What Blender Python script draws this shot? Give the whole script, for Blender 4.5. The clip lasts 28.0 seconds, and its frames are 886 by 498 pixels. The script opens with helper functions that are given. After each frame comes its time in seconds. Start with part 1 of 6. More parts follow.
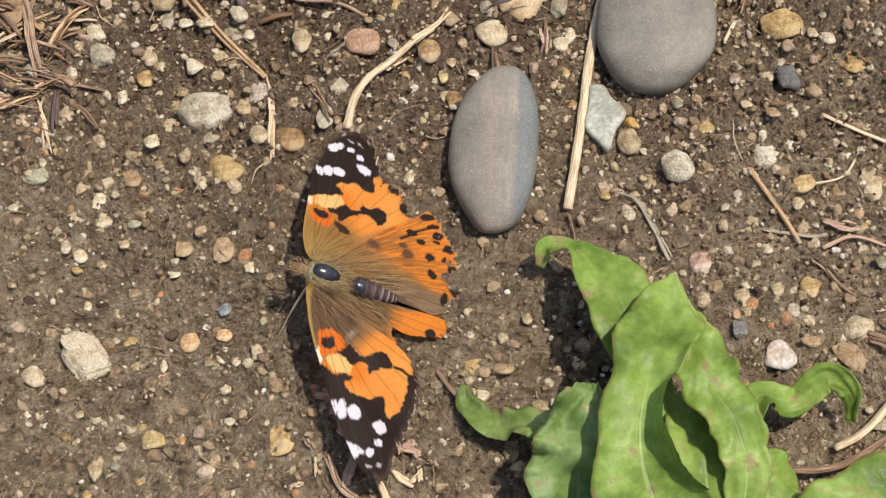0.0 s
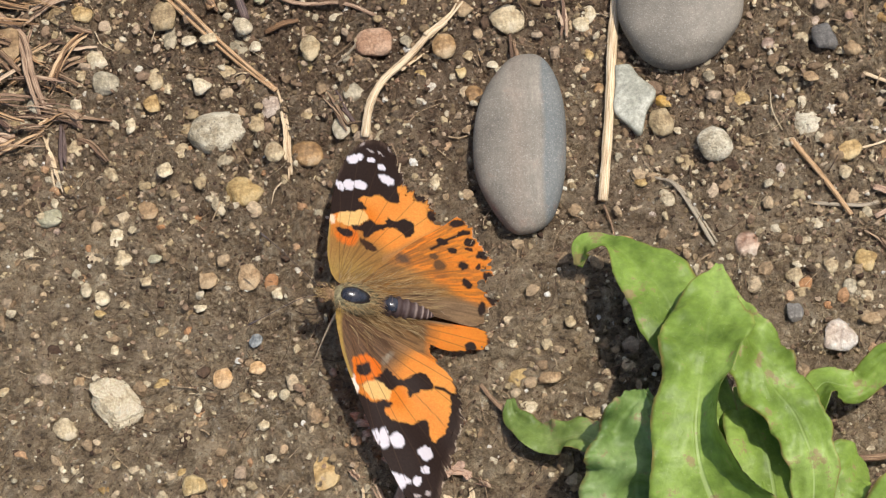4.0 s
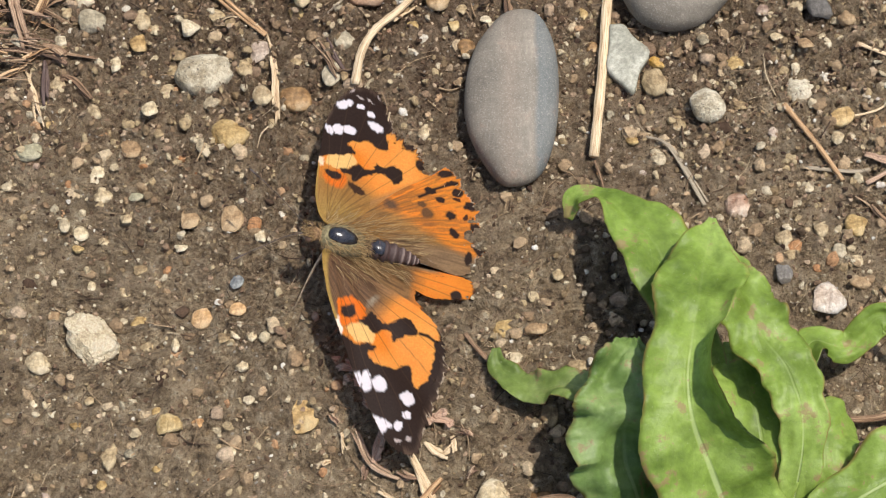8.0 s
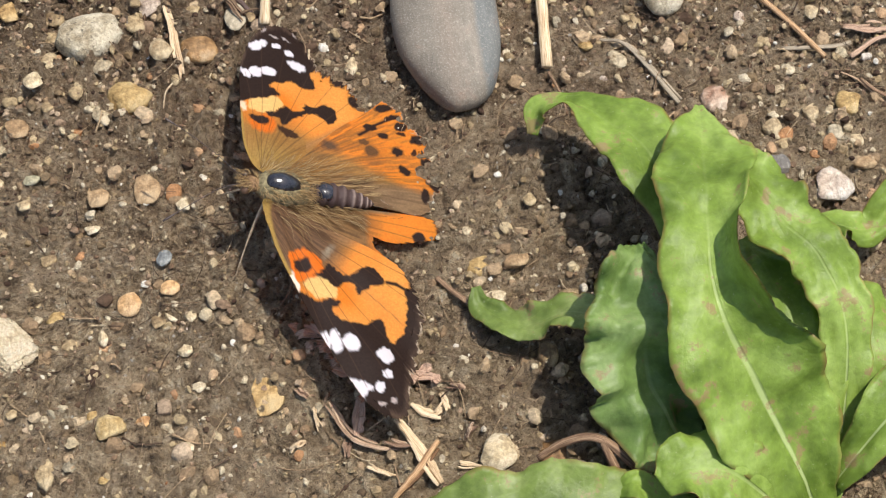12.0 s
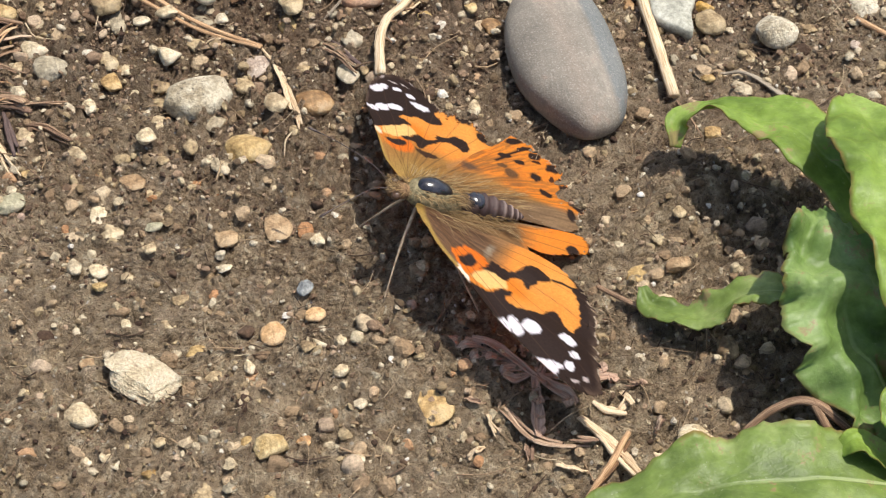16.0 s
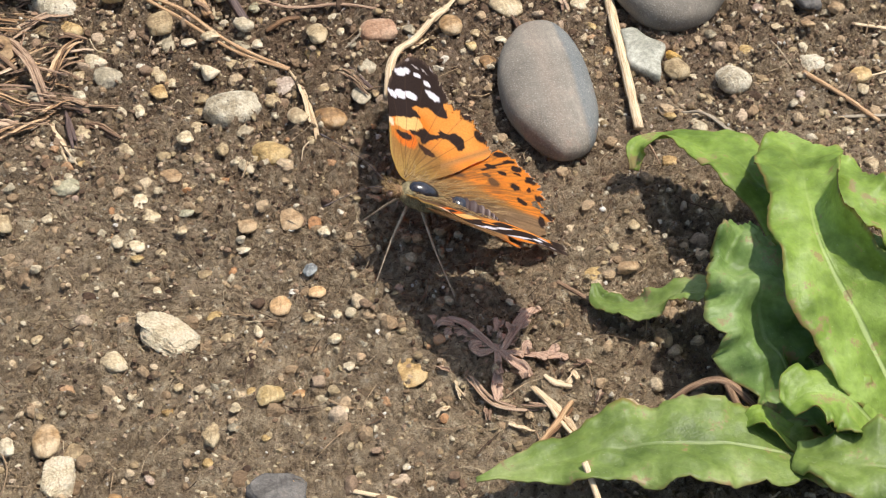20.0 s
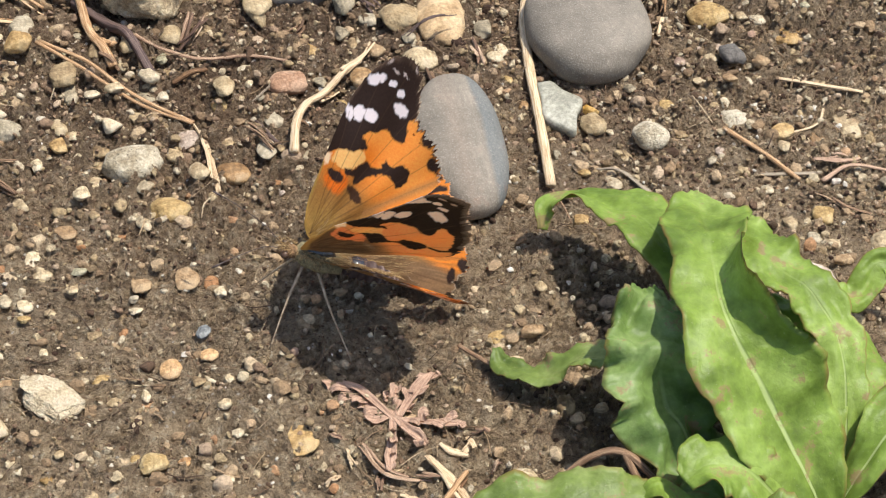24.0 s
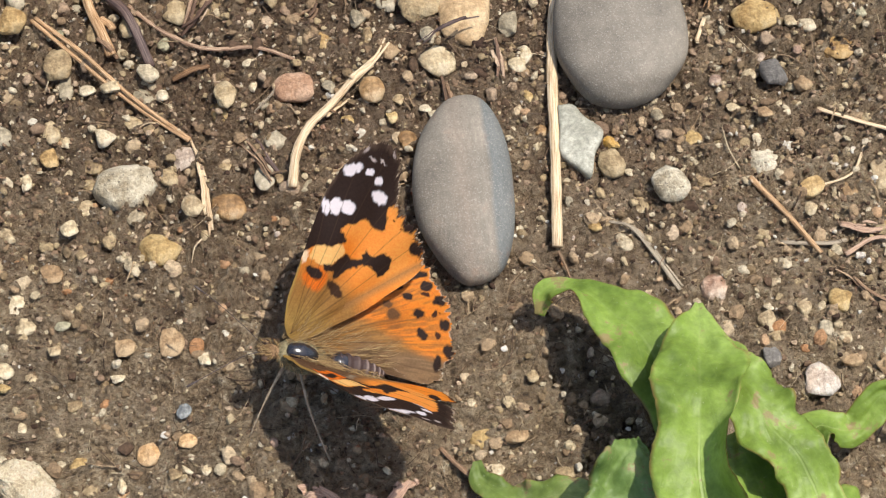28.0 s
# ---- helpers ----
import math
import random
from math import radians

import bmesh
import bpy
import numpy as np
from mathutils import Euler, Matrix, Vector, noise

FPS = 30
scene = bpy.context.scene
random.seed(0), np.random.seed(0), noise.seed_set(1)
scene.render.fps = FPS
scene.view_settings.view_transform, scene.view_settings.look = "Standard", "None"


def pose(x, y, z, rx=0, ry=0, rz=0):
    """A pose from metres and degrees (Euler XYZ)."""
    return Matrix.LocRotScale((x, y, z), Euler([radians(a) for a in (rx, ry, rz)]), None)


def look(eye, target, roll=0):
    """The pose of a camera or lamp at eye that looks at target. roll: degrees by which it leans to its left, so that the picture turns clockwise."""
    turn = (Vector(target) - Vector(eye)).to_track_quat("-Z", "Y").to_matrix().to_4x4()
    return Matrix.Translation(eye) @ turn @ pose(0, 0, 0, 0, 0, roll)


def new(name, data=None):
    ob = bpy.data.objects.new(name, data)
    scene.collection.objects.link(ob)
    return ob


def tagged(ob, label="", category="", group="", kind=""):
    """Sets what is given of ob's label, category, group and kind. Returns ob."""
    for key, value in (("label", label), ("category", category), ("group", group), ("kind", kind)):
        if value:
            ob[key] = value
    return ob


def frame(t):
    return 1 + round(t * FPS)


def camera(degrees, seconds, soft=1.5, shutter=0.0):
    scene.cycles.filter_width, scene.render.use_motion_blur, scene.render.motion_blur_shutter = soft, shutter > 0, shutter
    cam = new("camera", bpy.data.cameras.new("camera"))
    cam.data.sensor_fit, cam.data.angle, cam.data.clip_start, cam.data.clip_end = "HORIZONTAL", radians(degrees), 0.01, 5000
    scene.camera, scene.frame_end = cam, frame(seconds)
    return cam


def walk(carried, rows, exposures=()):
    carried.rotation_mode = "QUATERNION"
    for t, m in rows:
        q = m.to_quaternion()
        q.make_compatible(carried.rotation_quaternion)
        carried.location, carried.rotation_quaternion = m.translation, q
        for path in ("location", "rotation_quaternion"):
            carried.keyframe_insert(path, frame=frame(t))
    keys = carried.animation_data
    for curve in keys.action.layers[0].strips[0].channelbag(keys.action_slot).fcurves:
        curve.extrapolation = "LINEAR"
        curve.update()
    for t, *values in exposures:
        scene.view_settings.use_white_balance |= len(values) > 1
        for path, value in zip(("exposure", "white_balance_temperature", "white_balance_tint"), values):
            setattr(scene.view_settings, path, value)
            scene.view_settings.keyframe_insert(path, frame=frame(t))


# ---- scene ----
CM = 0.01
cam = camera(25.4, 28.0, soft=1.15)
PATH = [
    (0, (0.03481, -0.10890, 0.26339), (24.254, 0.881, -0.355)),
    (0.5, (0.03232, -0.10226, 0.24138), (23.536, -0.179, 1.841)),
    (1, (0.02852, -0.10033, 0.23537), (22.728, -0.292, 4.057)),
    (1.5, (0.03448, -0.09178, 0.23761), (22.280, -0.581, 4.627)),
    (2, (0.03166, -0.09152, 0.23750), (22.224, 0.047, 3.486)),
    (2.5, (0.03389, -0.09092, 0.23642), (21.866, 1.729, 1.270)),
    (3, (0.04015, -0.07963, 0.24205), (20.249, 4.140, -1.271)),
    (3.5, (0.04869, -0.07937, 0.24949), (20.340, 6.015, -3.327)),
    (4, (0.04181, -0.09204, 0.25616), (21.596, 5.133, -4.522)),
    (4.5, (0.04024, -0.09743, 0.25119), (22.315, 4.823, -4.672)),
    (6.5, (0.03850, -0.10114, 0.24975), (23.771, 3.047, -3.602)),
    (7, (0.04253, -0.10276, 0.25190), (24.157, 2.621, -3.591)),
    (7.5, (0.03692, -0.11018, 0.24724), (24.229, 1.981, -3.606)),
    (8, (0.03102, -0.10520, 0.24707), (23.671, 2.046, -3.168)),
    (8.5, (0.02253, -0.10335, 0.24423), (23.704, 1.920, -2.866)),
    (9, (0.02546, -0.10030, 0.24199), (23.719, 2.013, -2.967)),
    (9.5, (0.02750, -0.09941, 0.25117), (23.905, 2.057, -4.224)),
    (10, (0.03211, -0.10979, 0.24238), (24.918, 2.193, -6.380)),
    (10.5, (0.01993, -0.11559, 0.23402), (25.372, 1.177, -9.007)),
    (11, (0.01447, -0.11042, 0.22690), (25.987, 0.529, -10.662)),
    (11.5, (0.00672, -0.11262, 0.21225), (27.204, -0.010, -12.062)),
    (12, (0.01126, -0.10743, 0.20754), (26.610, 0.482, -12.544)),
    (12.5, (0.01298, -0.10478, 0.20947), (26.071, 0.613, -12.762)),
    (14.5, (-0.03056, -0.12631, 0.20912), (35.858, -0.491, -19.755)),
    (15, (-0.03074, -0.12822, 0.19079), (38.223, -0.685, -19.215)),
    (15.5, (-0.03467, -0.13266, 0.17289), (39.791, -0.485, -18.274)),
    (16, (-0.03040, -0.13633, 0.16749), (40.967, -0.687, -17.874)),
    (16.5, (-0.02253, -0.13748, 0.15949), (41.572, -1.061, -17.665)),
    (17, (-0.02167, -0.14389, 0.16713), (41.600, -1.780, -17.610)),
    (17.5, (-0.02407, -0.14543, 0.17027), (41.609, -2.460, -17.329)),
    (18, (-0.02517, -0.14722, 0.17700), (41.406, -2.757, -16.797)),
    (18.5, (-0.02749, -0.14904, 0.18638), (41.218, -2.743, -16.132)),
    (19, (-0.02754, -0.16885, 0.19025), (41.465, -2.387, -15.316)),
    (19.5, (-0.03022, -0.16964, 0.19191), (42.128, -1.968, -14.775)),
    (20, (-0.03156, -0.17049, 0.19018), (43.042, -1.546, -14.426)),
    (20.5, (-0.03424, -0.16948, 0.18436), (43.748, -1.138, -14.249)),
    (22.5, (-0.03566, -0.15977, 0.19192), (44.550, -0.988, -13.089)),
    (23, (-0.03051, -0.16642, 0.18705), (45.170, -1.095, -13.432)),
    (23.5, (-0.02062, -0.16886, 0.18971), (44.851, -1.521, -13.890)),
    (24, (-0.01686, -0.16602, 0.18637), (44.162, -1.720, -14.188)),
    (24.5, (-0.01634, -0.16003, 0.18276), (42.597, -1.430, -13.871)),
    (25, (-0.01278, -0.14673, 0.18382), (37.581, -0.735, -12.846)),
    (25.5, (-0.00936, -0.13094, 0.19753), (35.411, -0.750, -11.258)),
    (26, (-0.00219, -0.12674, 0.21212), (32.252, -0.866, -10.304)),
    (26.5, (0.00300, -0.11429, 0.22206), (29.452, -0.670, -9.514)),
    (27, (0.00710, -0.10342, 0.22984), (29.717, -0.559, -9.273)),
    (27.5, (0.00793, -0.09881, 0.22774), (28.078, -1.137, -9.241)),
    (28, (0.01192, -0.09394, 0.22878), (26.528, -1.251, -9.315)),
]
walk(cam, [(t, pose(*eye, *turn)) for t, eye, turn in PATH], exposures=[(0.0, 0.02), (8.0, 0.05), (10.0, 0.12), (12.5, 0.18), (15.0, 0.27), (17.0, 0.29), (20.0, 0.27), (23.0, 0.25), (25.0, 0.31), (26.5, 0.20), (28.0, 0.17)])

# ---- light: high midday sun and clear sky ----
SUN = Vector((0.33, 0.04, 0.94)).normalized()
world = bpy.data.worlds.new("sky")
world.use_nodes = True
scene.world = world
sky = world.node_tree.nodes.new("ShaderNodeTexSky")
sky.sky_type, sky.sun_disc = "NISHITA", False
sky.dust_density = 2.2
sky.sun_elevation = math.asin(SUN.z)
sky.sun_rotation = math.atan2(SUN.x, SUN.y)
world.node_tree.links.new(sky.outputs[0], world.node_tree.nodes["Background"].inputs[0])
world.node_tree.nodes["Background"].inputs[1].default_value = 0.15
sun_data = bpy.data.lights.new("sun", "SUN")
sun_data.energy, sun_data.angle, sun_data.color = 4.2, radians(0.53), (1.0, 0.95, 0.885)
sun = new("sun", sun_data)
sun.matrix_world = look(SUN * 3, (0, 0, 0))


# ---- materials ----
def lin(r, g, b):
    """Linear colour from display values 0 to 255."""
    return tuple((c / 255 / 12.92) if c <= 10 else ((c / 255 + 0.055) / 1.055) ** 2.4 for c in (r, g, b)) + (1.0,)


class Nodes:
    """A short way to write a node material."""

    def __init__(self, name, rough=0.8, spec=0.3):
        self.mat = bpy.data.materials.new(name)
        self.mat.use_nodes = True
        self.tree = self.mat.node_tree
        self.bsdf = self.tree.nodes["Principled BSDF"]
        self.bsdf.inputs["Roughness"].default_value = rough
        self.bsdf.inputs["Specular IOR Level"].default_value = spec

    def add(self, kind, **values):
        node = self.tree.nodes.new("ShaderNode" + kind)
        for key, value in values.items():
            node.inputs[key.replace("_", " ")].default_value = value
        return node

    def link(self, a, b):
        self.tree.links.new(a, b)

    def noise(self, scale, detail=4.0, rough=0.6, coords=None):
        node = self.add("TexNoise", Scale=scale, Detail=detail, Roughness=rough)
        self.link(coords or self.coords(), node.inputs["Vector"])
        return node.outputs["Fac"]

    def coords(self):
        return self.add("TexCoord").outputs["Object"]

    def ramp(self, fac, *stops):
        node = self.tree.nodes.new("ShaderNodeValToRGB")
        while len(node.color_ramp.elements) < len(stops):
            node.color_ramp.elements.new(0.5)
        for element, (at, colour) in zip(node.color_ramp.elements, stops):
            element.position, element.color = at, colour
        self.link(fac, node.inputs[0])
        return node.outputs[0]

    def mix(self, fac, a, b, mode="MIX"):
        node = self.tree.nodes.new("ShaderNodeMix")
        node.data_type, node.blend_type = "RGBA", mode
        for value, slot in ((fac, node.inputs[0]), (a, node.inputs[6]), (b, node.inputs[7])):
            if hasattr(value, "links"):
                self.link(value, slot)
            else:
                slot.default_value = value
        return node.outputs[2]

    def math(self, op, a, b=0.0):
        node = self.tree.nodes.new("ShaderNodeMath")
        node.operation = op
        for value, slot in ((a, node.inputs[0]), (b, node.inputs[1])):
            if hasattr(value, "links"):
                self.link(value, slot)
            else:
                slot.default_value = value
        return node.outputs[0]

    def bump(self, height, strength, distance):
        node = self.add("Bump", Strength=strength, Distance=distance)
        self.link(height, node.inputs["Height"])
        self.link(node.outputs[0], self.bsdf.inputs["Normal"])

    def done(self, colour, rough=None):
        self.link(colour, self.bsdf.inputs["Base Color"])
        if rough is not None:
            self.link(rough, self.bsdf.inputs["Roughness"])
        return self.mat


def grey(v):
    return (v, v, v, 1.0)


def soil_material():
    n = Nodes("soil", 0.88, 0.28)
    big, mid, fine, hair = n.noise(55, 3), n.noise(380, 5, 0.7), n.noise(1500, 5, 0.75), n.noise(5200, 3, 0.7)
    warped = n.add("VectorMath")
    warped.operation = "ADD"
    jitter = n.add("TexNoise", Scale=700.0, Detail=3.0)
    n.link(n.coords(), jitter.inputs["Vector"])
    shrunk = n.add("VectorMath")
    shrunk.operation = "SCALE"
    n.link(jitter.outputs["Color"], shrunk.inputs[0])
    shrunk.inputs["Scale"].default_value = 0.0011
    n.link(n.coords(), warped.inputs[0])
    n.link(shrunk.outputs[0], warped.inputs[1])
    crumbs, grit = n.add("TexVoronoi", Scale=640.0), n.add("TexVoronoi", Scale=1700.0)
    for cells in (crumbs, grit):
        n.link(warped.outputs[0], cells.inputs["Vector"])
    base = n.ramp(n.math("ADD", n.math("MULTIPLY", mid, 0.55), n.math("MULTIPLY", fine, 0.45)), (0.36, lin(66, 51, 38)), (0.46, lin(152, 130, 101)), (0.55, lin(190, 168, 135)), (0.66, lin(226, 209, 178)))
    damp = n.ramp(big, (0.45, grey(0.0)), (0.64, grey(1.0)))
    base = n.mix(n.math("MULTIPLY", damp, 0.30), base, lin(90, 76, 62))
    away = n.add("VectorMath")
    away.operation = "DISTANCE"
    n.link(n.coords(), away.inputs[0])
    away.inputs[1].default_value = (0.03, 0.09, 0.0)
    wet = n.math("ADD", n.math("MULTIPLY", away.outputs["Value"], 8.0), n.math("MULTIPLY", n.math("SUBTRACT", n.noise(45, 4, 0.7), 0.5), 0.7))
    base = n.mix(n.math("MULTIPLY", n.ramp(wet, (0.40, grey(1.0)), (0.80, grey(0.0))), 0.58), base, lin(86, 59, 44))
    crust = n.ramp(n.noise(150, 5, 0.65), (0.50, grey(0.0)), (0.62, grey(1.0)))
    base = n.mix(n.math("MULTIPLY", crust, 0.36), base, lin(190, 166, 136))
    shade = n.add("SeparateXYZ")
    n.link(crumbs.outputs["Color"], shade.inputs[0])
    base = n.mix(0.45, base, n.ramp(shade.outputs["X"], (0.0, grey(0.28)), (1.0, grey(0.72))), "OVERLAY")
    pick = n.add("SeparateXYZ")
    n.link(grit.outputs["Color"], pick.inputs[0])
    chips = n.math("MULTIPLY", n.ramp(pick.outputs["X"], (0.80, grey(0.0)), (0.81, grey(1.0))), n.ramp(grit.outputs["Distance"], (0.30, grey(1.0)), (0.42, grey(0.0))))
    base = n.mix(n.math("MULTIPLY", chips, 0.65), base, n.ramp(pick.outputs["Y"], (0.0, lin(120, 92, 62)), (0.4, lin(170, 148, 112)), (0.8, lin(196, 182, 152)), (1.0, lin(226, 220, 208))))
    holes = n.ramp(hair, (0.34, grey(1.0)), (0.43, grey(0.0)))
    base = n.mix(n.math("MULTIPLY", holes, 0.7), base, lin(40, 30, 23))
    # glints of the grains, painted as pale specks into the base colour
    glint = n.ramp(hair, (0.60, grey(0.0)), (0.68, grey(1.0)))
    base = n.mix(n.math("MULTIPLY", glint, 0.3), base, lin(206, 192, 172))
    height = n.math("SUBTRACT", n.math("ADD", mid, n.math("MULTIPLY", fine, 0.7)), n.math("MULTIPLY", crumbs.outputs["Distance"], 0.45))
    height = n.math("ADD", height, n.math("MULTIPLY", n.math("SUBTRACT", hair, n.math("MULTIPLY", grit.outputs["Distance"], 0.3)), 0.30))
    n.bump(height, 1.0, 0.0026)
    return n.done(base, n.ramp(fine, (0.35, grey(0.42)), (0.6, grey(0.9))))


def stone_material(name, dark, mid, pale, rough=0.75, scale=300, pores=0.0, relief=0.0003):
    n = Nodes(name, rough, 0.35)
    where, fine = n.noise(scale, 5, 0.65), n.noise(scale * 7, 4, 0.7)
    info = n.add("ObjectInfo").outputs["Random"]
    shift = n.math("ADD", where, n.math("MULTIPLY", n.math("SUBTRACT", info, 0.5), 0.22))
    base = n.ramp(shift, (0.30, lin(*dark)), (0.5, lin(*mid)), (0.70, lin(*pale)))
    base = n.mix(0.6, base, n.ramp(fine, (0.3, grey(0.2)), (0.7, grey(0.85))), "OVERLAY")
    dirt = n.ramp(n.noise(scale * 0.9, 6, 0.75), (0.58, grey(0.0)), (0.72, grey(1.0)))
    base = n.mix(n.math("MULTIPLY", dirt, 0.55), base, lin(112, 94, 74))
    height = n.math("ADD", where, n.math("MULTIPLY", fine, 0.4))
    if pores:
        cells = n.add("TexVoronoi", Scale=scale * 1.1)
        n.link(n.coords(), cells.inputs["Vector"])
        chosen = n.add("SeparateXYZ")
        n.link(cells.outputs["Color"], chosen.inputs[0])
        pit = n.math("MULTIPLY", n.ramp(cells.outputs["Distance"], (0.30, grey(1.0)), (0.42, grey(0.0))), n.ramp(chosen.outputs["X"], (0.62, grey(0.0)), (0.64, grey(1.0))))
        base = n.mix(n.math("MULTIPLY", pit, pores), base, lin(52, 45, 37))
        specks = n.ramp(n.noise(scale * 5, 3, 0.6), (0.62, grey(0.0)), (0.68, grey(1.0)))
        base = n.mix(n.math("MULTIPLY", specks, pores), base, lin(66, 60, 52))
        height = n.math("SUBTRACT", height, n.math("MULTIPLY", pit, 0.8))
    n.bump(height, 1.0, relief * 1.8)
    return n.done(base)


def river_stone_material(name, banded):
    """Smooth sea-worn grey stone, with a soft blue-grey band and fine streaks where banded."""
    n = Nodes(name, 0.66, 0.35)
    split = n.add("SeparateXYZ")
    n.link(n.coords(), split.inputs[0])
    across = n.math("ADD", split.outputs["X"], n.math("MULTIPLY", n.math("SUBTRACT", n.noise(90, 4), 0.5), 0.0016))
    mottled, fine, dots = n.noise(130, 5, 0.6), n.noise(4200, 3, 0.6), n.noise(5200, 2, 0.5)
    base = n.ramp(mottled, (0.3, lin(105, 98, 87)), (0.55, lin(126, 118, 105)), (0.75, lin(145, 135, 120)))
    if banded:
        band = n.ramp(n.math("ADD", n.math("MULTIPLY", across, 60.0), 0.5), (0.67, grey(0.0)), (0.71, grey(1.0)), (0.84, grey(0.9)), (0.92, grey(0.4)))
        base = n.mix(n.math("MULTIPLY", band, 0.8), base, lin(100, 105, 104))
        seam = n.ramp(n.math("ADD", n.math("MULTIPLY", across, 60.0), 0.5), (0.62, grey(0.0)), (0.645, grey(1.0)), (0.67, grey(0.0)))
        base = n.mix(n.math("MULTIPLY", seam, 0.05), base, lin(176, 168, 152))
        warm = n.ramp(n.math("ADD", n.math("MULTIPLY", across, 60.0), 0.5), (0.34, grey(0.0)), (0.46, grey(1.0)), (0.60, grey(0.0)))
        base = n.mix(n.math("MULTIPLY", warm, 0.4), base, lin(138, 122, 106))
        drawn = n.add("Mapping")
        drawn.inputs["Scale"].default_value = (1.0, 0.12, 1.0)
        n.link(n.coords(), drawn.inputs["Vector"])
        streak = n.noise(2600, 5, 0.75, drawn.outputs[0])
        base = n.mix(0.18, base, n.ramp(streak, (0.34, grey(0.2)), (0.66, grey(0.8))), "OVERLAY")
        rust = n.ramp(n.noise(260, 5, 0.7), (0.62, grey(0.0)), (0.74, grey(1.0)))
        base = n.mix(n.math("MULTIPLY", rust, 0.35), base, lin(134, 98, 78))
    specks = n.ramp(fine, (0.55, grey(0.0)), (0.66, grey(1.0)))
    base = n.mix(n.math("MULTIPLY", specks, 0.28), base, lin(186, 178, 164))
    base = n.mix(0.16, base, n.ramp(n.noise(1500, 4, 0.8), (0.34, grey(0.15)), (0.66, grey(0.85))), "OVERLAY")
    pits = n.ramp(dots, (0.27, grey(1.0)), (0.33, grey(0.0)))
    base = n.mix(n.math("MULTIPLY", pits, 0.55), base, lin(62, 55, 49))
    n.bump(n.math("ADD", n.math("MULTIPLY", mottled, 0.8), n.math("MULTIPLY", fine, 0.35)), 0.7, 0.0003)
    return n.done(base)


def island_material(name, stops, rough=0.85):
    """Loose grains: every grain has a colour of its own."""
    n = Nodes(name, rough, 0.3)
    geo = n.add("NewGeometry")
    base = n.ramp(geo.outputs["Random Per Island"], *stops)
    n.tree.nodes[-1].color_ramp.interpolation = "LINEAR"
    fine = n.noise(1700, 5, 0.75)
    base = n.mix(0.75, base, n.ramp(fine, (0.3, grey(0.2)), (0.7, grey(0.85))), "OVERLAY")
    n.bump(fine, 0.9, 0.0005)
    return n.done(base)


def straw_material(name, dark, mid, pale, rough=0.6, vary=0.12):
    n = Nodes(name, rough, 0.4)
    uv = n.add("UVMap").outputs[0]
    scaled = n.add("Mapping")
    scaled.inputs["Scale"].default_value = (0.8, 7.0, 1.0)
    n.link(uv, scaled.inputs["Vector"])
    fibre = n.noise(3.0, 5, 0.7, scaled.outputs[0])
    blot = n.noise(240, 4, 0.6)
    strand = n.math("MULTIPLY", n.math("SUBTRACT", n.add("NewGeometry").outputs["Random Per Island"], 0.45 + 0.5 * (vary - 0.12)), vary)
    base = n.ramp(n.math("ADD", fibre, strand), (0.34, lin(*dark)), (0.5, lin(*mid)), (0.68, lin(*pale)))
    cracks = n.ramp(n.noise(1.6, 4, 0.6, scaled.outputs[0]), (0.24, grey(1.0)), (0.32, grey(0.0)))
    base = n.mix(n.math("MULTIPLY", cracks, 0.5), base, lin(*[c * 0.6 for c in dark]))
    spots = n.ramp(blot, (0.56, grey(0.0)), (0.74, grey(1.0)))
    base = n.mix(n.math("MULTIPLY", spots, 0.45), base, lin(*dark))
    n.bump(fibre, 0.6, 0.00012)
    return n.done(base)


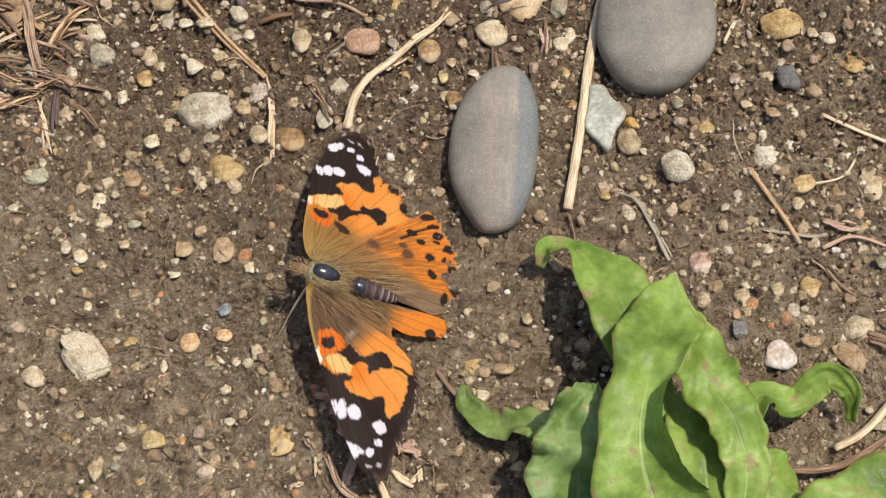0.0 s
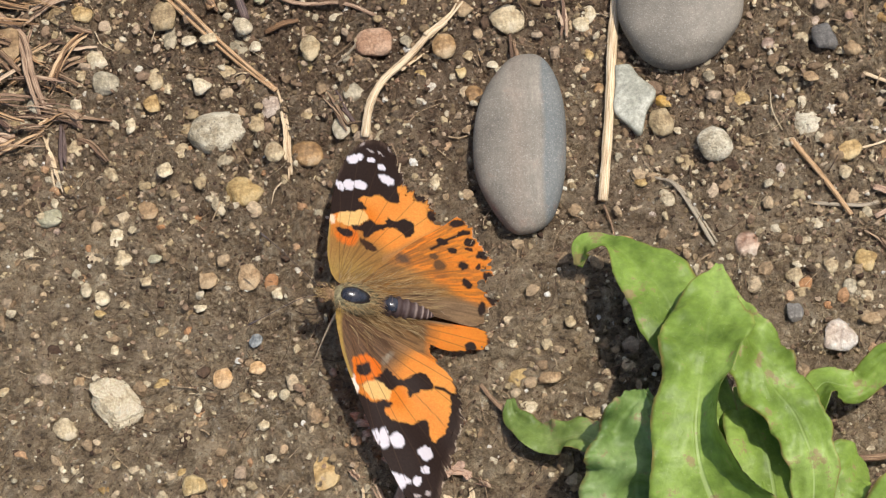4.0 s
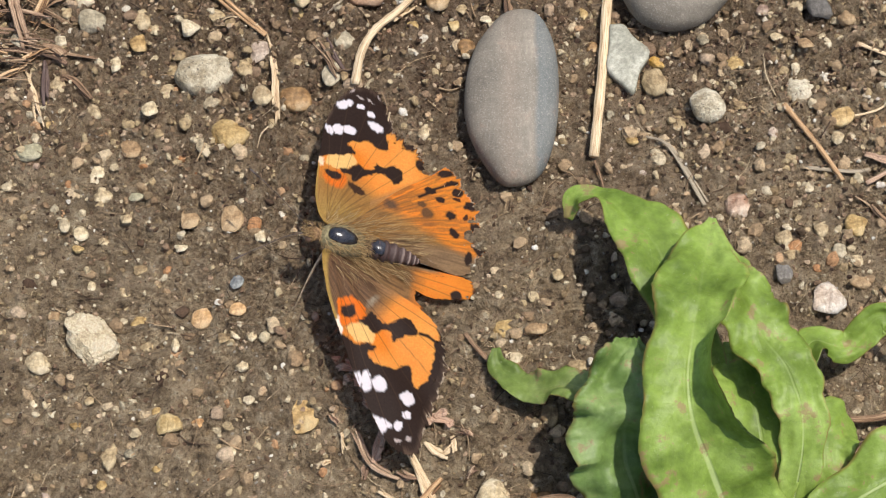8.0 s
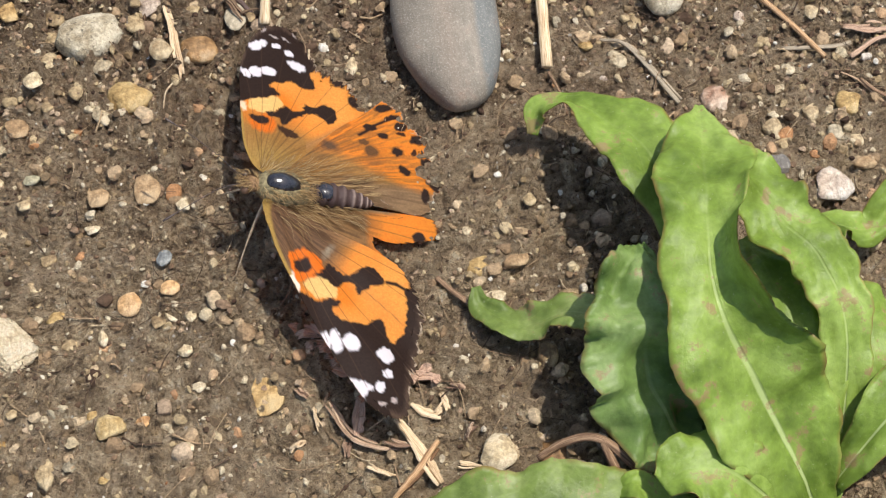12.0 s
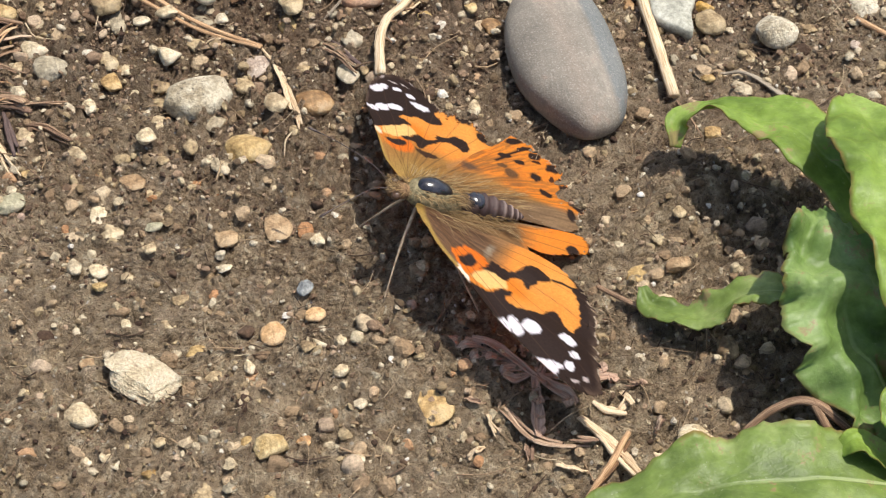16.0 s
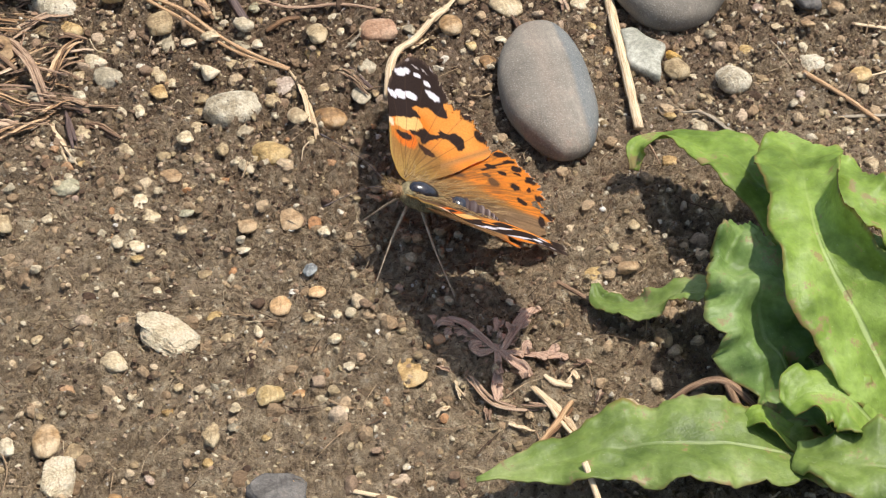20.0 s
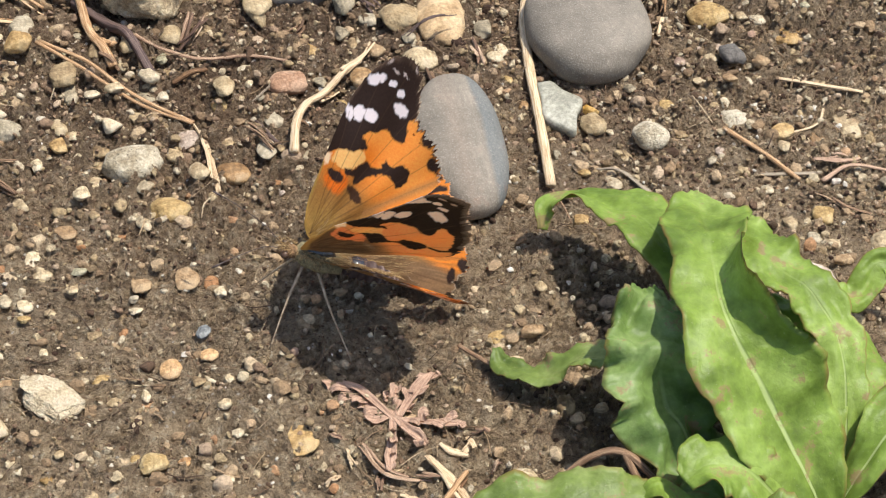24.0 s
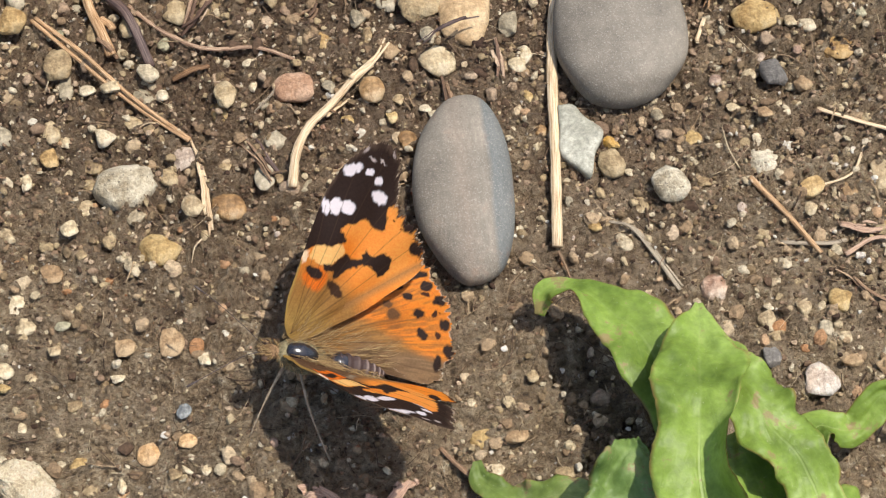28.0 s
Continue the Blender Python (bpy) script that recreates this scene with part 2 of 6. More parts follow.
def leaf_material(name, dark, mid, pale, vein):
    """A thin leaf: pale midrib and side veins, blotches, light that passes through."""
    n = Nodes(name, 0.46, 0.35)
    split = n.add("SeparateXYZ")
    n.link(n.add("UVMap").outputs[0], split.inputs[0])
    u, v = split.outputs["X"], n.math("ABSOLUTE", n.math("SUBTRACT", split.outputs["Y"], 0.5))
    tone, fine = n.noise(130, 4, 0.6), n.noise(900, 4, 0.65)
    base = n.ramp(tone, (0.34, lin(*dark)), (0.52, lin(*mid)), (0.70, lin(*pale)))
    base = n.mix(0.22, base, n.ramp(fine, (0.3, grey(0.2)), (0.7, grey(0.9))), "OVERLAY")
    rib = n.ramp(n.math("SUBTRACT", v, n.math("MULTIPLY", u, 0.014)), (0.004, grey(1.0)), (0.020, grey(0.0)))
    rib = n.math("MULTIPLY", rib, n.ramp(u, (0.30, grey(0.08)), (0.75, grey(1.0))))
    side = n.math("SINE", n.math("MULTIPLY", n.math("SUBTRACT", n.math("MULTIPLY", u, 9.0), n.math("MULTIPLY", v, 5.0)), 6.283))
    side = n.ramp(n.math("ADD", side, n.math("MULTIPLY", n.math("SUBTRACT", fine, 0.5), 0.25)), (0.955, grey(0.0)), (0.995, grey(1.0)))
    veins = n.math("MAXIMUM", rib, n.math("MULTIPLY", side, 0.05))
    base = n.mix(n.math("MULTIPLY", veins, 0.75), base, lin(*vein))
    net = n.add("TexVoronoi", Scale=640.0)
    net.feature = "DISTANCE_TO_EDGE"
    n.link(n.coords(), net.inputs["Vector"])
    mesh_lines = n.ramp(net.outputs["Distance"], (0.0, grey(1.0)), (0.12, grey(0.0)))
    base = n.mix(n.math("MULTIPLY", mesh_lines, 0.025), base, lin(*vein))
    dust = n.ramp(n.noise(2300, 3, 0.6), (0.66, grey(0.0)), (0.72, grey(1.0)))
    base = n.mix(n.math("MULTIPLY", dust, 0.22), base, lin(206, 206, 176))
    shade_spots = n.ramp(n.noise(340, 5, 0.7), (0.60, grey(0.0)), (0.70, grey(1.0)))
    base = n.mix(n.math("MULTIPLY", shade_spots, 0.30), base, lin(96, 104, 56))
    scab = n.ramp(n.noise(260, 6, 0.7), (0.585, grey(0.0)), (0.64, grey(1.0)))
    base = n.mix(n.math("MULTIPLY", scab, 0.65), base, lin(160, 122, 96))
    edge = n.math("MULTIPLY", n.ramp(v, (0.455, grey(0.0)), (0.5, grey(1.0))), n.ramp(n.noise(210, 3, 0.6), (0.42, grey(0.1)), (0.60, grey(1.0))))
    base = n.mix(n.math("MULTIPLY", edge, 0.75), base, lin(150, 112, 70))
    height = n.math("SUBTRACT", n.math("MULTIPLY", tone, 0.8), n.math("MULTIPLY", veins, 0.6))
    n.bump(n.math("SUBTRACT", n.math("ADD", height, n.math("MULTIPLY", fine, 0.4)), n.math("MULTIPLY", mesh_lines, 0.03)), 0.5, 0.0006)
    n.link(base, n.bsdf.inputs["Base Color"])
    through_light = n.add("BsdfTranslucent")
    n.link(n.mix(1.0, base, (0.95, 1.0, 0.35, 1.0), "MULTIPLY"), through_light.inputs["Color"])
    both = n.add("MixShader")
    both.inputs[0].default_value = 0.3
    n.link(n.bsdf.outputs[0], both.inputs[1])
    n.link(through_light.outputs[0], both.inputs[2])
    n.link(both.outputs[0], n.tree.nodes["Material Output"].inputs[0])
    return n.mat


def wing_material():
    n = Nodes("wing_scales", 0.62, 0.2)
    paint = n.add("Attribute")
    paint.attribute_name = "paint"
    fine = n.noise(3600, 4, 0.7)
    base = n.mix(0.28, paint.outputs["Color"], n.ramp(fine, (0.3, grey(0.2)), (0.7, grey(0.85))), "OVERLAY")
    n.bump(fine, 0.35, 0.0001)
    n.link(base, n.bsdf.inputs["Base Color"])
    glow = n.add("BsdfTranslucent")
    n.link(base, glow.inputs["Color"])
    both = n.add("MixShader")
    both.inputs[0].default_value = 0.48
    n.link(n.bsdf.outputs[0], both.inputs[1])
    n.link(glow.outputs[0], both.inputs[2])
    n.link(both.outputs[0], n.tree.nodes["Material Output"].inputs[0])
    return n.mat


def painted_material(name):
    """Short fur whose colours lie on the points."""
    n = Nodes(name, 0.6, 0.35)
    paint = n.add("Attribute")
    paint.attribute_name = "paint"
    fine = n.noise(2600, 4, 0.7)
    n.bump(fine, 0.5, 0.0003)
    return n.done(n.mix(0.3, paint.outputs["Color"], n.ramp(fine, (0.3, grey(0.2)), (0.7, grey(0.85))), "OVERLAY"))


def plain_material(name, dark, pale, rough=0.6, spec=0.4, scale=900, relief=0.0001):
    n = Nodes(name, rough, spec)
    grain = n.noise(scale, 4, 0.65)
    n.bump(grain, 0.5, relief)
    return n.done(n.ramp(grain, (0.35, lin(*dark)), (0.65, lin(*pale))))


SOIL = soil_material()
STONE = {
    "tan": stone_material("tan_stone", (109, 88, 62), (157, 136, 101), (183, 165, 131)),
    "cream": stone_material("cream_limestone", (144, 122, 90), (184, 166, 132), (205, 190, 162)),
    "white": stone_material("white_stone", (150, 134, 106), (184, 169, 140), (203, 189, 163)),
    "grey": stone_material("grey_stone", (116, 105, 84), (154, 142, 117), (177, 165, 141)),
    "porous": stone_material("porous_stone", (146, 132, 106), (198, 186, 160), (218, 207, 184), 0.85, 340, 0.75, 0.0005),
    "rough": stone_material("rough_limestone", (148, 126, 96), (198, 179, 145), (216, 200, 170), 0.9, 420, 0.0, 0.0006),
    "rough2": stone_material("pale_boulder", (138, 122, 96), (184, 170, 142), (204, 192, 168), 0.85, 260, 0.0, 0.0006),
    "brown": stone_material("brown_stone", (98, 68, 38), (150, 118, 78), (186, 164, 130), 0.6, 200),
    "rust": stone_material("rust_stone", (108, 82, 56), (146, 119, 86), (172, 148, 114)),
    "brick": stone_material("brick_chip", (116, 84, 62), (154, 119, 92), (178, 147, 120), 0.85),
    "pink": stone_material("pinkish_stone", (126, 102, 86), (167, 148, 129), (185, 169, 151)),
    "olive": stone_material("olive_stone", (107, 102, 76), (151, 144, 115), (173, 165, 138)),
    "yellow": stone_material("yellow_stone", (125, 95, 52), (171, 144, 95), (190, 169, 126)),
    "gold": stone_material("gold_stone", (133, 90, 26), (179, 137, 63), (194, 162, 105), 0.55),
    "ochre": stone_material("ochre_stone", (126, 94, 52), (172, 142, 94), (196, 172, 128), 0.8, 240, 0.0, 0.0005),
    "ochre2": stone_material("ochre_cobble", (140, 112, 78), (178, 151, 113), (200, 178, 142), 0.8, 260, 0.0, 0.0002),
    "orange": stone_material("orange_stone", (142, 102, 64), (184, 146, 100), (200, 168, 128)),
    "blue": stone_material("blue_chip", (108, 110, 108), (146, 148, 144), (170, 170, 162)),
    "flint": stone_material("flint_chip", (140, 138, 122), (170, 167, 150), (184, 180, 164), 0.45, 220, 0.0, 0.0001),
    "slate": stone_material("slate", (84, 79, 73), (108, 103, 96), (132, 126, 117), 0.7, 320),
    "quartz": stone_material("quartz", (151, 114, 89), (189, 169, 148), (208, 199, 186), 0.5, 170, 0.0, 0.0006),
}
RIVER, BANDED = river_stone_material("river_stone", False), river_stone_material("banded_stone", True)
STRAW = straw_material("dry_straw", (140, 106, 70), (206, 180, 142), (230, 212, 180))
BROWN_STRAW = straw_material("brown_straw", (60, 44, 34), (122, 94, 70), (182, 154, 122), 0.8, 0.3)
TAN_WOOD = straw_material("tan_wood", (98, 70, 46), (172, 134, 94), (216, 186, 146), 0.75, 0.3)
PINK_STRAW = straw_material("pinkish_straw", (82, 60, 48), (150, 120, 95), (206, 180, 150), 0.8, 0.34)
DARK_TWIG = straw_material("dark_twig", (46, 34, 32), (84, 66, 60), (124, 104, 92))
GREY_TWIG = straw_material("grey_twig", (96, 84, 68), (150, 136, 114), (182, 168, 146))
DEAD_LEAF = straw_material("dead_leaf", (118, 88, 70), (178, 146, 120), (208, 182, 156), 0.8)
SHRIVELLED = straw_material("shrivelled_leaf", (118, 90, 74), (180, 148, 124), (212, 186, 162), 0.85)
LEAF = leaf_material("weed_leaf", (97, 121, 42), (133, 158, 66), (163, 186, 97), (195, 210, 142))
LEAF_DUSTY = leaf_material("dusty_leaf", (88, 108, 46), (124, 144, 70), (160, 172, 108), (192, 204, 146))
LEAF_BLUISH = leaf_material("bluish_weed_leaf", (84, 110, 52), (118, 144, 76), (156, 176, 114), (186, 202, 146))
LEAF_BLUE = leaf_material("grey_green_leaf", (78, 108, 70), (112, 142, 104), (150, 172, 142), (186, 202, 178))
LEAF_YOUNG = leaf_material("young_leaf", (96, 132, 30), (130, 164, 48), (164, 190, 80), (190, 210, 130))
GRAVEL = island_material("gravel", ((0.0, lin(84, 68, 52)), (0.25, lin(130, 110, 82)), (0.5, lin(170, 150, 114)), (0.75, lin(192, 176, 146)), (0.93, lin(190, 176, 150)), (0.985, lin(218, 210, 194)), (1.0, lin(150, 104, 70))))
PEBBLES = island_material("small_pebble", ((0.0, lin(112, 92, 66)), (0.3, lin(160, 138, 102)), (0.55, lin(184, 166, 132)), (0.75, lin(188, 172, 140)), (0.9, lin(150, 140, 118)), (1.0, lin(164, 118, 78))), 0.75)
BEDDED = island_material("bedded_gravel", ((0.0, lin(120, 98, 74)), (0.4, lin(150, 126, 96)), (0.7, lin(172, 148, 116)), (0.9, lin(190, 170, 138)), (1.0, lin(168, 122, 82))), 0.85)
CRUMBS = island_material("soil_crumbs", ((0.0, lin(60, 44, 34)), (0.4, lin(112, 90, 70)), (0.75, lin(146, 122, 98)), (1.0, lin(188, 166, 138))), 0.95)
WING = wing_material()
BODY_DARK = plain_material("dark_cuticle", (20, 20, 24), (50, 48, 52), 0.2, 0.7)
BODY_FUR = plain_material("golden_fur", (92, 84, 62), (150, 138, 104), 0.85, 0.2, 2600, 0.0006)
HEAD_FUR = plain_material("brown_fur", (92, 70, 50), (160, 128, 94), 0.9, 0.15, 2600, 0.0006)
RINGED = painted_material("ringed_fur")
BODY_GREY = plain_material("grey_fur", (50, 42, 42), (112, 100, 94), 0.85, 0.2, 2200, 0.0005)
LEG_PALE = plain_material("pale_leg", (132, 112, 88), (194, 174, 146), 0.5)
HAIR = straw_material("brown_hair", (112, 86, 54), (166, 134, 86), (206, 178, 128), 0.7, 0.3)
EYE = plain_material("compound_eye", (46, 32, 24), (96, 70, 50), 0.3, 0.6)


# ---- shared builders ----
def mesh_object(name, verts, faces, material, parent=None, label="", smooth=True, uvs=None):
    """One mesh object from arrays in centimetres."""
    me = bpy.data.meshes.new(name)
    me.from_pydata([tuple(c * CM for c in v) for v in verts], [], faces)
    me.materials.append(material)
    if smooth:
        me.polygons.foreach_set("use_smooth", [True] * len(me.polygons))
    if uvs is not None:
        layer = me.uv_layers.new(name="UVMap")
        loops = np.empty(len(me.loops), dtype=np.int32)
        me.loops.foreach_get("vertex_index", loops)
        layer.data.foreach_set("uv", np.asarray(uvs, dtype=np.float32)[loops].ravel())
    ob = new(name, me)
    if parent is not None:
        ob.parent = parent
    if label:
        ob["label"] = label
    return ob


TABLE = np.random.RandomState(7).rand(256, 256)


def value_noise(x, y, seed=0):
    """Smooth lattice noise, 0 to 1, for arrays."""
    x, y = np.asarray(x, float) + seed * 17.31, np.asarray(y, float) + seed * 9.77
    xi, yi = np.floor(x).astype(int), np.floor(y).astype(int)
    fx, fy = x - xi, y - yi
    fx, fy = fx * fx * (3 - 2 * fx), fy * fy * (3 - 2 * fy)
    a, b = TABLE[xi & 255, yi & 255], TABLE[(xi + 1) & 255, yi & 255]
    c, d = TABLE[xi & 255, (yi + 1) & 255], TABLE[(xi + 1) & 255, (yi + 1) & 255]
    return (a * (1 - fx) + b * fx) * (1 - fy) + (c * (1 - fx) + d * fx) * fy


def ground_z(x, y):
    """Height of the soil in centimetres."""
    x, y = np.asarray(x, float), np.asarray(y, float)
    rough = 0.6 + 0.8 * value_noise(x * 0.22, y * 0.22, 3) + 0.35 * np.clip((y - 1.8) / 2.5, 0, 1)
    z = 0.16 * (value_noise(x * 0.6, y * 0.6, 1) - 0.5)
    z = z + rough * (0.12 * (value_noise(x * 2.1, y * 2.1, 2) - 0.5) + 0.12 * (value_noise(x * 5.3, y * 5.3, 4) - 0.5))
    warp = 0.12 * value_noise(x * 6.0, y * 6.0, 9)
    lumps = np.abs(value_noise(x * 9.5 + warp, y * 9.5 - warp, 5) - 0.5) * 2
    small = np.abs(value_noise(x * 19.0 - warp, y * 19.0 + warp, 7) - 0.5) * 2
    return z + rough * (0.115 * (lumps - 0.45) + 0.06 * (small - 0.45) + 0.034 * (value_noise(x * 41.0, y * 41.0, 6) - 0.5))


def unit_ball(levels):
    bm = bmesh.new()
    bmesh.ops.create_icosphere(bm, subdivisions=levels, radius=1.0)
    verts = np.array([v.co[:] for v in bm.verts])
    faces = [[v.index for v in f.verts] for f in bm.faces]
    bm.free()
    return verts, faces


BALLS = {n: unit_ball(n) for n in (1, 2, 3, 4, 5)}


def stone_shape(rng, levels, cuts, hard=0.9):
    """A ball chipped into a stone: flat cuts, then dents."""
    verts = BALLS[levels][0].copy()
    for _ in range(cuts):
        way = rng.normal(size=3)
        way /= np.linalg.norm(way)
        over = verts @ way - rng.uniform(0.5, 0.86)
        verts -= np.outer(np.maximum(over, 0) * hard, way)
    s = rng.uniform(0, 50)
    for k, amp in ((1.5, 0.34), (3.7, 0.16), (8.0, 0.07), (17.0, 0.03)):
        n = value_noise(verts[:, 0] * k + s + verts[:, 2] * k * 0.7, verts[:, 1] * k + verts[:, 2] * k * 0.9, int(s))
        verts *= (1 + amp * (n - 0.5))[:, None]
    return verts / np.abs(verts).max(0)


# ---- ground ----
def build_ground():
    core_x, core_y = np.arange(-6.2, 11.2, 0.032), np.arange(-6.6, 10.4, 0.032)

    def stretched(core):
        out = core[-1] + np.cumsum(0.06 * 1.28 ** np.arange(48))
        back = core[0] - np.cumsum(0.06 * 1.28 ** np.arange(48))
        return np.concatenate([back[::-1], core, out])

    xs, ys = stretched(core_x), stretched(core_y)
    gx, gy = np.meshgrid(xs, ys)
    gz = ground_z(gx, gy)
    w, h = len(xs), len(ys)
    verts = np.stack([gx.ravel(), gy.ravel(), gz.ravel()], 1).astype(np.float32) * CM
    i = (np.arange(h - 1)[:, None] * w + np.arange(w - 1)).ravel()
    quads = np.stack([i, i + 1, i + w + 1, i + w], 1).astype(np.int32)
    me = bpy.data.meshes.new("ground")
    me.vertices.add(len(verts))
    me.vertices.foreach_set("co", verts.ravel())
    me.loops.add(quads.size)
    me.loops.foreach_set("vertex_index", quads.ravel())
    me.polygons.add(len(quads))
    me.polygons.foreach_set("loop_start", np.arange(0, quads.size, 4, dtype=np.int32))
    me.polygons.foreach_set("use_smooth", np.ones(len(quads), dtype=bool))
    me.update(calc_edges=True)
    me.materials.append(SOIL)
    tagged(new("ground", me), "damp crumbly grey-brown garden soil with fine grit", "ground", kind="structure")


build_ground()


def joined_grains(name, count, size, material, label, category, seed, spread, levels=1, sink=0.25, flat=(0.45, 0.9)):
    """Loose grains too many to count, as one object."""
    rng = np.random.RandomState(seed)
    base, faces = BALLS[levels]
    shapes = [stone_shape(rng, levels, 7) for _ in range(24)]
    n = len(base)
    verts, quads = np.empty((count * n, 3)), np.empty((count * len(faces), 3), dtype=np.int32)
    tri = np.array(faces, dtype=np.int32)
    for k in range(count):
        x, y = spread(rng)
        r = size(rng)
        scale = r * np.array([1.0, rng.uniform(0.55, 1.0), rng.uniform(*flat)])
        turn = np.array(Euler((rng.uniform(-0.4, 0.4), rng.uniform(-0.4, 0.4), rng.uniform(0, 6.28))).to_matrix())
        at = np.array([x, y, float(ground_z(x, y)) + scale[2] * (0.5 - sink)])
        verts[k * n:(k + 1) * n] = (shapes[rng.randint(24)] * scale) @ turn.T + at
        quads[k * len(faces):(k + 1) * len(faces)] = tri + k * n
    me = bpy.data.meshes.new(name)
    me.vertices.add(len(verts))
    me.vertices.foreach_set("co", (verts * CM).astype(np.float32).ravel())
    me.loops.add(quads.size)
    me.loops.foreach_set("vertex_index", quads.ravel())
    me.polygons.add(len(quads))
    me.polygons.foreach_set("loop_start", np.arange(0, quads.size, 3, dtype=np.int32))
    me.polygons.foreach_set("use_smooth", np.full(len(quads), levels > 2))
    me.update(calc_edges=True)
    me.materials.append(material)
    return tagged(new(name, me), label, category, kind="stuff")


def anywhere(rng):
    return rng.uniform(-6.3, 11.2), rng.uniform(-6.6, 10.6)


def upper_bank(rng):
    """More stones lie towards the far side and the right."""
    while True:
        x, y = anywhere(rng)
        if rng.rand() < 0.25 + 0.75 * min(1, max(0, (y - 1.2) / 2.0 + max(0, x - 5.5) * 0.35)):
            return x, y


joined_grains("fine_gravel", 8500, lambda r: 0.012 + 0.03 * r.rand() ** 2.2, GRAVEL, "fine pale grit scattered over the soil", "gravel", 11, anywhere, 1, 0.35)
joined_grains("gravel", 2300, lambda r: 0.035 + 0.055 * r.rand() ** 1.8, GRAVEL, "small cream and tan gravel lying on soil", "gravel", 12, upper_bank, 2, 0.35)
joined_grains("stone_chips", 3200, lambda r: 0.02 + 0.05 * r.rand() ** 2.0, GRAVEL, "small pale stone chips bedded in soil", "gravel", 15, anywhere, 2, 0.45)
joined_grains("bedded_gravel", 1700, lambda r: 0.045 + 0.09 * r.rand() ** 1.6, BEDDED, "soil-coated tan gravel bedded in mud", "gravel", 17, anywhere, 2, 0.52, (0.5, 0.8))
joined_grains("soil_crumbs", 9000, lambda r: 0.014 + 0.042 * r.rand() ** 2, CRUMBS, "loose dark crumbs of damp soil", "soil", 13, upper_bank, 2, 0.6, (0.5, 0.8))
joined_grains("loose_soil", 15000, lambda r: 0.012 + 0.034 * r.rand() ** 2, CRUMBS, "fine loose crumbs of soil", "soil", 16, upper_bank, 1, 0.25, (0.6, 1.0))
joined_grains("soil_clods", 520, lambda r: 0.05 + 0.10 * r.rand() ** 2, CRUMBS, "dark clods of damp soil", "soil", 14, upper_bank, 3, 0.45)

# ---- stones ----
STONE_RNG = np.random.RandomState(21)
WORDS = {"tan": "small tan pebble", "cream": "rough cream limestone pebble", "white": "small whitish stone", "grey": "light grey pebble",
         "porous": "pale grey pebble pitted with small holes", "rough": "rough cream lump of limestone", "rough2": "large smooth off-white stone",
         "brown": "brown pebble", "rust": "rust-brown stone sunk in soil", "brick": "worn reddish brick chip", "pink": "pinkish grey pebble",
         "olive": "olive-grey oval pebble", "yellow": "yellowish tan pebble", "gold": "small golden yellow stone", "ochre": "ochre-coloured stone",
         "ochre2": "large ochre cobble", "orange": "smooth orange pebble", "blue": "small blue-grey chip", "slate": "dark slate-grey stone",
         "quartz": "white and rust quartz stone"}


PLACED = []


def pebble(x, y, a, b, tall, turn, kind):
    """A stone of half sizes a and b, resting a little sunk in the soil."""
    PLACED.append((x, y, max(a, b)))
    levels = 5 if kind in ("rough", "rough2") else 4 if max(a, b) > 0.3 else 3
    verts = stone_shape(STONE_RNG, levels, {'orange': 5, 'brown': 5}.get(kind, 9), 0.93)
    power = {"rough": 0.62, "rough2": 0.75, "brick": 0.6, "ochre": 0.8, "slate": 0.8}.get(kind, 1.0)
    verts = np.sign(verts) * np.abs(verts) ** power
    worn = {"ochre2": 0.55, "olive": 0.55, "porous": 0.5, "brown": 0.5, "orange": 0.55, "tan": 0.2, "grey": 0.15, "pink": 0.2, "white": 0.1, "yellow": 0.4, "rough": 0.05}.get(kind, 0.12) * (1.0 if max(a, b) > 0.19 else 0.35)
    verts = verts * (1 - worn) + BALLS[levels][0] * worn
    if kind in ("rough", "rough2"):
        for scale, amp in ((14.0, 0.06), (31.0, 0.05), (62.0, 0.03)):
            grain = value_noise(verts[:, 0] * scale + verts[:, 2] * scale * 0.6, verts[:, 1] * scale + verts[:, 2] * scale * 0.8, 5)
            verts = verts * (1 + amp * (grain - 0.5))[:, None]
    c = min(a, b) * tall
    c, a, b = max(c, 0.04), a * 1.04, b * 1.06
    verts = verts * (a, b, c)
    s, k = math.sin(radians(turn)), math.cos(radians(turn))
    verts = verts @ np.array([[k, s, 0], [-s, k, 0], [0, 0, 1]])
    ob = mesh_object("pebble" if max(a, b) < 0.5 else "stone", verts, BALLS[levels][1], STONE[kind])
    ob.location = (x * CM, y * CM, (float(ground_z(x, y)) + c * 0.38) * CM)
    size = "" if max(a, b) < 0.5 else "large "
    text = WORDS[kind] if size == "" or "large" in WORDS[kind] else size + WORDS[kind].replace("small ", "")
    tagged(ob, text + (" on bare soil" if tall > 0.3 else " half buried in soil"), "pebble" if size == "" else "stone", "pebbles on the soil")
    return ob


pebble(-0.43, 3.35, 0.444, 0.334, 0.7, 13, 'porous')
pebble(-0.11, 2.36, 0.298, 0.236, 0.62, -6, 'yellow')
pebble(0.86, 2.83, 0.239, 0.198, 0.6, -17, 'brown')
pebble(-0.93, 3.47, 0.155, 0.117, 0.62, -1, 'tan')
pebble(0.13, 3.40, 0.163, 0.121, 0.62, -33, 'tan')
pebble(-0.98, 3.11, 0.128, 0.136, 0.62, -1, 'cream')
pebble(-0.34, 2.89, 0.144, 0.116, 0.62, 11, 'white')
pebble(-1.22, 2.74, 0.119, 0.125, 0.62, -1, 'cream')
pebble(0.37, 3.65, 0.190, 0.167, 0.62, 22, 'pink')
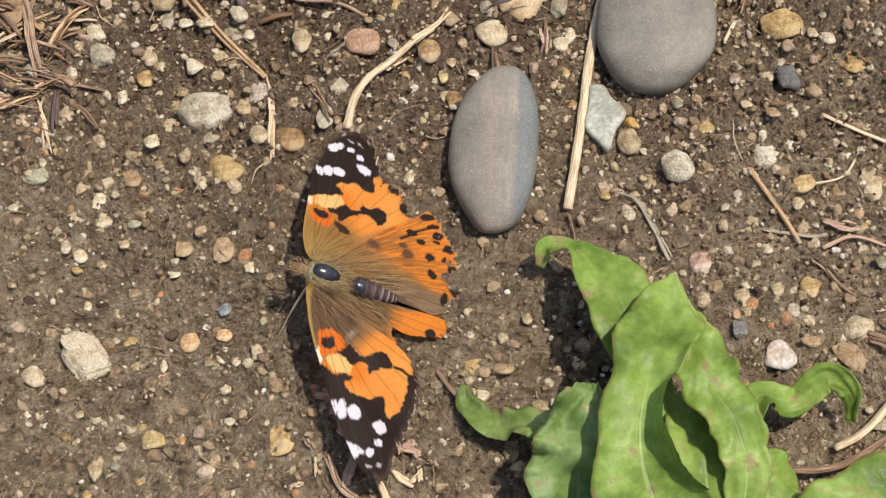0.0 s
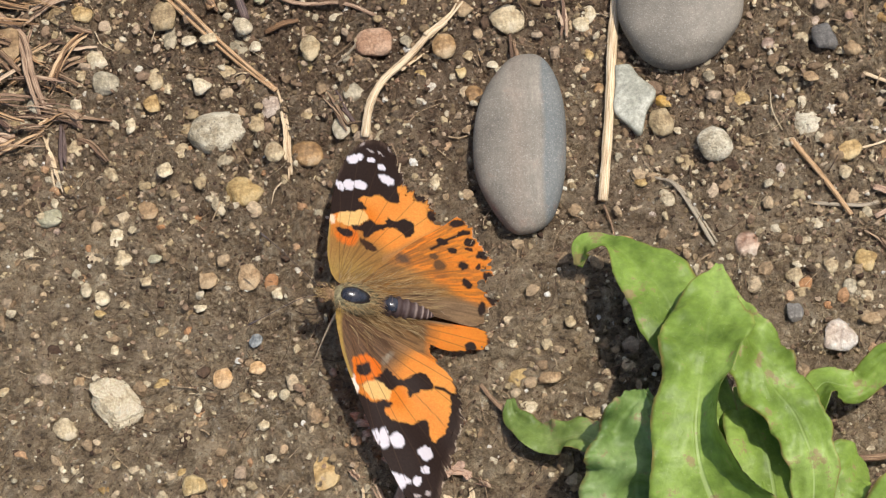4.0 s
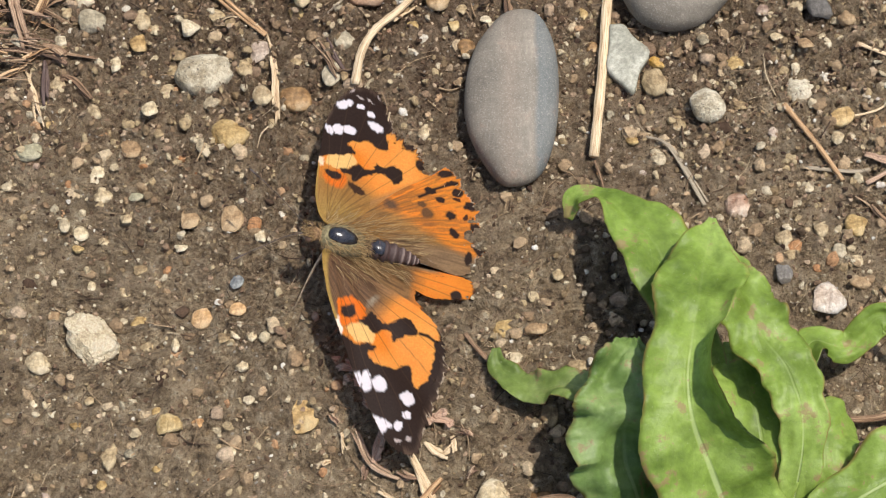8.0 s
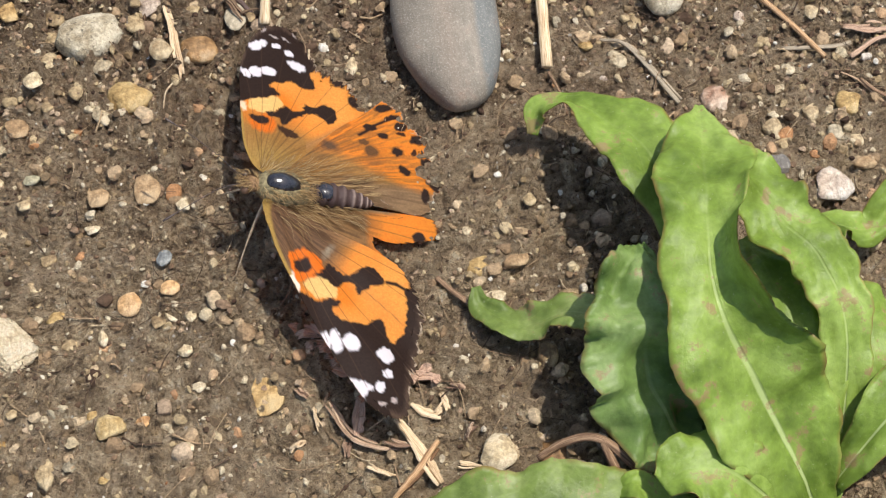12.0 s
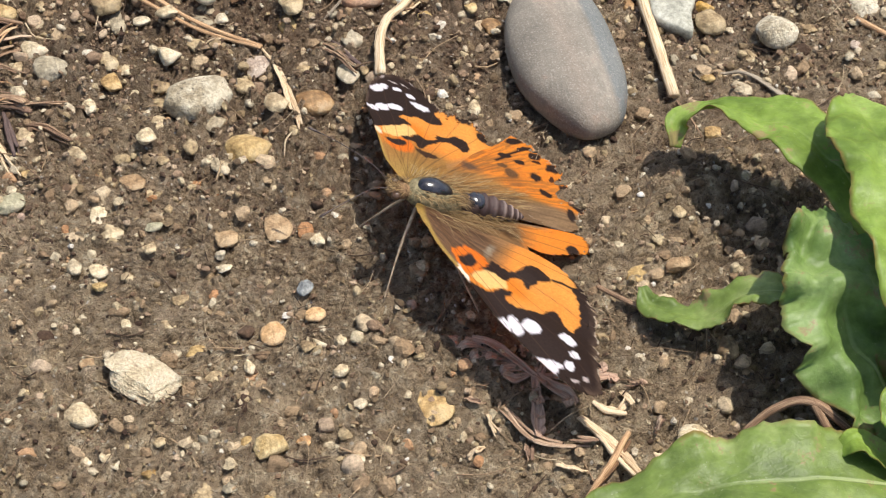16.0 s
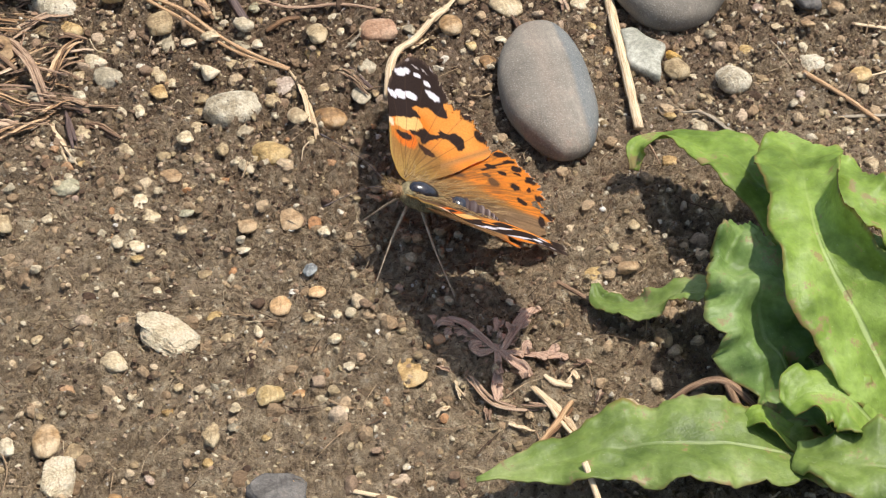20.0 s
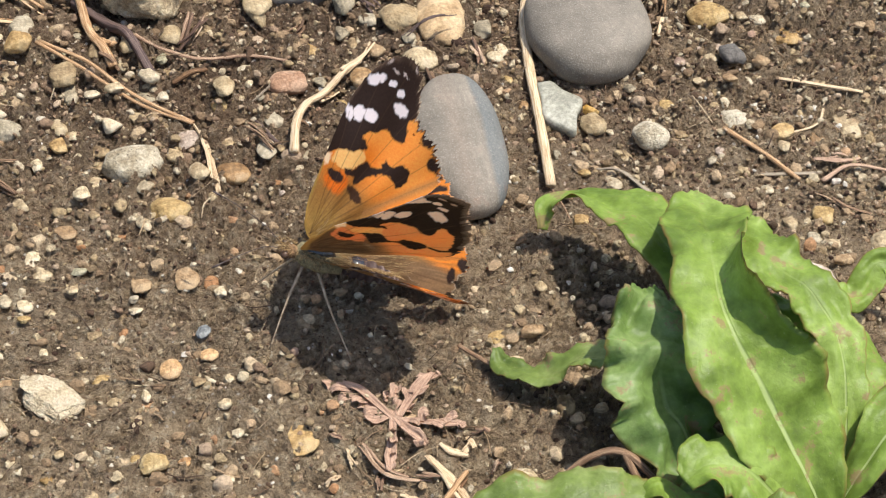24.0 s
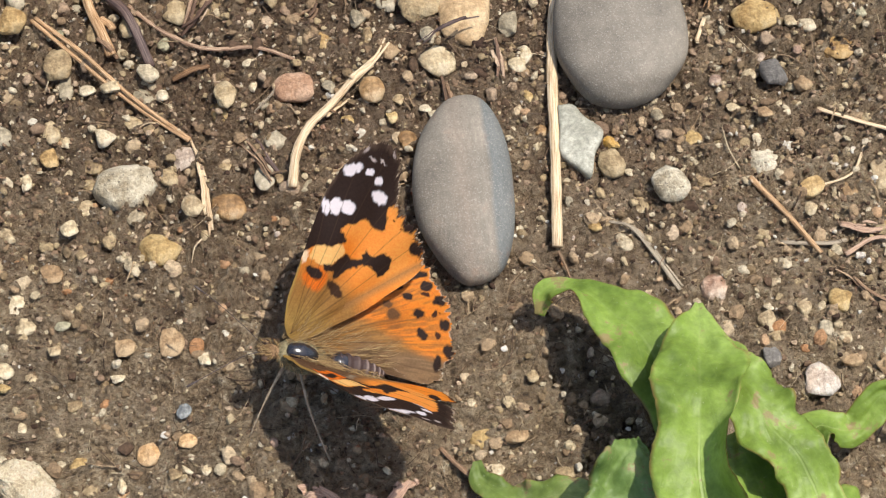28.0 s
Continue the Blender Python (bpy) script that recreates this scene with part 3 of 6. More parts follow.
pebble(-0.84, 3.75, 0.129, 0.124, 0.62, 11, 'tan')
pebble(-1.38, 4.34, 0.157, 0.191, 0.62, -1, 'cream')
pebble(-1.20, 4.21, 0.096, 0.110, 0.62, -1, 'cream')
pebble(-2.07, 4.28, 0.231, 0.181, 0.62, -28, 'grey')
pebble(-2.22, 4.72, 0.211, 0.166, 0.62, -23, 'cream')
pebble(-2.46, 4.49, 0.105, 0.121, 0.62, -1, 'cream')
pebble(-2.52, 3.99, 0.095, 0.089, 0.62, -1, 'white')
pebble(-2.54, 3.84, 0.078, 0.079, 0.62, -1, 'white')
pebble(-3.09, 4.91, 0.106, 0.112, 0.62, -1, 'tan')
pebble(-3.47, 3.75, 0.121, 0.109, 0.62, -1, 'tan')
pebble(-2.91, 2.22, 0.201, 0.144, 0.62, 10, 'olive')
pebble(-3.23, 1.76, 0.118, 0.094, 0.62, -1, 'white')
pebble(-2.86, 2.50, 0.077, 0.105, 0.62, -1, 'white')
pebble(-1.90, 1.53, 0.174, 0.131, 0.62, 27, 'cream')
pebble(-1.99, 1.89, 0.105, 0.208, 0.3, -22, 'cream')
pebble(-1.52, 2.19, 0.161, 0.161, 0.25, -1, 'rust')
pebble(-2.33, 1.99, 0.101, 0.085, 0.62, -1, 'brown')
pebble(-0.47, 2.18, 0.179, 0.101, 0.62, -70, 'white')
pebble(-2.02, 2.84, 0.140, 0.097, 0.62, -42, 'cream')
pebble(-1.75, 3.61, 0.086, 0.138, 0.62, -1, 'cream')
pebble(-1.11, 5.01, 0.249, 0.100, 0.4, 80, 'grey')
pebble(-1.87, 4.94, 0.088, 0.071, 0.62, -1, 'cream')
pebble(-0.82, 4.89, 0.114, 0.102, 0.62, -1, 'white')
pebble(0.02, 4.97, 0.171, 0.150, 0.62, -18, 'white')
pebble(-0.09, 4.71, 0.149, 0.182, 0.62, -1, 'grey')
pebble(0.15, 4.71, 0.105, 0.101, 0.62, -1, 'white')
pebble(-0.50, 4.83, 0.146, 0.108, 0.62, -23, 'cream')
pebble(-0.27, 4.30, 0.192, 0.109, 0.62, -48, 'tan')
pebble(-0.05, 4.11, 0.087, 0.070, 0.62, -1, 'tan')
pebble(0.99, 4.42, 0.209, 0.159, 0.62, 83, 'tan')
pebble(1.96, 4.50, 0.296, 0.221, 0.5, -4, 'brick')
pebble(2.42, 4.49, 0.113, 0.110, 0.62, -1, 'grey')
pebble(2.96, 4.24, 0.173, 0.199, 0.62, -1, 'brown')
pebble(2.58, 3.88, 0.095, 0.108, 0.62, -1, 'yellow')
pebble(1.56, 3.73, 0.173, 0.157, 0.62, 16, 'grey')
pebble(1.40, 3.19, 0.241, 0.164, 0.25, 82, 'grey')
pebble(1.56, 3.12, 0.060, 0.087, 0.62, -1, 'tan')
pebble(0.87, 3.43, 0.103, 0.068, 0.62, 11, 'tan')
pebble(-0.68, 1.06, 0.150, 0.155, 0.15, -1, 'rust')
pebble(-0.10, 1.01, 0.183, 0.201, 0.15, -1, 'rust')
pebble(2.64, 2.15, 0.137, 0.096, 0.62, 63, 'cream')
pebble(3.92, 4.63, 0.266, 0.228, 0.62, -24, 'cream')
pebble(3.84, 5.06, 0.105, 0.122, 0.62, -1, 'grey')
pebble(4.98, 4.41, 0.121, 0.140, 0.62, -1, 'cream')
pebble(3.30, 4.08, 0.086, 0.099, 0.62, -1, 'tan')
pebble(3.33, 3.48, 0.146, 0.137, 0.62, -1, 'brown')
pebble(3.63, 3.91, 0.095, 0.069, 0.62, -12, 'white')
pebble(3.73, 3.82, 0.069, 0.069, 0.62, -1, 'white')
pebble(5.05, 3.89, 0.069, 0.118, 0.62, -1, 'yellow')
pebble(8.44, 4.74, 0.355, 0.269, 0.65, 13, 'yellow')
pebble(8.46, 3.77, 0.197, 0.217, 0.62, -1, 'slate')
pebble(9.10, 4.50, 0.130, 0.121, 0.62, -1, 'white')
pebble(9.47, 4.10, 0.241, 0.229, 0.25, -1, 'ochre')
pebble(8.87, 4.55, 0.095, 0.101, 0.62, -1, 'cream')
pebble(7.14, 2.95, 0.127, 0.154, 0.62, -1, 'yellow')
pebble(6.02, 3.02, 0.136, 0.116, 0.9, -1, 'gold')
pebble(5.95, 2.68, 0.178, 0.210, 0.62, -1, 'tan')
pebble(6.68, 2.23, 0.275, 0.268, 0.7, -1, 'porous')
pebble(6.24, 2.07, 0.142, 0.141, 0.62, -1, 'tan')
pebble(7.13, 2.25, 0.109, 0.075, 0.62, -1, 'tan')
pebble(5.90, 1.54, 0.151, 0.104, 0.62, -65, 'white')
pebble(8.01, 2.48, 0.210, 0.238, 0.62, -1, 'porous')
pebble(7.98, 2.78, 0.101, 0.105, 0.62, -1, 'white')
pebble(8.14, 3.08, 0.119, 0.087, 0.62, -1, 'rust')
pebble(8.45, 3.40, 0.077, 0.088, 0.62, -1, 'white')
pebble(8.48, 1.93, 0.197, 0.149, 0.62, 36, 'ochre')
pebble(8.39, 1.58, 0.100, 0.102, 0.62, -1, 'cream')
pebble(7.79, 3.34, 0.111, 0.068, 0.62, -1, 'cream')
pebble(7.45, 2.76, 0.068, 0.067, 0.62, -1, 'white')
pebble(6.18, 2.56, 0.076, 0.067, 0.62, -1, 'white')
pebble(6.78, 2.68, 0.059, 0.048, 0.62, -1, 'white')
pebble(9.53, 1.99, 0.167, 0.282, 0.25, -1, 'cream')
pebble(9.06, 1.90, 0.125, 0.140, 0.25, -1, 'rust')
pebble(-1.98, -0.68, 0.46, 0.29, 0.28, -54, 'rough')
pebble(-2.71, -0.96, 0.217, 0.174, 0.62, 5, 'cream')
pebble(-0.51, -0.43, 0.147, 0.149, 0.62, -1, 'orange')
pebble(-0.02, -0.34, 0.122, 0.105, 0.62, -1, 'orange')
pebble(-0.02, 0.05, 0.106, 0.098, 0.62, 32, 'blue')
pebble(-0.94, -1.98, 0.185, 0.157, 0.62, -11, 'yellow')
pebble(0.86, -1.92, 0.31, 0.20, 0.15, 72, 'ochre')
pebble(0.12, -1.67, 0.096, 0.067, 0.62, -1, 'white')
pebble(-2.17, 0.89, 0.116, 0.118, 0.62, -1, 'cream')
pebble(-2.19, 0.65, 0.091, 0.063, 0.62, -1, 'yellow')
pebble(-1.86, 0.79, 0.083, 0.073, 0.62, -1, 'cream')
pebble(-0.80, 0.64, 0.099, 0.063, 0.62, -1, 'cream')
pebble(-0.97, 0.59, 0.089, 0.059, 0.62, 84, 'tan')
pebble(-1.35, 0.36, 0.115, 0.081, 0.62, -1, 'tan')
pebble(-1.59, 0.03, 0.104, 0.076, 0.62, -31, 'cream')
pebble(-2.55, 0.23, 0.082, 0.081, 0.62, -1, 'white')
pebble(-1.59, -0.40, 0.065, 0.053, 0.62, -1, 'white')
pebble(-1.38, -0.42, 0.120, 0.089, 0.62, 21, 'yellow')
pebble(-0.87, -0.80, 0.111, 0.066, 0.62, 84, 'cream')
pebble(-1.27, -0.79, 0.097, 0.069, 0.62, -1, 'tan')
pebble(-0.09, -0.68, 0.120, 0.049, 0.62, -41, 'cream')
pebble(-0.21, -0.77, 0.089, 0.087, 0.62, -1, 'tan')
pebble(0.16, -0.74, 0.081, 0.078, 0.62, -1, 'cream')
pebble(0.03, -1.19, 0.089, 0.077, 0.62, -1, 'cream')
pebble(0.75, -1.10, 0.096, 0.069, 0.62, 10, 'tan')
pebble(-2.77, -1.51, 0.072, 0.077, 0.62, -1, 'cream')
pebble(-2.54, -1.60, 0.164, 0.086, 0.4, -58, 'cream')
pebble(-2.02, -1.55, 0.072, 0.068, 0.62, -1, 'tan')
pebble(-2.19, -1.89, 0.088, 0.067, 0.62, -1, 'yellow')
pebble(-1.14, -1.71, 0.088, 0.067, 0.62, -1, 'yellow')
pebble(-0.57, -1.94, 0.088, 0.075, 0.62, -1, 'orange')
pebble(-1.70, -2.28, 0.126, 0.086, 0.62, -72, 'tan')
pebble(-1.46, -2.31, 0.079, 0.075, 0.62, -1, 'grey')
pebble(-1.12, -2.57, 0.063, 0.058, 0.62, -1, 'yellow')
pebble(-0.12, -2.39, 0.087, 0.074, 0.62, -1, 'cream')
pebble(0.31, 0.73, 0.083, 0.099, 0.62, -1, 'cream')
pebble(1.38, -2.23, 0.071, 0.075, 0.62, -1, 'grey')
pebble(3.60, -0.88, 0.186, 0.129, 0.62, 15, 'yellow')
pebble(3.54, -0.37, 0.065, 0.070, 0.62, -1, 'white')
pebble(3.69, -1.34, 0.136, 0.119, 0.62, -1, 'cream')
pebble(4.54, -1.47, 0.160, 0.110, 0.62, -1, 'tan')
pebble(4.36, -0.17, 0.081, 0.088, 0.62, -1, 'tan')
pebble(6.93, 0.72, 0.203, 0.185, 0.62, 21, 'quartz')
pebble(7.48, 0.19, 0.122, 0.151, 0.62, -1, 'cream')
pebble(7.55, 0.34, 0.074, 0.063, 0.62, -1, 'white')
pebble(8.02, 0.28, 0.114, 0.125, 0.62, -1, 'cream')
pebble(8.49, 0.29, 0.182, 0.149, 0.62, -56, 'yellow')
pebble(8.18, -0.05, 0.138, 0.115, 0.62, -1, 'grey')
pebble(9.13, -0.31, 0.242, 0.211, 0.65, -1, 'cream')
pebble(7.97, -0.76, 0.261, 0.231, 0.62, 10, 'quartz')
pebble(7.40, -0.38, 0.121, 0.158, 0.62, -1, 'slate')
pebble(7.55, -0.07, 0.122, 0.088, 0.62, -1, 'tan')
pebble(8.41, -0.22, 0.113, 0.088, 0.62, -1, 'cream')
pebble(8.44, -0.56, 0.161, 0.096, 0.62, -1, 'rust')
pebble(8.98, -0.79, 0.357, 0.175, 0.4, -45, 'rust')
pebble(6.65, 0.56, 0.057, 0.054, 0.62, -1, 'white')
pebble(5.27, 0.94, 0.124, 0.100, 0.62, -1, 'ochre')
pebble(0.25, 7.18, 0.66, 0.86, 0.62, -20, 'rough')
pebble(2.42, 6.94, 1.043, 0.768, 0.5, -12, 'slate')
pebble(1.79, 6.29, 0.247, 0.44, 0.62, -12, 'tan')
pebble(4.88, 6.52, 0.897, 0.633, 0.6, -12, 'ochre')
pebble(4.40, 5.36, 0.357, 0.664, 0.55, -12, 'ochre2')
pebble(3.81, 5.53, 0.302, 0.300, 0.62, -35, 'tan')
pebble(3.09, 6.00, 0.188, 0.267, 0.62, -12, 'grey')
pebble(6.69, 6.32, 0.485, 0.526, 0.62, -12, 'tan')
pebble(8.66, 5.84, 0.397, 0.443, 0.62, -12, 'tan')
pebble(5.00, 5.07, 0.153, 0.209, 0.62, -12, 'grey')
pebble(-2.67, 6.10, 0.40, 0.33, 0.75, -40, 'porous')
pebble(-1.65, 6.55, 0.193, 0.260, 0.62, -12, 'grey')
pebble(-1.74, 6.03, 0.207, 0.215, 0.62, -12, 'ochre')
pebble(-2.44, 6.61, 0.167, 0.194, 0.5, -12, 'rust')
pebble(-1.20, 5.28, 0.204, 0.283, 0.62, -12, 'tan')
pebble(-3.56, 5.03, 0.279, 0.358, 0.4, -12, 'rust')
pebble(-4.34, 2.66, 0.54, 0.42, 0.55, 68, 'rough2')
pebble(-3.83, 1.69, 0.146, 0.200, 0.62, -12, 'tan')
pebble(0.47, 5.99, 0.168, 0.207, 0.62, -12, 'tan')
pebble(0.99, 6.02, 0.152, 0.208, 0.62, -12, 'tan')
pebble(-0.17, 5.80, 0.141, 0.191, 0.62, -12, 'tan')
pebble(-0.68, 5.78, 0.116, 0.164, 0.62, -12, 'tan')
pebble(0.93, 4.37, 0.146, 0.265, 0.62, -12, 'yellow')
pebble(3.82, 6.30, 0.130, 0.177, 0.62, -12, 'white')
pebble(2.95, 5.53, 0.127, 0.143, 0.62, -12, 'grey')
pebble(3.06, 5.27, 0.084, 0.154, 0.62, -12, 'tan')
pebble(2.43, 5.25, 0.084, 0.153, 0.62, -12, 'ochre')
pebble(5.11, 4.55, 0.109, 0.153, 0.62, -12, 'cream')
pebble(1.05, 7.58, 0.070, 0.210, 0.62, -12, 'tan')
pebble(3.87, 5.05, 0.101, 0.116, 0.62, -12, 'grey')
pebble(-4.17, 4.89, 0.198, 0.176, 0.62, -12, 'white')
pebble(-1.96, 5.54, 0.082, 0.099, 0.62, -12, 'cream')
pebble(-2.45, 5.57, 0.163, 0.148, 0.62, -12, 'ochre')
pebble(-2.82, 5.54, 0.138, 0.159, 0.62, -12, 'tan')
pebble(-3.68, -2.08, 0.168, 0.258, 0.62, -13, 'brown')
pebble(-3.42, -2.27, 0.141, 0.161, 0.62, -13, 'tan')
pebble(-3.59, -2.60, 0.212, 0.309, 0.5, -13, 'rough')
pebble(-4.16, -2.05, 0.134, 0.128, 0.62, -13, 'white')
pebble(-1.13, -3.35, 0.36, 0.28, 0.3, -13, 'slate')
pebble(-1.75, -2.36, 0.109, 0.181, 0.62, -13, 'tan')
pebble(-1.86, -2.70, 0.081, 0.101, 0.62, -13, 'yellow')
pebble(-2.99, -3.10, 0.181, 0.142, 0.3, -12, 'brown')
pebble(-1.90, -3.31, 0.152, 0.127, 0.62, -12, 'tan')
pebble(3.32, -3.12, 0.161, 0.128, 0.62, -1, 'cream')
pebble(3.23, -3.24, 0.226, 0.254, 0.6, -11, 'cream')
pebble(3.90, -3.37, 0.205, 0.217, 0.5, -11, 'brown')
pebble(4.88, -3.70, 0.136, 0.108, 0.62, -11, 'cream')


def river_stone(x, y, a, b, c, turn, material, label, bean=0.0):
    """A smooth flattened stone; bean: how far its flank is drawn in."""
    v = BALLS[5][0].copy()
    r = np.sign(v) * np.abs(v) ** np.array([0.84 if bean else 0.92, 0.86, 0.8])
    r[:, 0] += bean * (0.55 * r[:, 1] ** 2 - 0.25 + 0.35 * r[:, 1])
    r[:, 0] *= 1 - 0.10 * abs(bean) * 5 * np.maximum(r[:, 1], 0) ** 2
    if bean:
        low = np.minimum(v[:, 1], 0) ** 2
        r[:, 0] *= np.where(v[:, 0] < 0, 1 - 0.34 * low, 1 + 0.12 * low)
    n = value_noise(v[:, 0] * 1.6 + 3, v[:, 1] * 1.6 + v[:, 2], 8)
    r *= (1 + (0.06 if bean else 0.11) * (n - 0.5))[:, None]
    ob = mesh_object("river_stone", r * (a, b, c), BALLS[5][1], material)
    ob.location = (x * CM, y * CM, (float(ground_z(x, y)) + c * 0.45) * CM)
    ob.rotation_euler = (0, 0, radians(turn))
    return tagged(ob, label, "stone", "smooth river stones")


river_stone(3.95, 2.52, 0.65, 1.37, 0.36, -4, BANDED, "smooth grey oblong stone with a blue-grey band on soil", 0.24)
river_stone(6.44, 4.60, 0.885, 1.15, 0.42, -8, RIVER, "smooth round grey river stone lying on soil")

# smaller stones strewn between the larger ones
STREWN = np.random.RandomState(77)
KINDS = ["tan", "cream", "grey", "brown", "yellow", "white", "rust", "olive", "tan", "cream", "pink", "ochre"]


def open_soil(rng, size, spread):
    """A spot between the stones already laid."""
    while True:
        x, y = spread(rng)
        if x < -5.6 or x > 10.4 or y < -4.5 or y > 9.0 or any(math.hypot(x - u, y - v) < r + size for u, v, r in PLACED):
            continue
        if math.hypot((x - 4.0) / 0.8, (y - 2.53) / 1.45) < 1 or math.hypot((x - 6.46) / 1.0, (y - 4.66) / 1.3) < 1 or (1.0 < x < 3.4 and -2.8 < y < 2.6):
            continue
        return x, y


for _ in range(112):
    size = 0.085 + 0.085 * STREWN.rand() ** 1.6
    sx, sy = open_soil(STREWN, size, upper_bank)
    pebble(sx, sy, size, size * STREWN.uniform(0.65, 1.0), STREWN.uniform(0.45, 0.75), STREWN.uniform(-90, 90), KINDS[STREWN.randint(len(KINDS))])
joined_grains("small_pebbles", 300, lambda r: 0.055 + 0.05 * r.rand() ** 1.5, PEBBLES, "small rounded cream, tan and grey pebbles on soil", "gravel", 18, lambda r: open_soil(r, 0.06, upper_bank if r.rand() < 0.55 else anywhere), 3, 0.5, (0.5, 0.8))

# ---- stalks, twigs and litter ----
def smooth_line(points, steps):
    """Points on a smooth curve through the given ones."""
    p = np.asarray(points, float)
    p = np.vstack([2 * p[0] - p[1], p, 2 * p[-1] - p[-2]])
    out = []
    for k in range(1, len(p) - 2):
        for t in np.linspace(0, 1, steps, endpoint=False):
            a, b, c, d = p[k - 1], p[k], p[k + 1], p[k + 2]
            out.append(0.5 * (2 * b + (c - a) * t + (2 * a - 5 * b + 4 * c - d) * t * t + (3 * b - a - 3 * c + d) * t ** 3))
    out.append(p[-2])
    return np.array(out)


def tube(line, radii, sides=10, flat=1.0, ribs=0.0, seed=0):
    """Verts, faces and uvs of a tube along a line; ribs: lengthwise ridges."""
    line, radii = np.asarray(line, float), np.asarray(radii, float)
    ahead = np.gradient(line, axis=0)
    ahead /= np.linalg.norm(ahead, axis=1)[:, None] + 1e-9
    rng = np.random.RandomState(seed)
    ridge = 1 + ribs * rng.uniform(-1, 1, sides)
    verts, uvs, faces = [], [], []
    run = np.concatenate([[0], np.cumsum(np.linalg.norm(np.diff(line, axis=0), axis=1))])
    for k, (p, d) in enumerate(zip(line, ahead)):
        side = np.cross(d, (0, 0, 1.0))
        side = side / np.linalg.norm(side) if np.linalg.norm(side) > 1e-4 else np.array([1.0, 0, 0])
        up = np.cross(side, d)
        for j in range(sides):
            a = 2 * math.pi * j / sides
            r = radii[k] * ridge[j] * (1 + 0.08 * (rng.rand() - 0.5))
            verts.append(p + side * math.cos(a) * r + up * math.sin(a) * r * flat)
            uvs.append((run[k], j / sides))
    n = len(line)
    for k in range(n - 1):
        for j in range(sides):
            faces.append((k * sides + j, k * sides + (j + 1) % sides, (k + 1) * sides + (j + 1) % sides, (k + 1) * sides + j))
    faces.append(tuple(range(sides - 1, -1, -1)))
    faces.append(tuple((n - 1) * sides + j for j in range(sides)))
    return verts, faces, uvs


def over_soil(line, least):
    """Lifts a line where lumps of soil would bury it, and evens it out again."""
    z = np.maximum(line[:, 2], ground_z(line[:, 0], line[:, 1]) + least)
    for _ in range(2):
        z = np.convolve(np.pad(z, 2, mode="edge"), np.ones(5) / 5, mode="valid")
    return np.column_stack([line[:, 0], line[:, 1], np.maximum(z, line[:, 2])])


def stalk(name, points, r0, r1, material, label, category, lift=0.7, flat=0.7, ribs=0.12, group="dry stalks", seed=0):
    """A dry stalk over points (x, y, height over the soil)."""
    pts = [(x, y, float(ground_z(x, y)) + h + r0 * lift) for x, y, h in points]
    line = over_soil(smooth_line(pts, 7), r0 * 0.6)
    rng = np.random.RandomState(seed + 5)
    radii = np.linspace(r0, r1, len(line)) * (1 + 0.07 * rng.uniform(-1, 1, len(line)))
    v, f, uv = tube(line, radii, 14, flat, ribs * (2.2 if r0 > 0.045 else 1.0), seed)
    return tagged(mesh_object(name, v, f, material, uvs=uv), label, category, group)


def bundle(name, points, width, material, label, category, strands=5, fray=0.16, thick=0.2, group="dry stalks", seed=0):
    """A split dry stem: flat strands side by side with frayed ends, over points (x, y, height over the soil)."""
    rng = np.random.RandomState(seed + 900)
    line = smooth_line([(x, y, float(ground_z(x, y)) + h) for x, y, h in points], 8)
    line = over_soil(line, 0.035)
    kink = np.repeat(rng.normal(0, 0.005, (len(line) // 4 + 2, 3)), 4, axis=0)[:len(line)]
    line = line + kink
    ahead = np.gradient(line, axis=0)
    ahead /= np.linalg.norm(ahead, axis=1)[:, None]
    side = np.cross(ahead, (0, 0, 1.0))
    side /= np.linalg.norm(side, axis=1)[:, None] + 1e-9
    along = np.linspace(0, 1, len(line))
    verts, faces, uvs = [], [], []
    for k in range(strands):
        low, high = max(0.0, rng.uniform(-0.1, fray)), min(1.0, 1 - rng.uniform(-0.1, fray))
        keep = (along >= low) & (along <= high)
        off = ((k + 0.5) / strands - 0.5) * width * rng.uniform(0.7, 1.0)
        spread = 1 + rng.uniform(0, 2.5 * fray) * np.clip((along - 0.75) / 0.25, 0, 1) + rng.uniform(0, 2.5 * fray) * np.clip((0.25 - along) / 0.25, 0, 1)
        drift = width * 0.22 * np.sin(along * rng.uniform(2, 6) + rng.uniform(0, 6))
        rise = width * (rng.uniform(-0.25, 0.25) + 0.12 * np.sin(along * rng.uniform(2, 7) + rng.uniform(0, 6)))
        path = line + side * (off * spread + drift)[:, None] + np.array([0, 0, 1.0]) * rise[:, None]
        path = path[keep]
        r = width / strands * rng.uniform(0.35, 1.25) * (0.55 + 0.45 * np.sin(np.linspace(0.25, 2.9, len(path)))) * (1 + 0.14 * rng.uniform(-1, 1, len(path)))
        v, f, uv = tube(path, r, 7, thick, 0.3, seed * 9 + k)
        at = len(verts)
        verts += list(v)
        uvs += [(a + k * 3.7, b) for a, b in uv]
        faces += [tuple(q + at for q in face) for face in f]
    return tagged(mesh_object(name, verts, faces, material, uvs=uvs, smooth=True), label, category, group)


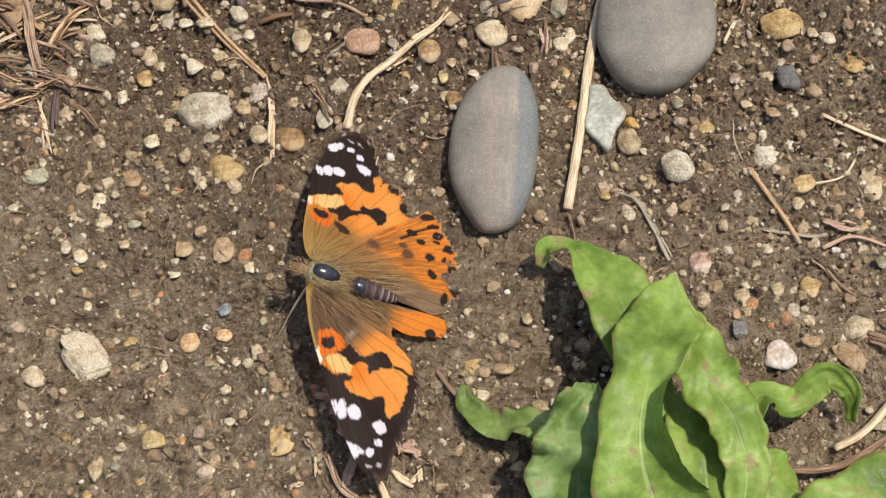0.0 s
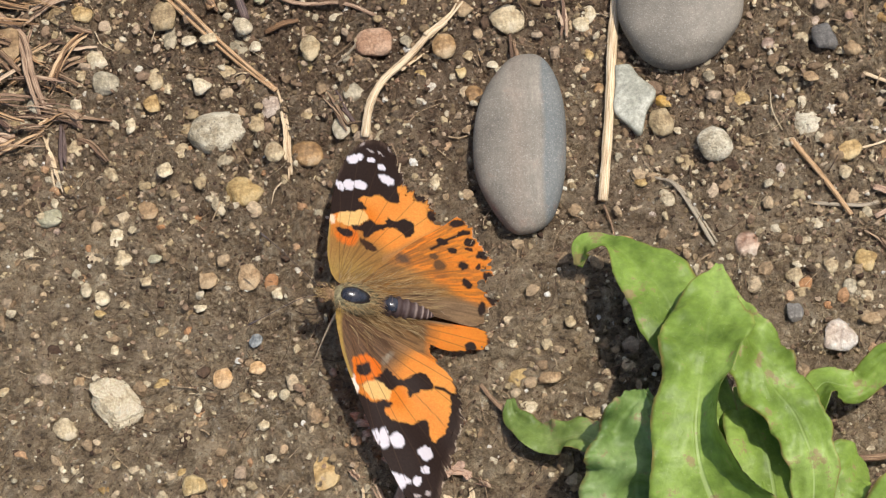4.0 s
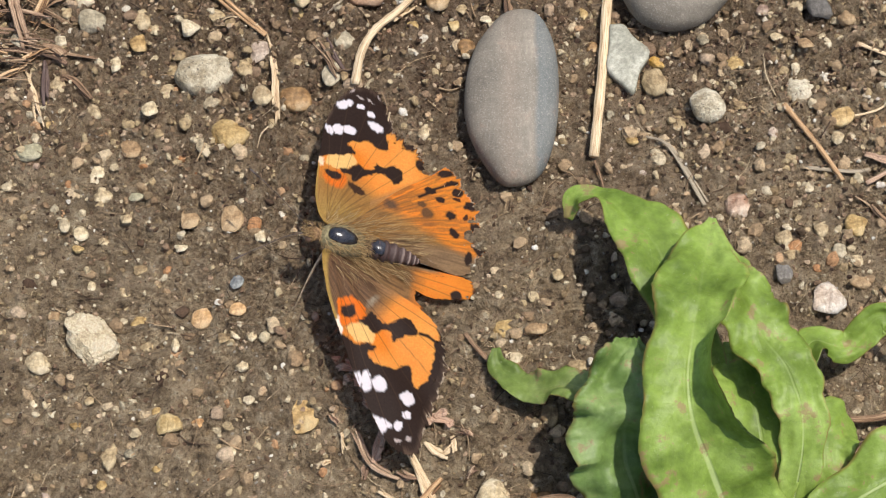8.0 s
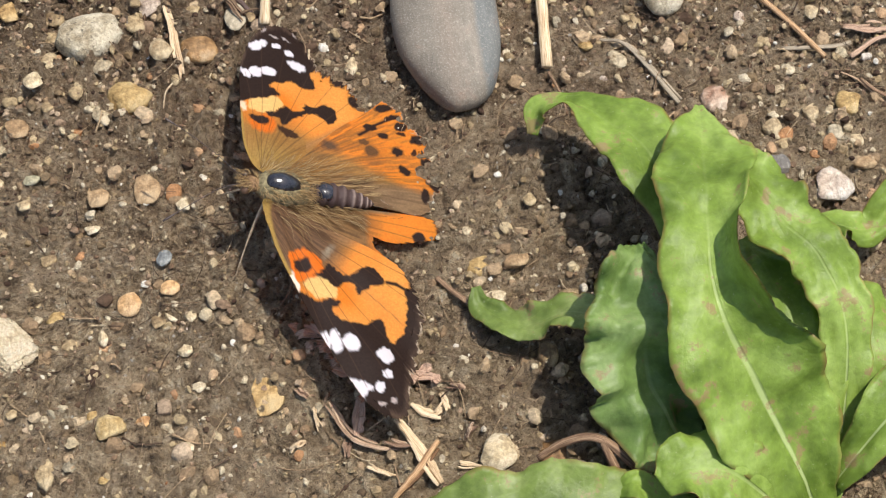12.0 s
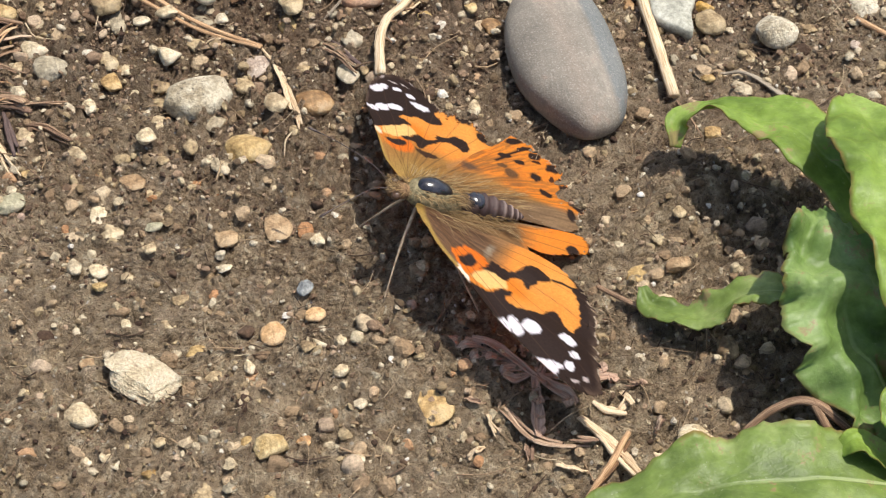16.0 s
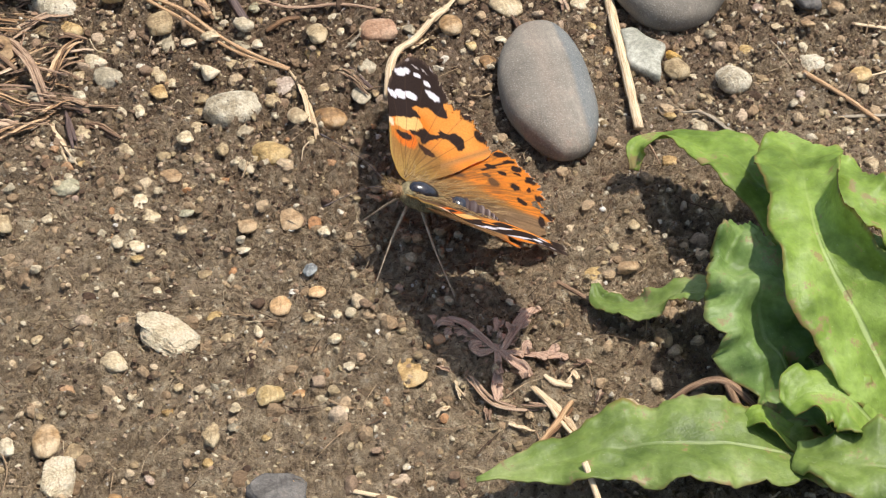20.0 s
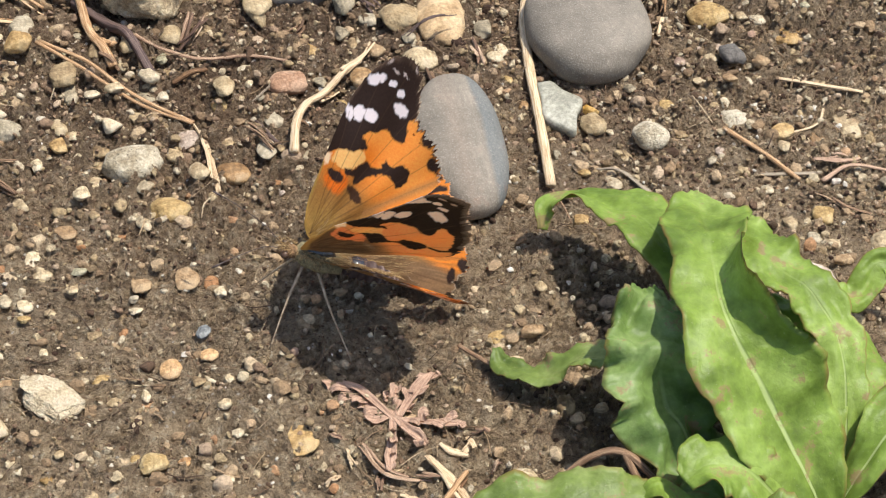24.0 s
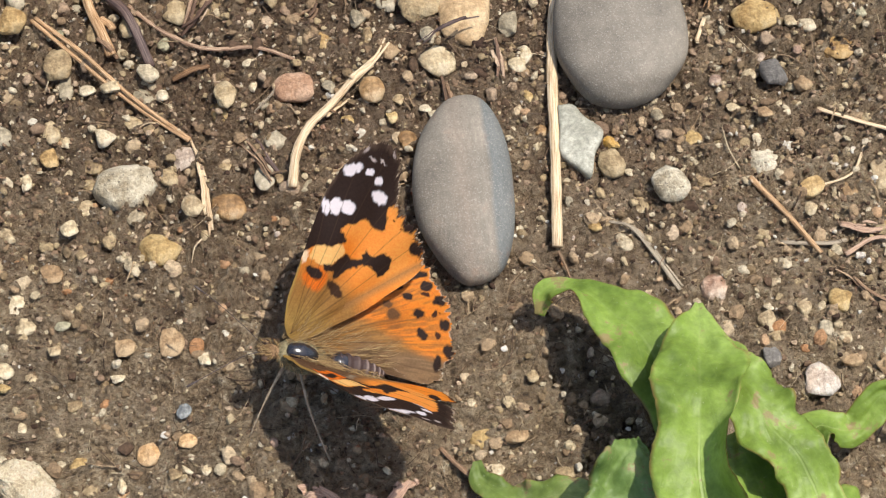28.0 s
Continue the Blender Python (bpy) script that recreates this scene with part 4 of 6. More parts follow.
stalk("straw", [(6.35, 7.2, 0.05), (6.0, 6.1, 0.05), (5.68, 5.28, 0.03), (5.45, 4.3, 0.04), (5.25, 3.0, 0.05), (5.0, 1.55, 0.03)], 0.078, 0.07, STRAW, "long pale dry straw lying beside a round stone", "straw", seed=1)
stalk("straw", [(5.0, 1.5, 0.05), (5.08, 1.2, 0.1), (5.1, 0.9, 0.02)], 0.02, 0.012, BROWN_STRAW, "thin frayed brown fibre at a straw's end", "straw", seed=2)
stalk("root", [(3.02, 4.65, 0.10), (2.75, 4.45, 0.13), (2.42, 4.16, 0.14), (2.07, 3.75, 0.13), (1.84, 3.35, 0.08), (1.72, 2.92, 0.03)], 0.05, 0.07, STRAW, "curved bleached root bent over the soil", "root", seed=3)
FRAYED = [([(3.26, 5.05, 0.12), (3.08, 4.78, 0.12), (2.7, 4.44, 0.15)], 0.012, 0.035), ([(3.3, 4.92, 0.10), (3.05, 4.66, 0.12), (2.75, 4.42, 0.13)], 0.014, 0.03), ([(2.72, 4.3, 0.05), (2.5, 4.16, 0.08), (2.3, 3.98, 0.1)], 0.012, 0.03)]
for k, (pts, thin, broad) in enumerate(FRAYED):
    stalk("root", pts, thin, broad, STRAW, "frayed pale fibre of a bleached root", "root", seed=310 + k)
for k, (x, y) in enumerate(((2.02, 3.7), (1.9, 3.48), (2.33, 4.08))):
    stalk("root", [(x, y, 0.13), (x + 0.06, y - 0.03, 0.15), (x + 0.11, y - 0.08, 0.12)], 0.03, 0.012, BROWN_STRAW, "small brown stub on a bleached root", "root", seed=320 + k)
for k, side in enumerate((-0.026, 0.026)):
    stalk("twig", [(-1.45 + side, 6.05 + side, 0.10), (-0.84 + side, 5.30 + side, 0.10), (-0.24 + side * 0.7, 4.62 + side * 0.7, 0.10), (0.46 + side * 0.4, 3.84 + side * 0.4, 0.06)], 0.032, 0.026, TAN_WOOD, "straight thin tan twig on gravel", "twig", seed=60 + k)
bundle("straw", [(0.46, 3.95, 0.05), (0.60, 3.3, 0.06), (0.62, 2.6, 0.02)], 0.05, STRAW, "slim pale dry straw on soil", "straw", 2, 0.2, 0.7, seed=48)
bundle("twig", [(-0.30, 6.32, 0.12), (0.24, 5.70, 0.12), (0.84, 5.30, 0.12), (1.49, 5.20, 0.1), (2.05, 4.85, 0.03)], 0.055, PINK_STRAW, "long thin flat pinkish straw", "twig", 2, 0.1, 0.5, seed=41)
stalk("branch", [(-1.15, 8.4, 0.25), (-0.93, 7.62, 0.25), (-0.76, 7.01, 0.2), (-0.70, 6.26, 0.16), (-0.55, 5.71, 0.12), (-0.45, 5.38, 0.04)], 0.065, 0.078, TAN_WOOD, "forked bare tan branch on gravel", "branch", seed=7, ribs=0.07)
stalk("branch", [(-0.56, 5.95, 0.14), (-0.45, 5.84, 0.17), (-0.40, 5.70, 0.14)], 0.06, 0.05, TAN_WOOD, "knot on a bare tan branch", "branch", seed=71)
stalk("branch", [(-0.60, 5.62, 0.10), (-0.47, 5.45, 0.08), (-0.38, 5.36, 0.04)], 0.05, 0.03, BROWN_STRAW, "broken brown end of a branch", "branch", seed=72)
stalk("branch", [(-0.33, 8.15, 0.3), (-0.55, 7.25, 0.27), (-0.72, 6.85, 0.18)], 0.04, 0.055, TAN_WOOD, "side shoot of a bare tan branch", "branch", seed=8)
stalk("twig", [(-0.83, 6.98, 0.10), (-0.41, 6.29, 0.12), (-0.16, 5.85, 0.1), (0.06, 5.10, 0.03)], 0.085, 0.07, DARK_TWIG, "dark weathered twig across gravel", "twig", seed=9, flat=0.85)
bundle("branch", [(-2.9, 8.3, 0.35), (-2.35, 7.85, 0.25), (-1.8, 7.35, 0.16), (-1.28, 6.78, 0.06)], 0.155, TAN_WOOD, "thick orange-brown dry stem", "branch", 3, 0.04, 0.9, seed=43)
stalk("twig", [(7.72, 2.2, 0.04), (8.05, 1.6, 0.05), (8.38, 0.95, 0.03)], 0.045, 0.035, TAN_WOOD, "short brown dry stem on soil", "twig", seed=11)
stalk("straw", [(5.75, 1.9, 0.03), (6.05, 1.65, 0.06), (6.45, 0.72, 0.02)], 0.018, 0.03, GREY_TWIG, "thin grey straw lying on soil", "straw", seed=12)
stalk("straw", [(5.95, 1.85, 0.03), (6.12, 1.6, 0.07), (6.5, 0.78, 0.03)], 0.02, 0.02, GREY_TWIG, "thin grey straw lying on soil", "straw", seed=13)
stalk("straw", [(8.9, 3.15, 0.03), (9.3, 2.9, 0.06), (10.0, 2.55, 0.03)], 0.03, 0.03, STRAW, "thin pale straw lying on soil", "straw", seed=14)
stalk("straw", [(8.5, 1.95, 0.02), (9.1, 2.1, 0.05), (9.4, 2.5, 0.02)], 0.016, 0.02, STRAW, "thin bent pale straw on soil", "straw", seed=15)
stalk("straw", [(7.68, 4.75, 0.02), (7.5, 4.42, 0.02)], 0.035, 0.03, STRAW, "short pale straw on gravel", "straw", seed=16)
bundle("straw", [(2.22, -2.6, 0.05), (2.4, -3.05, 0.06), (2.54, -3.45, 0.05)], 0.11, STRAW, "short thick piece of pale straw", "straw", 3, 0.1, 0.7, seed=53)
bundle("twig", [(1.85, -3.6, 0.02), (2.3, -3.3, 0.12), (2.7, -2.95, 0.06)], 0.08, TAN_WOOD, "short brown twig crossing a straw", "twig", 2, 0.1, 0.8, seed=55)
bundle("straw", [(2.0, -2.75, 0.03), (2.2, -2.9, 0.07), (2.5, -2.95, 0.03)], 0.09, PINK_STRAW, "torn scrap of dry stem on soil", "straw", 3, 0.3, seed=56)
bundle("straw", [(2.75, -2.2, 0.03), (2.82, -2.45, 0.06), (2.78, -2.7, 0.03)], 0.07, STRAW, "thin pale scrap of straw", "straw", 2, 0.3, seed=57)
stalk("twig", [(3.05, -0.95, 0.02), (3.2, -1.2, 0.06), (3.45, -1.5, 0.04)], 0.03, 0.035, BROWN_STRAW, "thin brown twig beside a leaf", "twig", seed=20)
bundle("straw", [(1.5, -2.2, 0.02), (1.72, -2.7, 0.06), (2.2, -2.95, 0.02)], 0.10, PINK_STRAW, "flat brown scrap of straw", "straw", 3, 0.25, seed=52)
bundle("straw", [(2.42, -2.42, 0.02), (2.55, -2.55, 0.05), (2.72, -2.68, 0.03)], 0.08, STRAW, "short pale scrap of straw", "straw", 2, 0.2, 0.6, seed=54)
for k, (x, y, turn, size) in enumerate(((1.25, -2.05, 2.2, 0.26), (1.35, -2.35, 1.7, 0.28), (1.62, -2.75, 1.2, 0.24), (2.72, -2.55, 0.6, 0.22), (2.95, -2.35, -0.8, 0.2), (1.08, -2.62, 0.4, 0.2), (2.6, -3.6, 0.3, 0.4), (2.9, -3.3, -0.4, 0.3), (3.0, -2.9, 0.8, 0.2), (1.95, -3.15, -0.5, 0.36))):
    c, d = math.cos(turn) * size / 2, math.sin(turn) * size / 2
    bundle("straw", [(x - c, y - d, 0.02), (x, y, 0.06), (x + c, y + d, 0.03)], 0.075, (PINK_STRAW, STRAW)[k % 2], "small pale scrap of dry stem on soil", "straw", 3, 0.2, 0.4, seed=600 + k)
bundle("twig", [(-2.75, 3.7, 0.05), (-2.72, 3.3, 0.05), (-2.70, 2.95, 0.03)], 0.12, DARK_TWIG, "short black twig on soil", "twig", 4, 0.15, 0.7, seed=45)
bundle("straw", [(-3.0, 3.55, 0.04), (-2.93, 3.2, 0.06), (-2.78, 2.6, 0.02)], 0.11, STRAW, "pale dry straw on soil", "straw", 4, 0.15, seed=44)
bundle("twig", [(-2.52, 3.44, 0.04), (-2.31, 3.31, 0.08), (-2.06, 3.04, 0.03)], 0.09, BROWN_STRAW, "short grey-brown twig on soil", "twig", 3, 0.1, 0.8, seed=46)
bundle("twig", [(1.3, 3.75, 0.05), (1.5, 3.35, 0.1), (1.66, 3.05, 0.05)], 0.08, DARK_TWIG, "small dark twig at a root", "twig", 3, 0.2, 0.8, seed=47)
stalk("straw", [(6.9, -1.2, 0.1), (7.4, -2.3, 0.15), (8.5, -2.5, 0.2), (9.6, -1.9, 0.1)], 0.04, 0.05, BROWN_STRAW, "bent brown stem beneath the leaves", "straw", seed=30)
stalk("straw", [(2.30, -4.35, 0.85), (2.38, -4.9, 0.6), (2.5, -5.5, 0.3)], 0.04, 0.035, STRAW, "pale straw leaning over a low leaf", "straw", seed=41)
stalk("straw", [(1.2, -4.7, 0.03), (2.4, -4.95, 0.06), (3.8, -5.2, 0.05)], 0.05, 0.06, BROWN_STRAW, "dry brown stem beneath a low leaf", "straw", seed=42)
stalk("straw", [(1.6, -5.0, 0.02), (2.9, -5.5, 0.06), (4.2, -5.7, 0.05)], 0.05, 0.05, DEAD_LEAF, "dry pinkish stem beneath a low leaf", "straw", seed=43)
stalk("straw", [(0.4, -4.1, 0.02), (1.2, -4.5, 0.06), (1.7, -5.2, 0.03)], 0.035, 0.03, BROWN_STRAW, "thin dry brown straw on soil", "straw", seed=44)
stalk("straw", [(-0.3, -3.6, 0.02), (0.3, -3.9, 0.05), (0.9, -4.3, 0.03)], 0.03, 0.03, STRAW, "thin pale straw lying on soil", "straw", seed=45)
stalk("straw", [(7.7, -3.1, 0.1), (8.8, -2.75, 0.3), (9.8, -2.4, 0.25)], 0.10, 0.12, BROWN_STRAW, "broad dry brown stem beneath the leaves", "straw", seed=32)
stalk("straw", [(8.6, -2.2, 0.1), (9.0, -2.0, 0.15), (9.5, -1.5, 0.1)], 0.05, 0.06, STRAW, "pale dry stem beside a weed", "straw", seed=33)
stalk("straw", [(8.7, 0.9, 0.03), (9.2, 1.05, 0.08), (9.9, 0.8, 0.03)], 0.035, 0.02, DEAD_LEAF, "reddish dry rootlet on soil", "straw", seed=34)
stalk("straw", [(7.9, 1.2, 0.02), (8.5, 1.1, 0.05), (8.8, 1.15, 0.02)], 0.03, 0.03, GREY_TWIG, "grey straw across a brown stem", "straw", seed=35)
bundle("straw", [(8.55, 0.75, 0.03), (8.8, 0.45, 0.07), (9.05, 0.1, 0.03)], 0.12, BROWN_STRAW, "crumpled brown shreds of stem on soil", "straw", 4, 0.45, seed=49)
bundle("straw", [(8.75, 1.35, 0.03), (9.05, 1.2, 0.09), (9.4, 1.25, 0.03)], 0.14, DEAD_LEAF, "torn reddish rootlets on soil", "straw", 5, 0.5, seed=50)
bundle("straw", [(9.2, -0.5, 0.05), (9.5, -0.7, 0.12), (9.9, -1.1, 0.06)], 0.22, BROWN_STRAW, "broad brown scrap of bark on soil", "straw", 5, 0.2, seed=51)

HEAP = "heap of dry straw"
bundle("straw", [(-4.90, 6.81, 0.30), (-3.99, 6.93, 0.4), (-3.33, 6.96, 0.35), (-2.78, 7.02, 0.15)], 0.25, BROWN_STRAW, "broad split brown stem in a heap of straw", "straw", 7, group=HEAP, seed=1)
bundle("straw", [(-4.91, 6.89, 0.25), (-4.05, 6.39, 0.3), (-3.58, 6.20, 0.3), (-2.92, 6.22, 0.12)], 0.19, PINK_STRAW, "split pinkish-brown straw in a heap", "straw", 5, group=HEAP, seed=2)
bundle("straw", [(-4.92, 6.55, 0.3), (-4.15, 6.14, 0.33), (-3.77, 5.87, 0.3), (-3.10, 5.66, 0.15)], 0.26, TAN_WOOD, "golden-brown split straw in a heap", "straw", 7, group=HEAP, seed=3)
bundle("straw", [(-4.16, 6.09, 0.2), (-3.65, 5.49, 0.25), (-3.30, 5.05, 0.3), (-3.10, 4.35, 0.22), (-2.96, 3.86, 0.04)], 0.15, PINK_STRAW, "bent flat pinkish straw blade", "straw", 4, group=HEAP, seed=4)
bundle("straw", [(-4.60, 5.97, 0.35), (-4.34, 5.65, 0.35), (-4.14, 5.30, 0.3)], 0.13, STRAW, "short bleached end of straw", "straw", 3, 0.2, 0.9, group=HEAP, seed=5)
bundle("straw", [(-4.93, 5.51, 0.22), (-4.08, 5.19, 0.25), (-3.64, 4.86, 0.2), (-3.25, 4.44, 0.08)], 0.10, BROWN_STRAW, "dark brown bent straw in a heap", "straw", 3, group=HEAP, seed=6)
bundle("straw", [(-5.05, 4.85, 0.2), (-4.30, 4.49, 0.2), (-3.89, 4.29, 0.16)], 0.12, DEAD_LEAF, "reddish-brown round stem in a heap", "straw", 2, 0.05, 1.0, group=HEAP, seed=7)
bundle("straw", [(-5.05, 3.72, 0.16), (-4.36, 3.80, 0.2), (-4.03, 4.07, 0.22), (-3.64, 4.10, 0.22), (-2.95, 4.01, 0.1)], 0.16, PINK_STRAW, "long frayed strip of pinkish bark", "straw", 6, 0.3, group=HEAP, seed=8)
bundle("straw", [(-4.36, 3.60, 0.12), (-3.93, 4.19, 0.28), (-3.54, 4.54, 0.34)], 0.20, STRAW, "splintered pale straw end", "straw", 8, 0.4, group=HEAP, seed=9)
bundle("straw", [(-5.02, 4.24, 0.15), (-4.50, 4.01, 0.15), (-4.21, 3.87, 0.1)], 0.11, TAN_WOOD, "short orange-brown piece of straw", "straw", 3, group=HEAP, seed=10)
bundle("straw", [(-2.21, 5.30, 0.12), (-2.62, 4.80, 0.2), (-2.96, 4.23, 0.12)], 0.14, TAN_WOOD, "straw-coloured splinter of dry wood", "straw", 5, 0.25, group=HEAP, seed=11)
bundle("straw", [(-2.39, 4.76, 0.1), (-2.71, 4.59, 0.14), (-2.97, 4.23, 0.08)], 0.17, BROWN_STRAW, "broken brown wood splinter", "straw", 6, 0.3, group=HEAP, seed=12)
bundle("straw", [(-4.83, 5.92, 0.15), (-4.12, 5.83, 0.18), (-3.66, 5.48, 0.15), (-3.33, 5.20, 0.08)], 0.20, BROWN_STRAW, "wide brown stem under a heap of straw", "straw", 6, group=HEAP, seed=13)
bundle("straw", [(-4.79, 7.21, 0.35), (-4.03, 7.38, 0.4), (-3.43, 7.59, 0.4), (-2.76, 7.96, 0.4)], 0.18, TAN_WOOD, "orange-brown stem behind a heap of straw", "straw", 4, group=HEAP, seed=14)
bundle("straw", [(-1.85, 7.20, 0.1), (-1.61, 7.42, 0.14), (-1.29, 7.67, 0.1)], 0.14, PINK_STRAW, "frayed grey-pink straw scrap", "straw", 5, 0.35, seed=15)
bundle("straw", [(-1.32, 7.59, 0.1), (-0.98, 7.55, 0.16), (-0.79, 7.02, 0.12)], 0.09, GREY_TWIG, "bent grey fibres of straw", "straw", 3, 0.3, seed=16)
bundle("straw", [(-2.41, 7.48, 0.08), (-2.24, 7.54, 0.16), (-2.07, 7.39, 0.06)], 0.13, STRAW, "curled pale shavings on soil", "straw", 5, 0.4, seed=17)
bundle("straw", [(-1.91, 8.35, 0.1), (-1.50, 8.16, 0.12), (-1.06, 8.04, 0.1)], 0.08, BROWN_STRAW, "thin brown straws lying on soil", "straw", 3, 0.4, seed=18)
bundle("straw", [(-1.60, 8.07, 0.1), (-1.39, 8.20, 0.12), (-1.12, 8.33, 0.08)], 0.09, TAN_WOOD, "thin tan straws lying on soil", "straw", 3, 0.4, seed=19)
bundle("straw", [(-2.51, 7.00, 0.06), (-2.11, 6.83, 0.1), (-1.66, 6.74, 0.06)], 0.10, TAN_WOOD, "short brown straw scrap on soil", "straw", 3, 0.4, seed=20)
bundle("straw", [(0.57, 5.65, 0.05), (0.73, 5.94, 0.14), (0.85, 6.34, 0.2)], 0.10, PINK_STRAW, "curled dry shaving beside a stone", "straw", 4, 0.35, seed=21)
bundle("straw", [(0.50, 5.63, 0.05), (0.81, 5.79, 0.14), (1.02, 6.12, 0.16)], 0.12, PINK_STRAW, "torn dry shaving beside a stone", "straw", 4, 0.35, seed=22)
bundle("straw", [(0.33, 4.87, 0.06), (0.59, 4.94, 0.08), (0.88, 5.03, 0.08)], 0.08, TAN_WOOD, "short tan straw on gravel", "straw", 2, 0.1, 0.8, seed=23)
bundle("straw", [(1.34, 4.19, 0.03), (1.67, 4.49, 0.08), (1.94, 4.75, 0.04)], 0.03, GREY_TWIG, "thin grey straw leaning on gravel", "straw", 2, 0.2, seed=24)
bundle("straw", [(3.65, 4.69, 0.35), (4.08, 4.86, 0.52), (4.54, 5.03, 0.40)], 0.07, DARK_TWIG, "dark splintered straw lying over a stone", "straw", 3, 0.3, seed=25)
bundle("straw", [(7.57, 5.45, 0.06), (7.89, 5.87, 0.1), (8.4, 6.70, 0.08)], 0.12, STRAW, "pale dry straw beside a round stone", "straw", 3, 0.1, seed=26)
bundle("straw", [(7.75, 4.97, 0.06), (8.02, 5.49, 0.08), (8.55, 6.60, 0.06)], 0.11, TAN_WOOD, "tan dry straw beside a round stone", "straw", 3, 0.1, seed=27)
bundle("straw", [(3.15, 6.58, 0.06), (3.36, 6.26, 0.08), (3.54, 5.86, 0.05)], 0.14, DARK_TWIG, "black rotten shreds of wood", "straw", 5, 0.4, seed=28)
bundle("straw", [(1.99, 5.59, 0.05), (2.29, 5.66, 0.08), (2.43, 5.87, 0.06)], 0.14, BROWN_STRAW, "crumpled brown shaving on soil", "straw", 5, 0.4, seed=29)
bundle("straw", [(4.74, 4.83, 0.05), (4.74, 4.51, 0.08), (4.71, 4.17, 0.05)], 0.13, PINK_STRAW, "flat torn scrap of pinkish straw", "straw", 4, 0.3, seed=30)
bundle("straw", [(3.93, 4.39, 0.05), (3.96, 4.04, 0.08), (3.97, 3.71, 0.04)], 0.09, BROWN_STRAW, "torn brown scrap of straw", "straw", 3, 0.3, seed=31)
bundle("straw", [(1.05, 3.9, 0.06), (1.3, 3.45, 0.1), (1.5, 3.1, 0.08)], 0.13, BROWN_STRAW, "torn grey-brown scrap of stem", "straw", 5, 0.35, seed=32)
bundle("straw", [(0.55, 3.55, 0.04), (0.58, 3.0, 0.06), (0.56, 2.45, 0.03)], 0.07, STRAW, "thin split pale straw on soil", "straw", 3, 0.3, seed=33)

# shorter scraps in the heap
PILE = np.random.RandomState(40)
for k in range(210):
    x, y = PILE.uniform(-6.2, -2.5), PILE.uniform(3.3, 8.6)
    if x + 0.25 * y > -1.2:
        x -= 1.2
    turn, length = PILE.normal(-0.1, 0.5), PILE.uniform(0.25, 1.3)
    dx, dy = math.cos(turn) * length / 2, math.sin(turn) * length / 2
    h = PILE.uniform(0.02, 0.36) * min(1, max(0.2, (-2.2 - x) / 1.5))
    sag = PILE.uniform(-0.05, 0.05)
    bundle("straw", [(x - dx, y - dy, h * 0.9), (x - sag * dy * 0.6, y + sag * dx * 0.6, h + 0.02), (x + dx, y + dy, h * 0.75)], 0.04 + 0.15 * PILE.rand() ** 2,
           (BROWN_STRAW, BROWN_STRAW, TAN_WOOD, PINK_STRAW, PINK_STRAW, PINK_STRAW, TAN_WOOD)[PILE.randint(7)], "dry brown straw in a loose heap", "straw", PILE.randint(3, 7), 0.4, PILE.uniform(0.14, 0.3), group=HEAP, seed=100 + k)


def litter():
    """Root hairs and straw scraps too many to count."""
    rng = np.random.RandomState(50)
    verts, faces, uvs = [], [], []
    for k in range(2600):
        x, y = anywhere(rng)
        turn, length, bend = rng.uniform(0, 6.28), 0.08 + 0.6 * rng.rand() ** 1.8, rng.uniform(-1.6, 1.6)
        pts = []
        for t in (0, 0.5, 1.0):
            px, py = x + math.cos(turn) * length * t - math.sin(turn) * bend * length * t * t * 0.5, y + math.sin(turn) * length * t + math.cos(turn) * bend * length * t * t * 0.5
            pts.append((px, py, float(ground_z(px, py)) + 0.02 + 0.05 * rng.rand()))
        r = 0.004 + 0.014 * rng.rand() ** 4
        v, f, uv = tube(smooth_line(pts, 4), np.linspace(r, r * 0.5, 9), 5, 0.8, 0.0, k)
        at = len(verts)
        verts += list(v)
        uvs += uv
        faces += [tuple(i + at for i in face) for face in f]
    ob = mesh_object("root_litter", verts, faces, LITTER, uvs=uvs)
    tagged(ob, "fine dry roots and straw scraps on the soil", "litter", kind="stuff")


LITTER = island_material("litter", ((0.0, lin(70, 54, 42)), (0.45, lin(128, 104, 80)), (0.8, lin(176, 150, 116)), (1.0, lin(206, 184, 150))), 0.8)
litter()


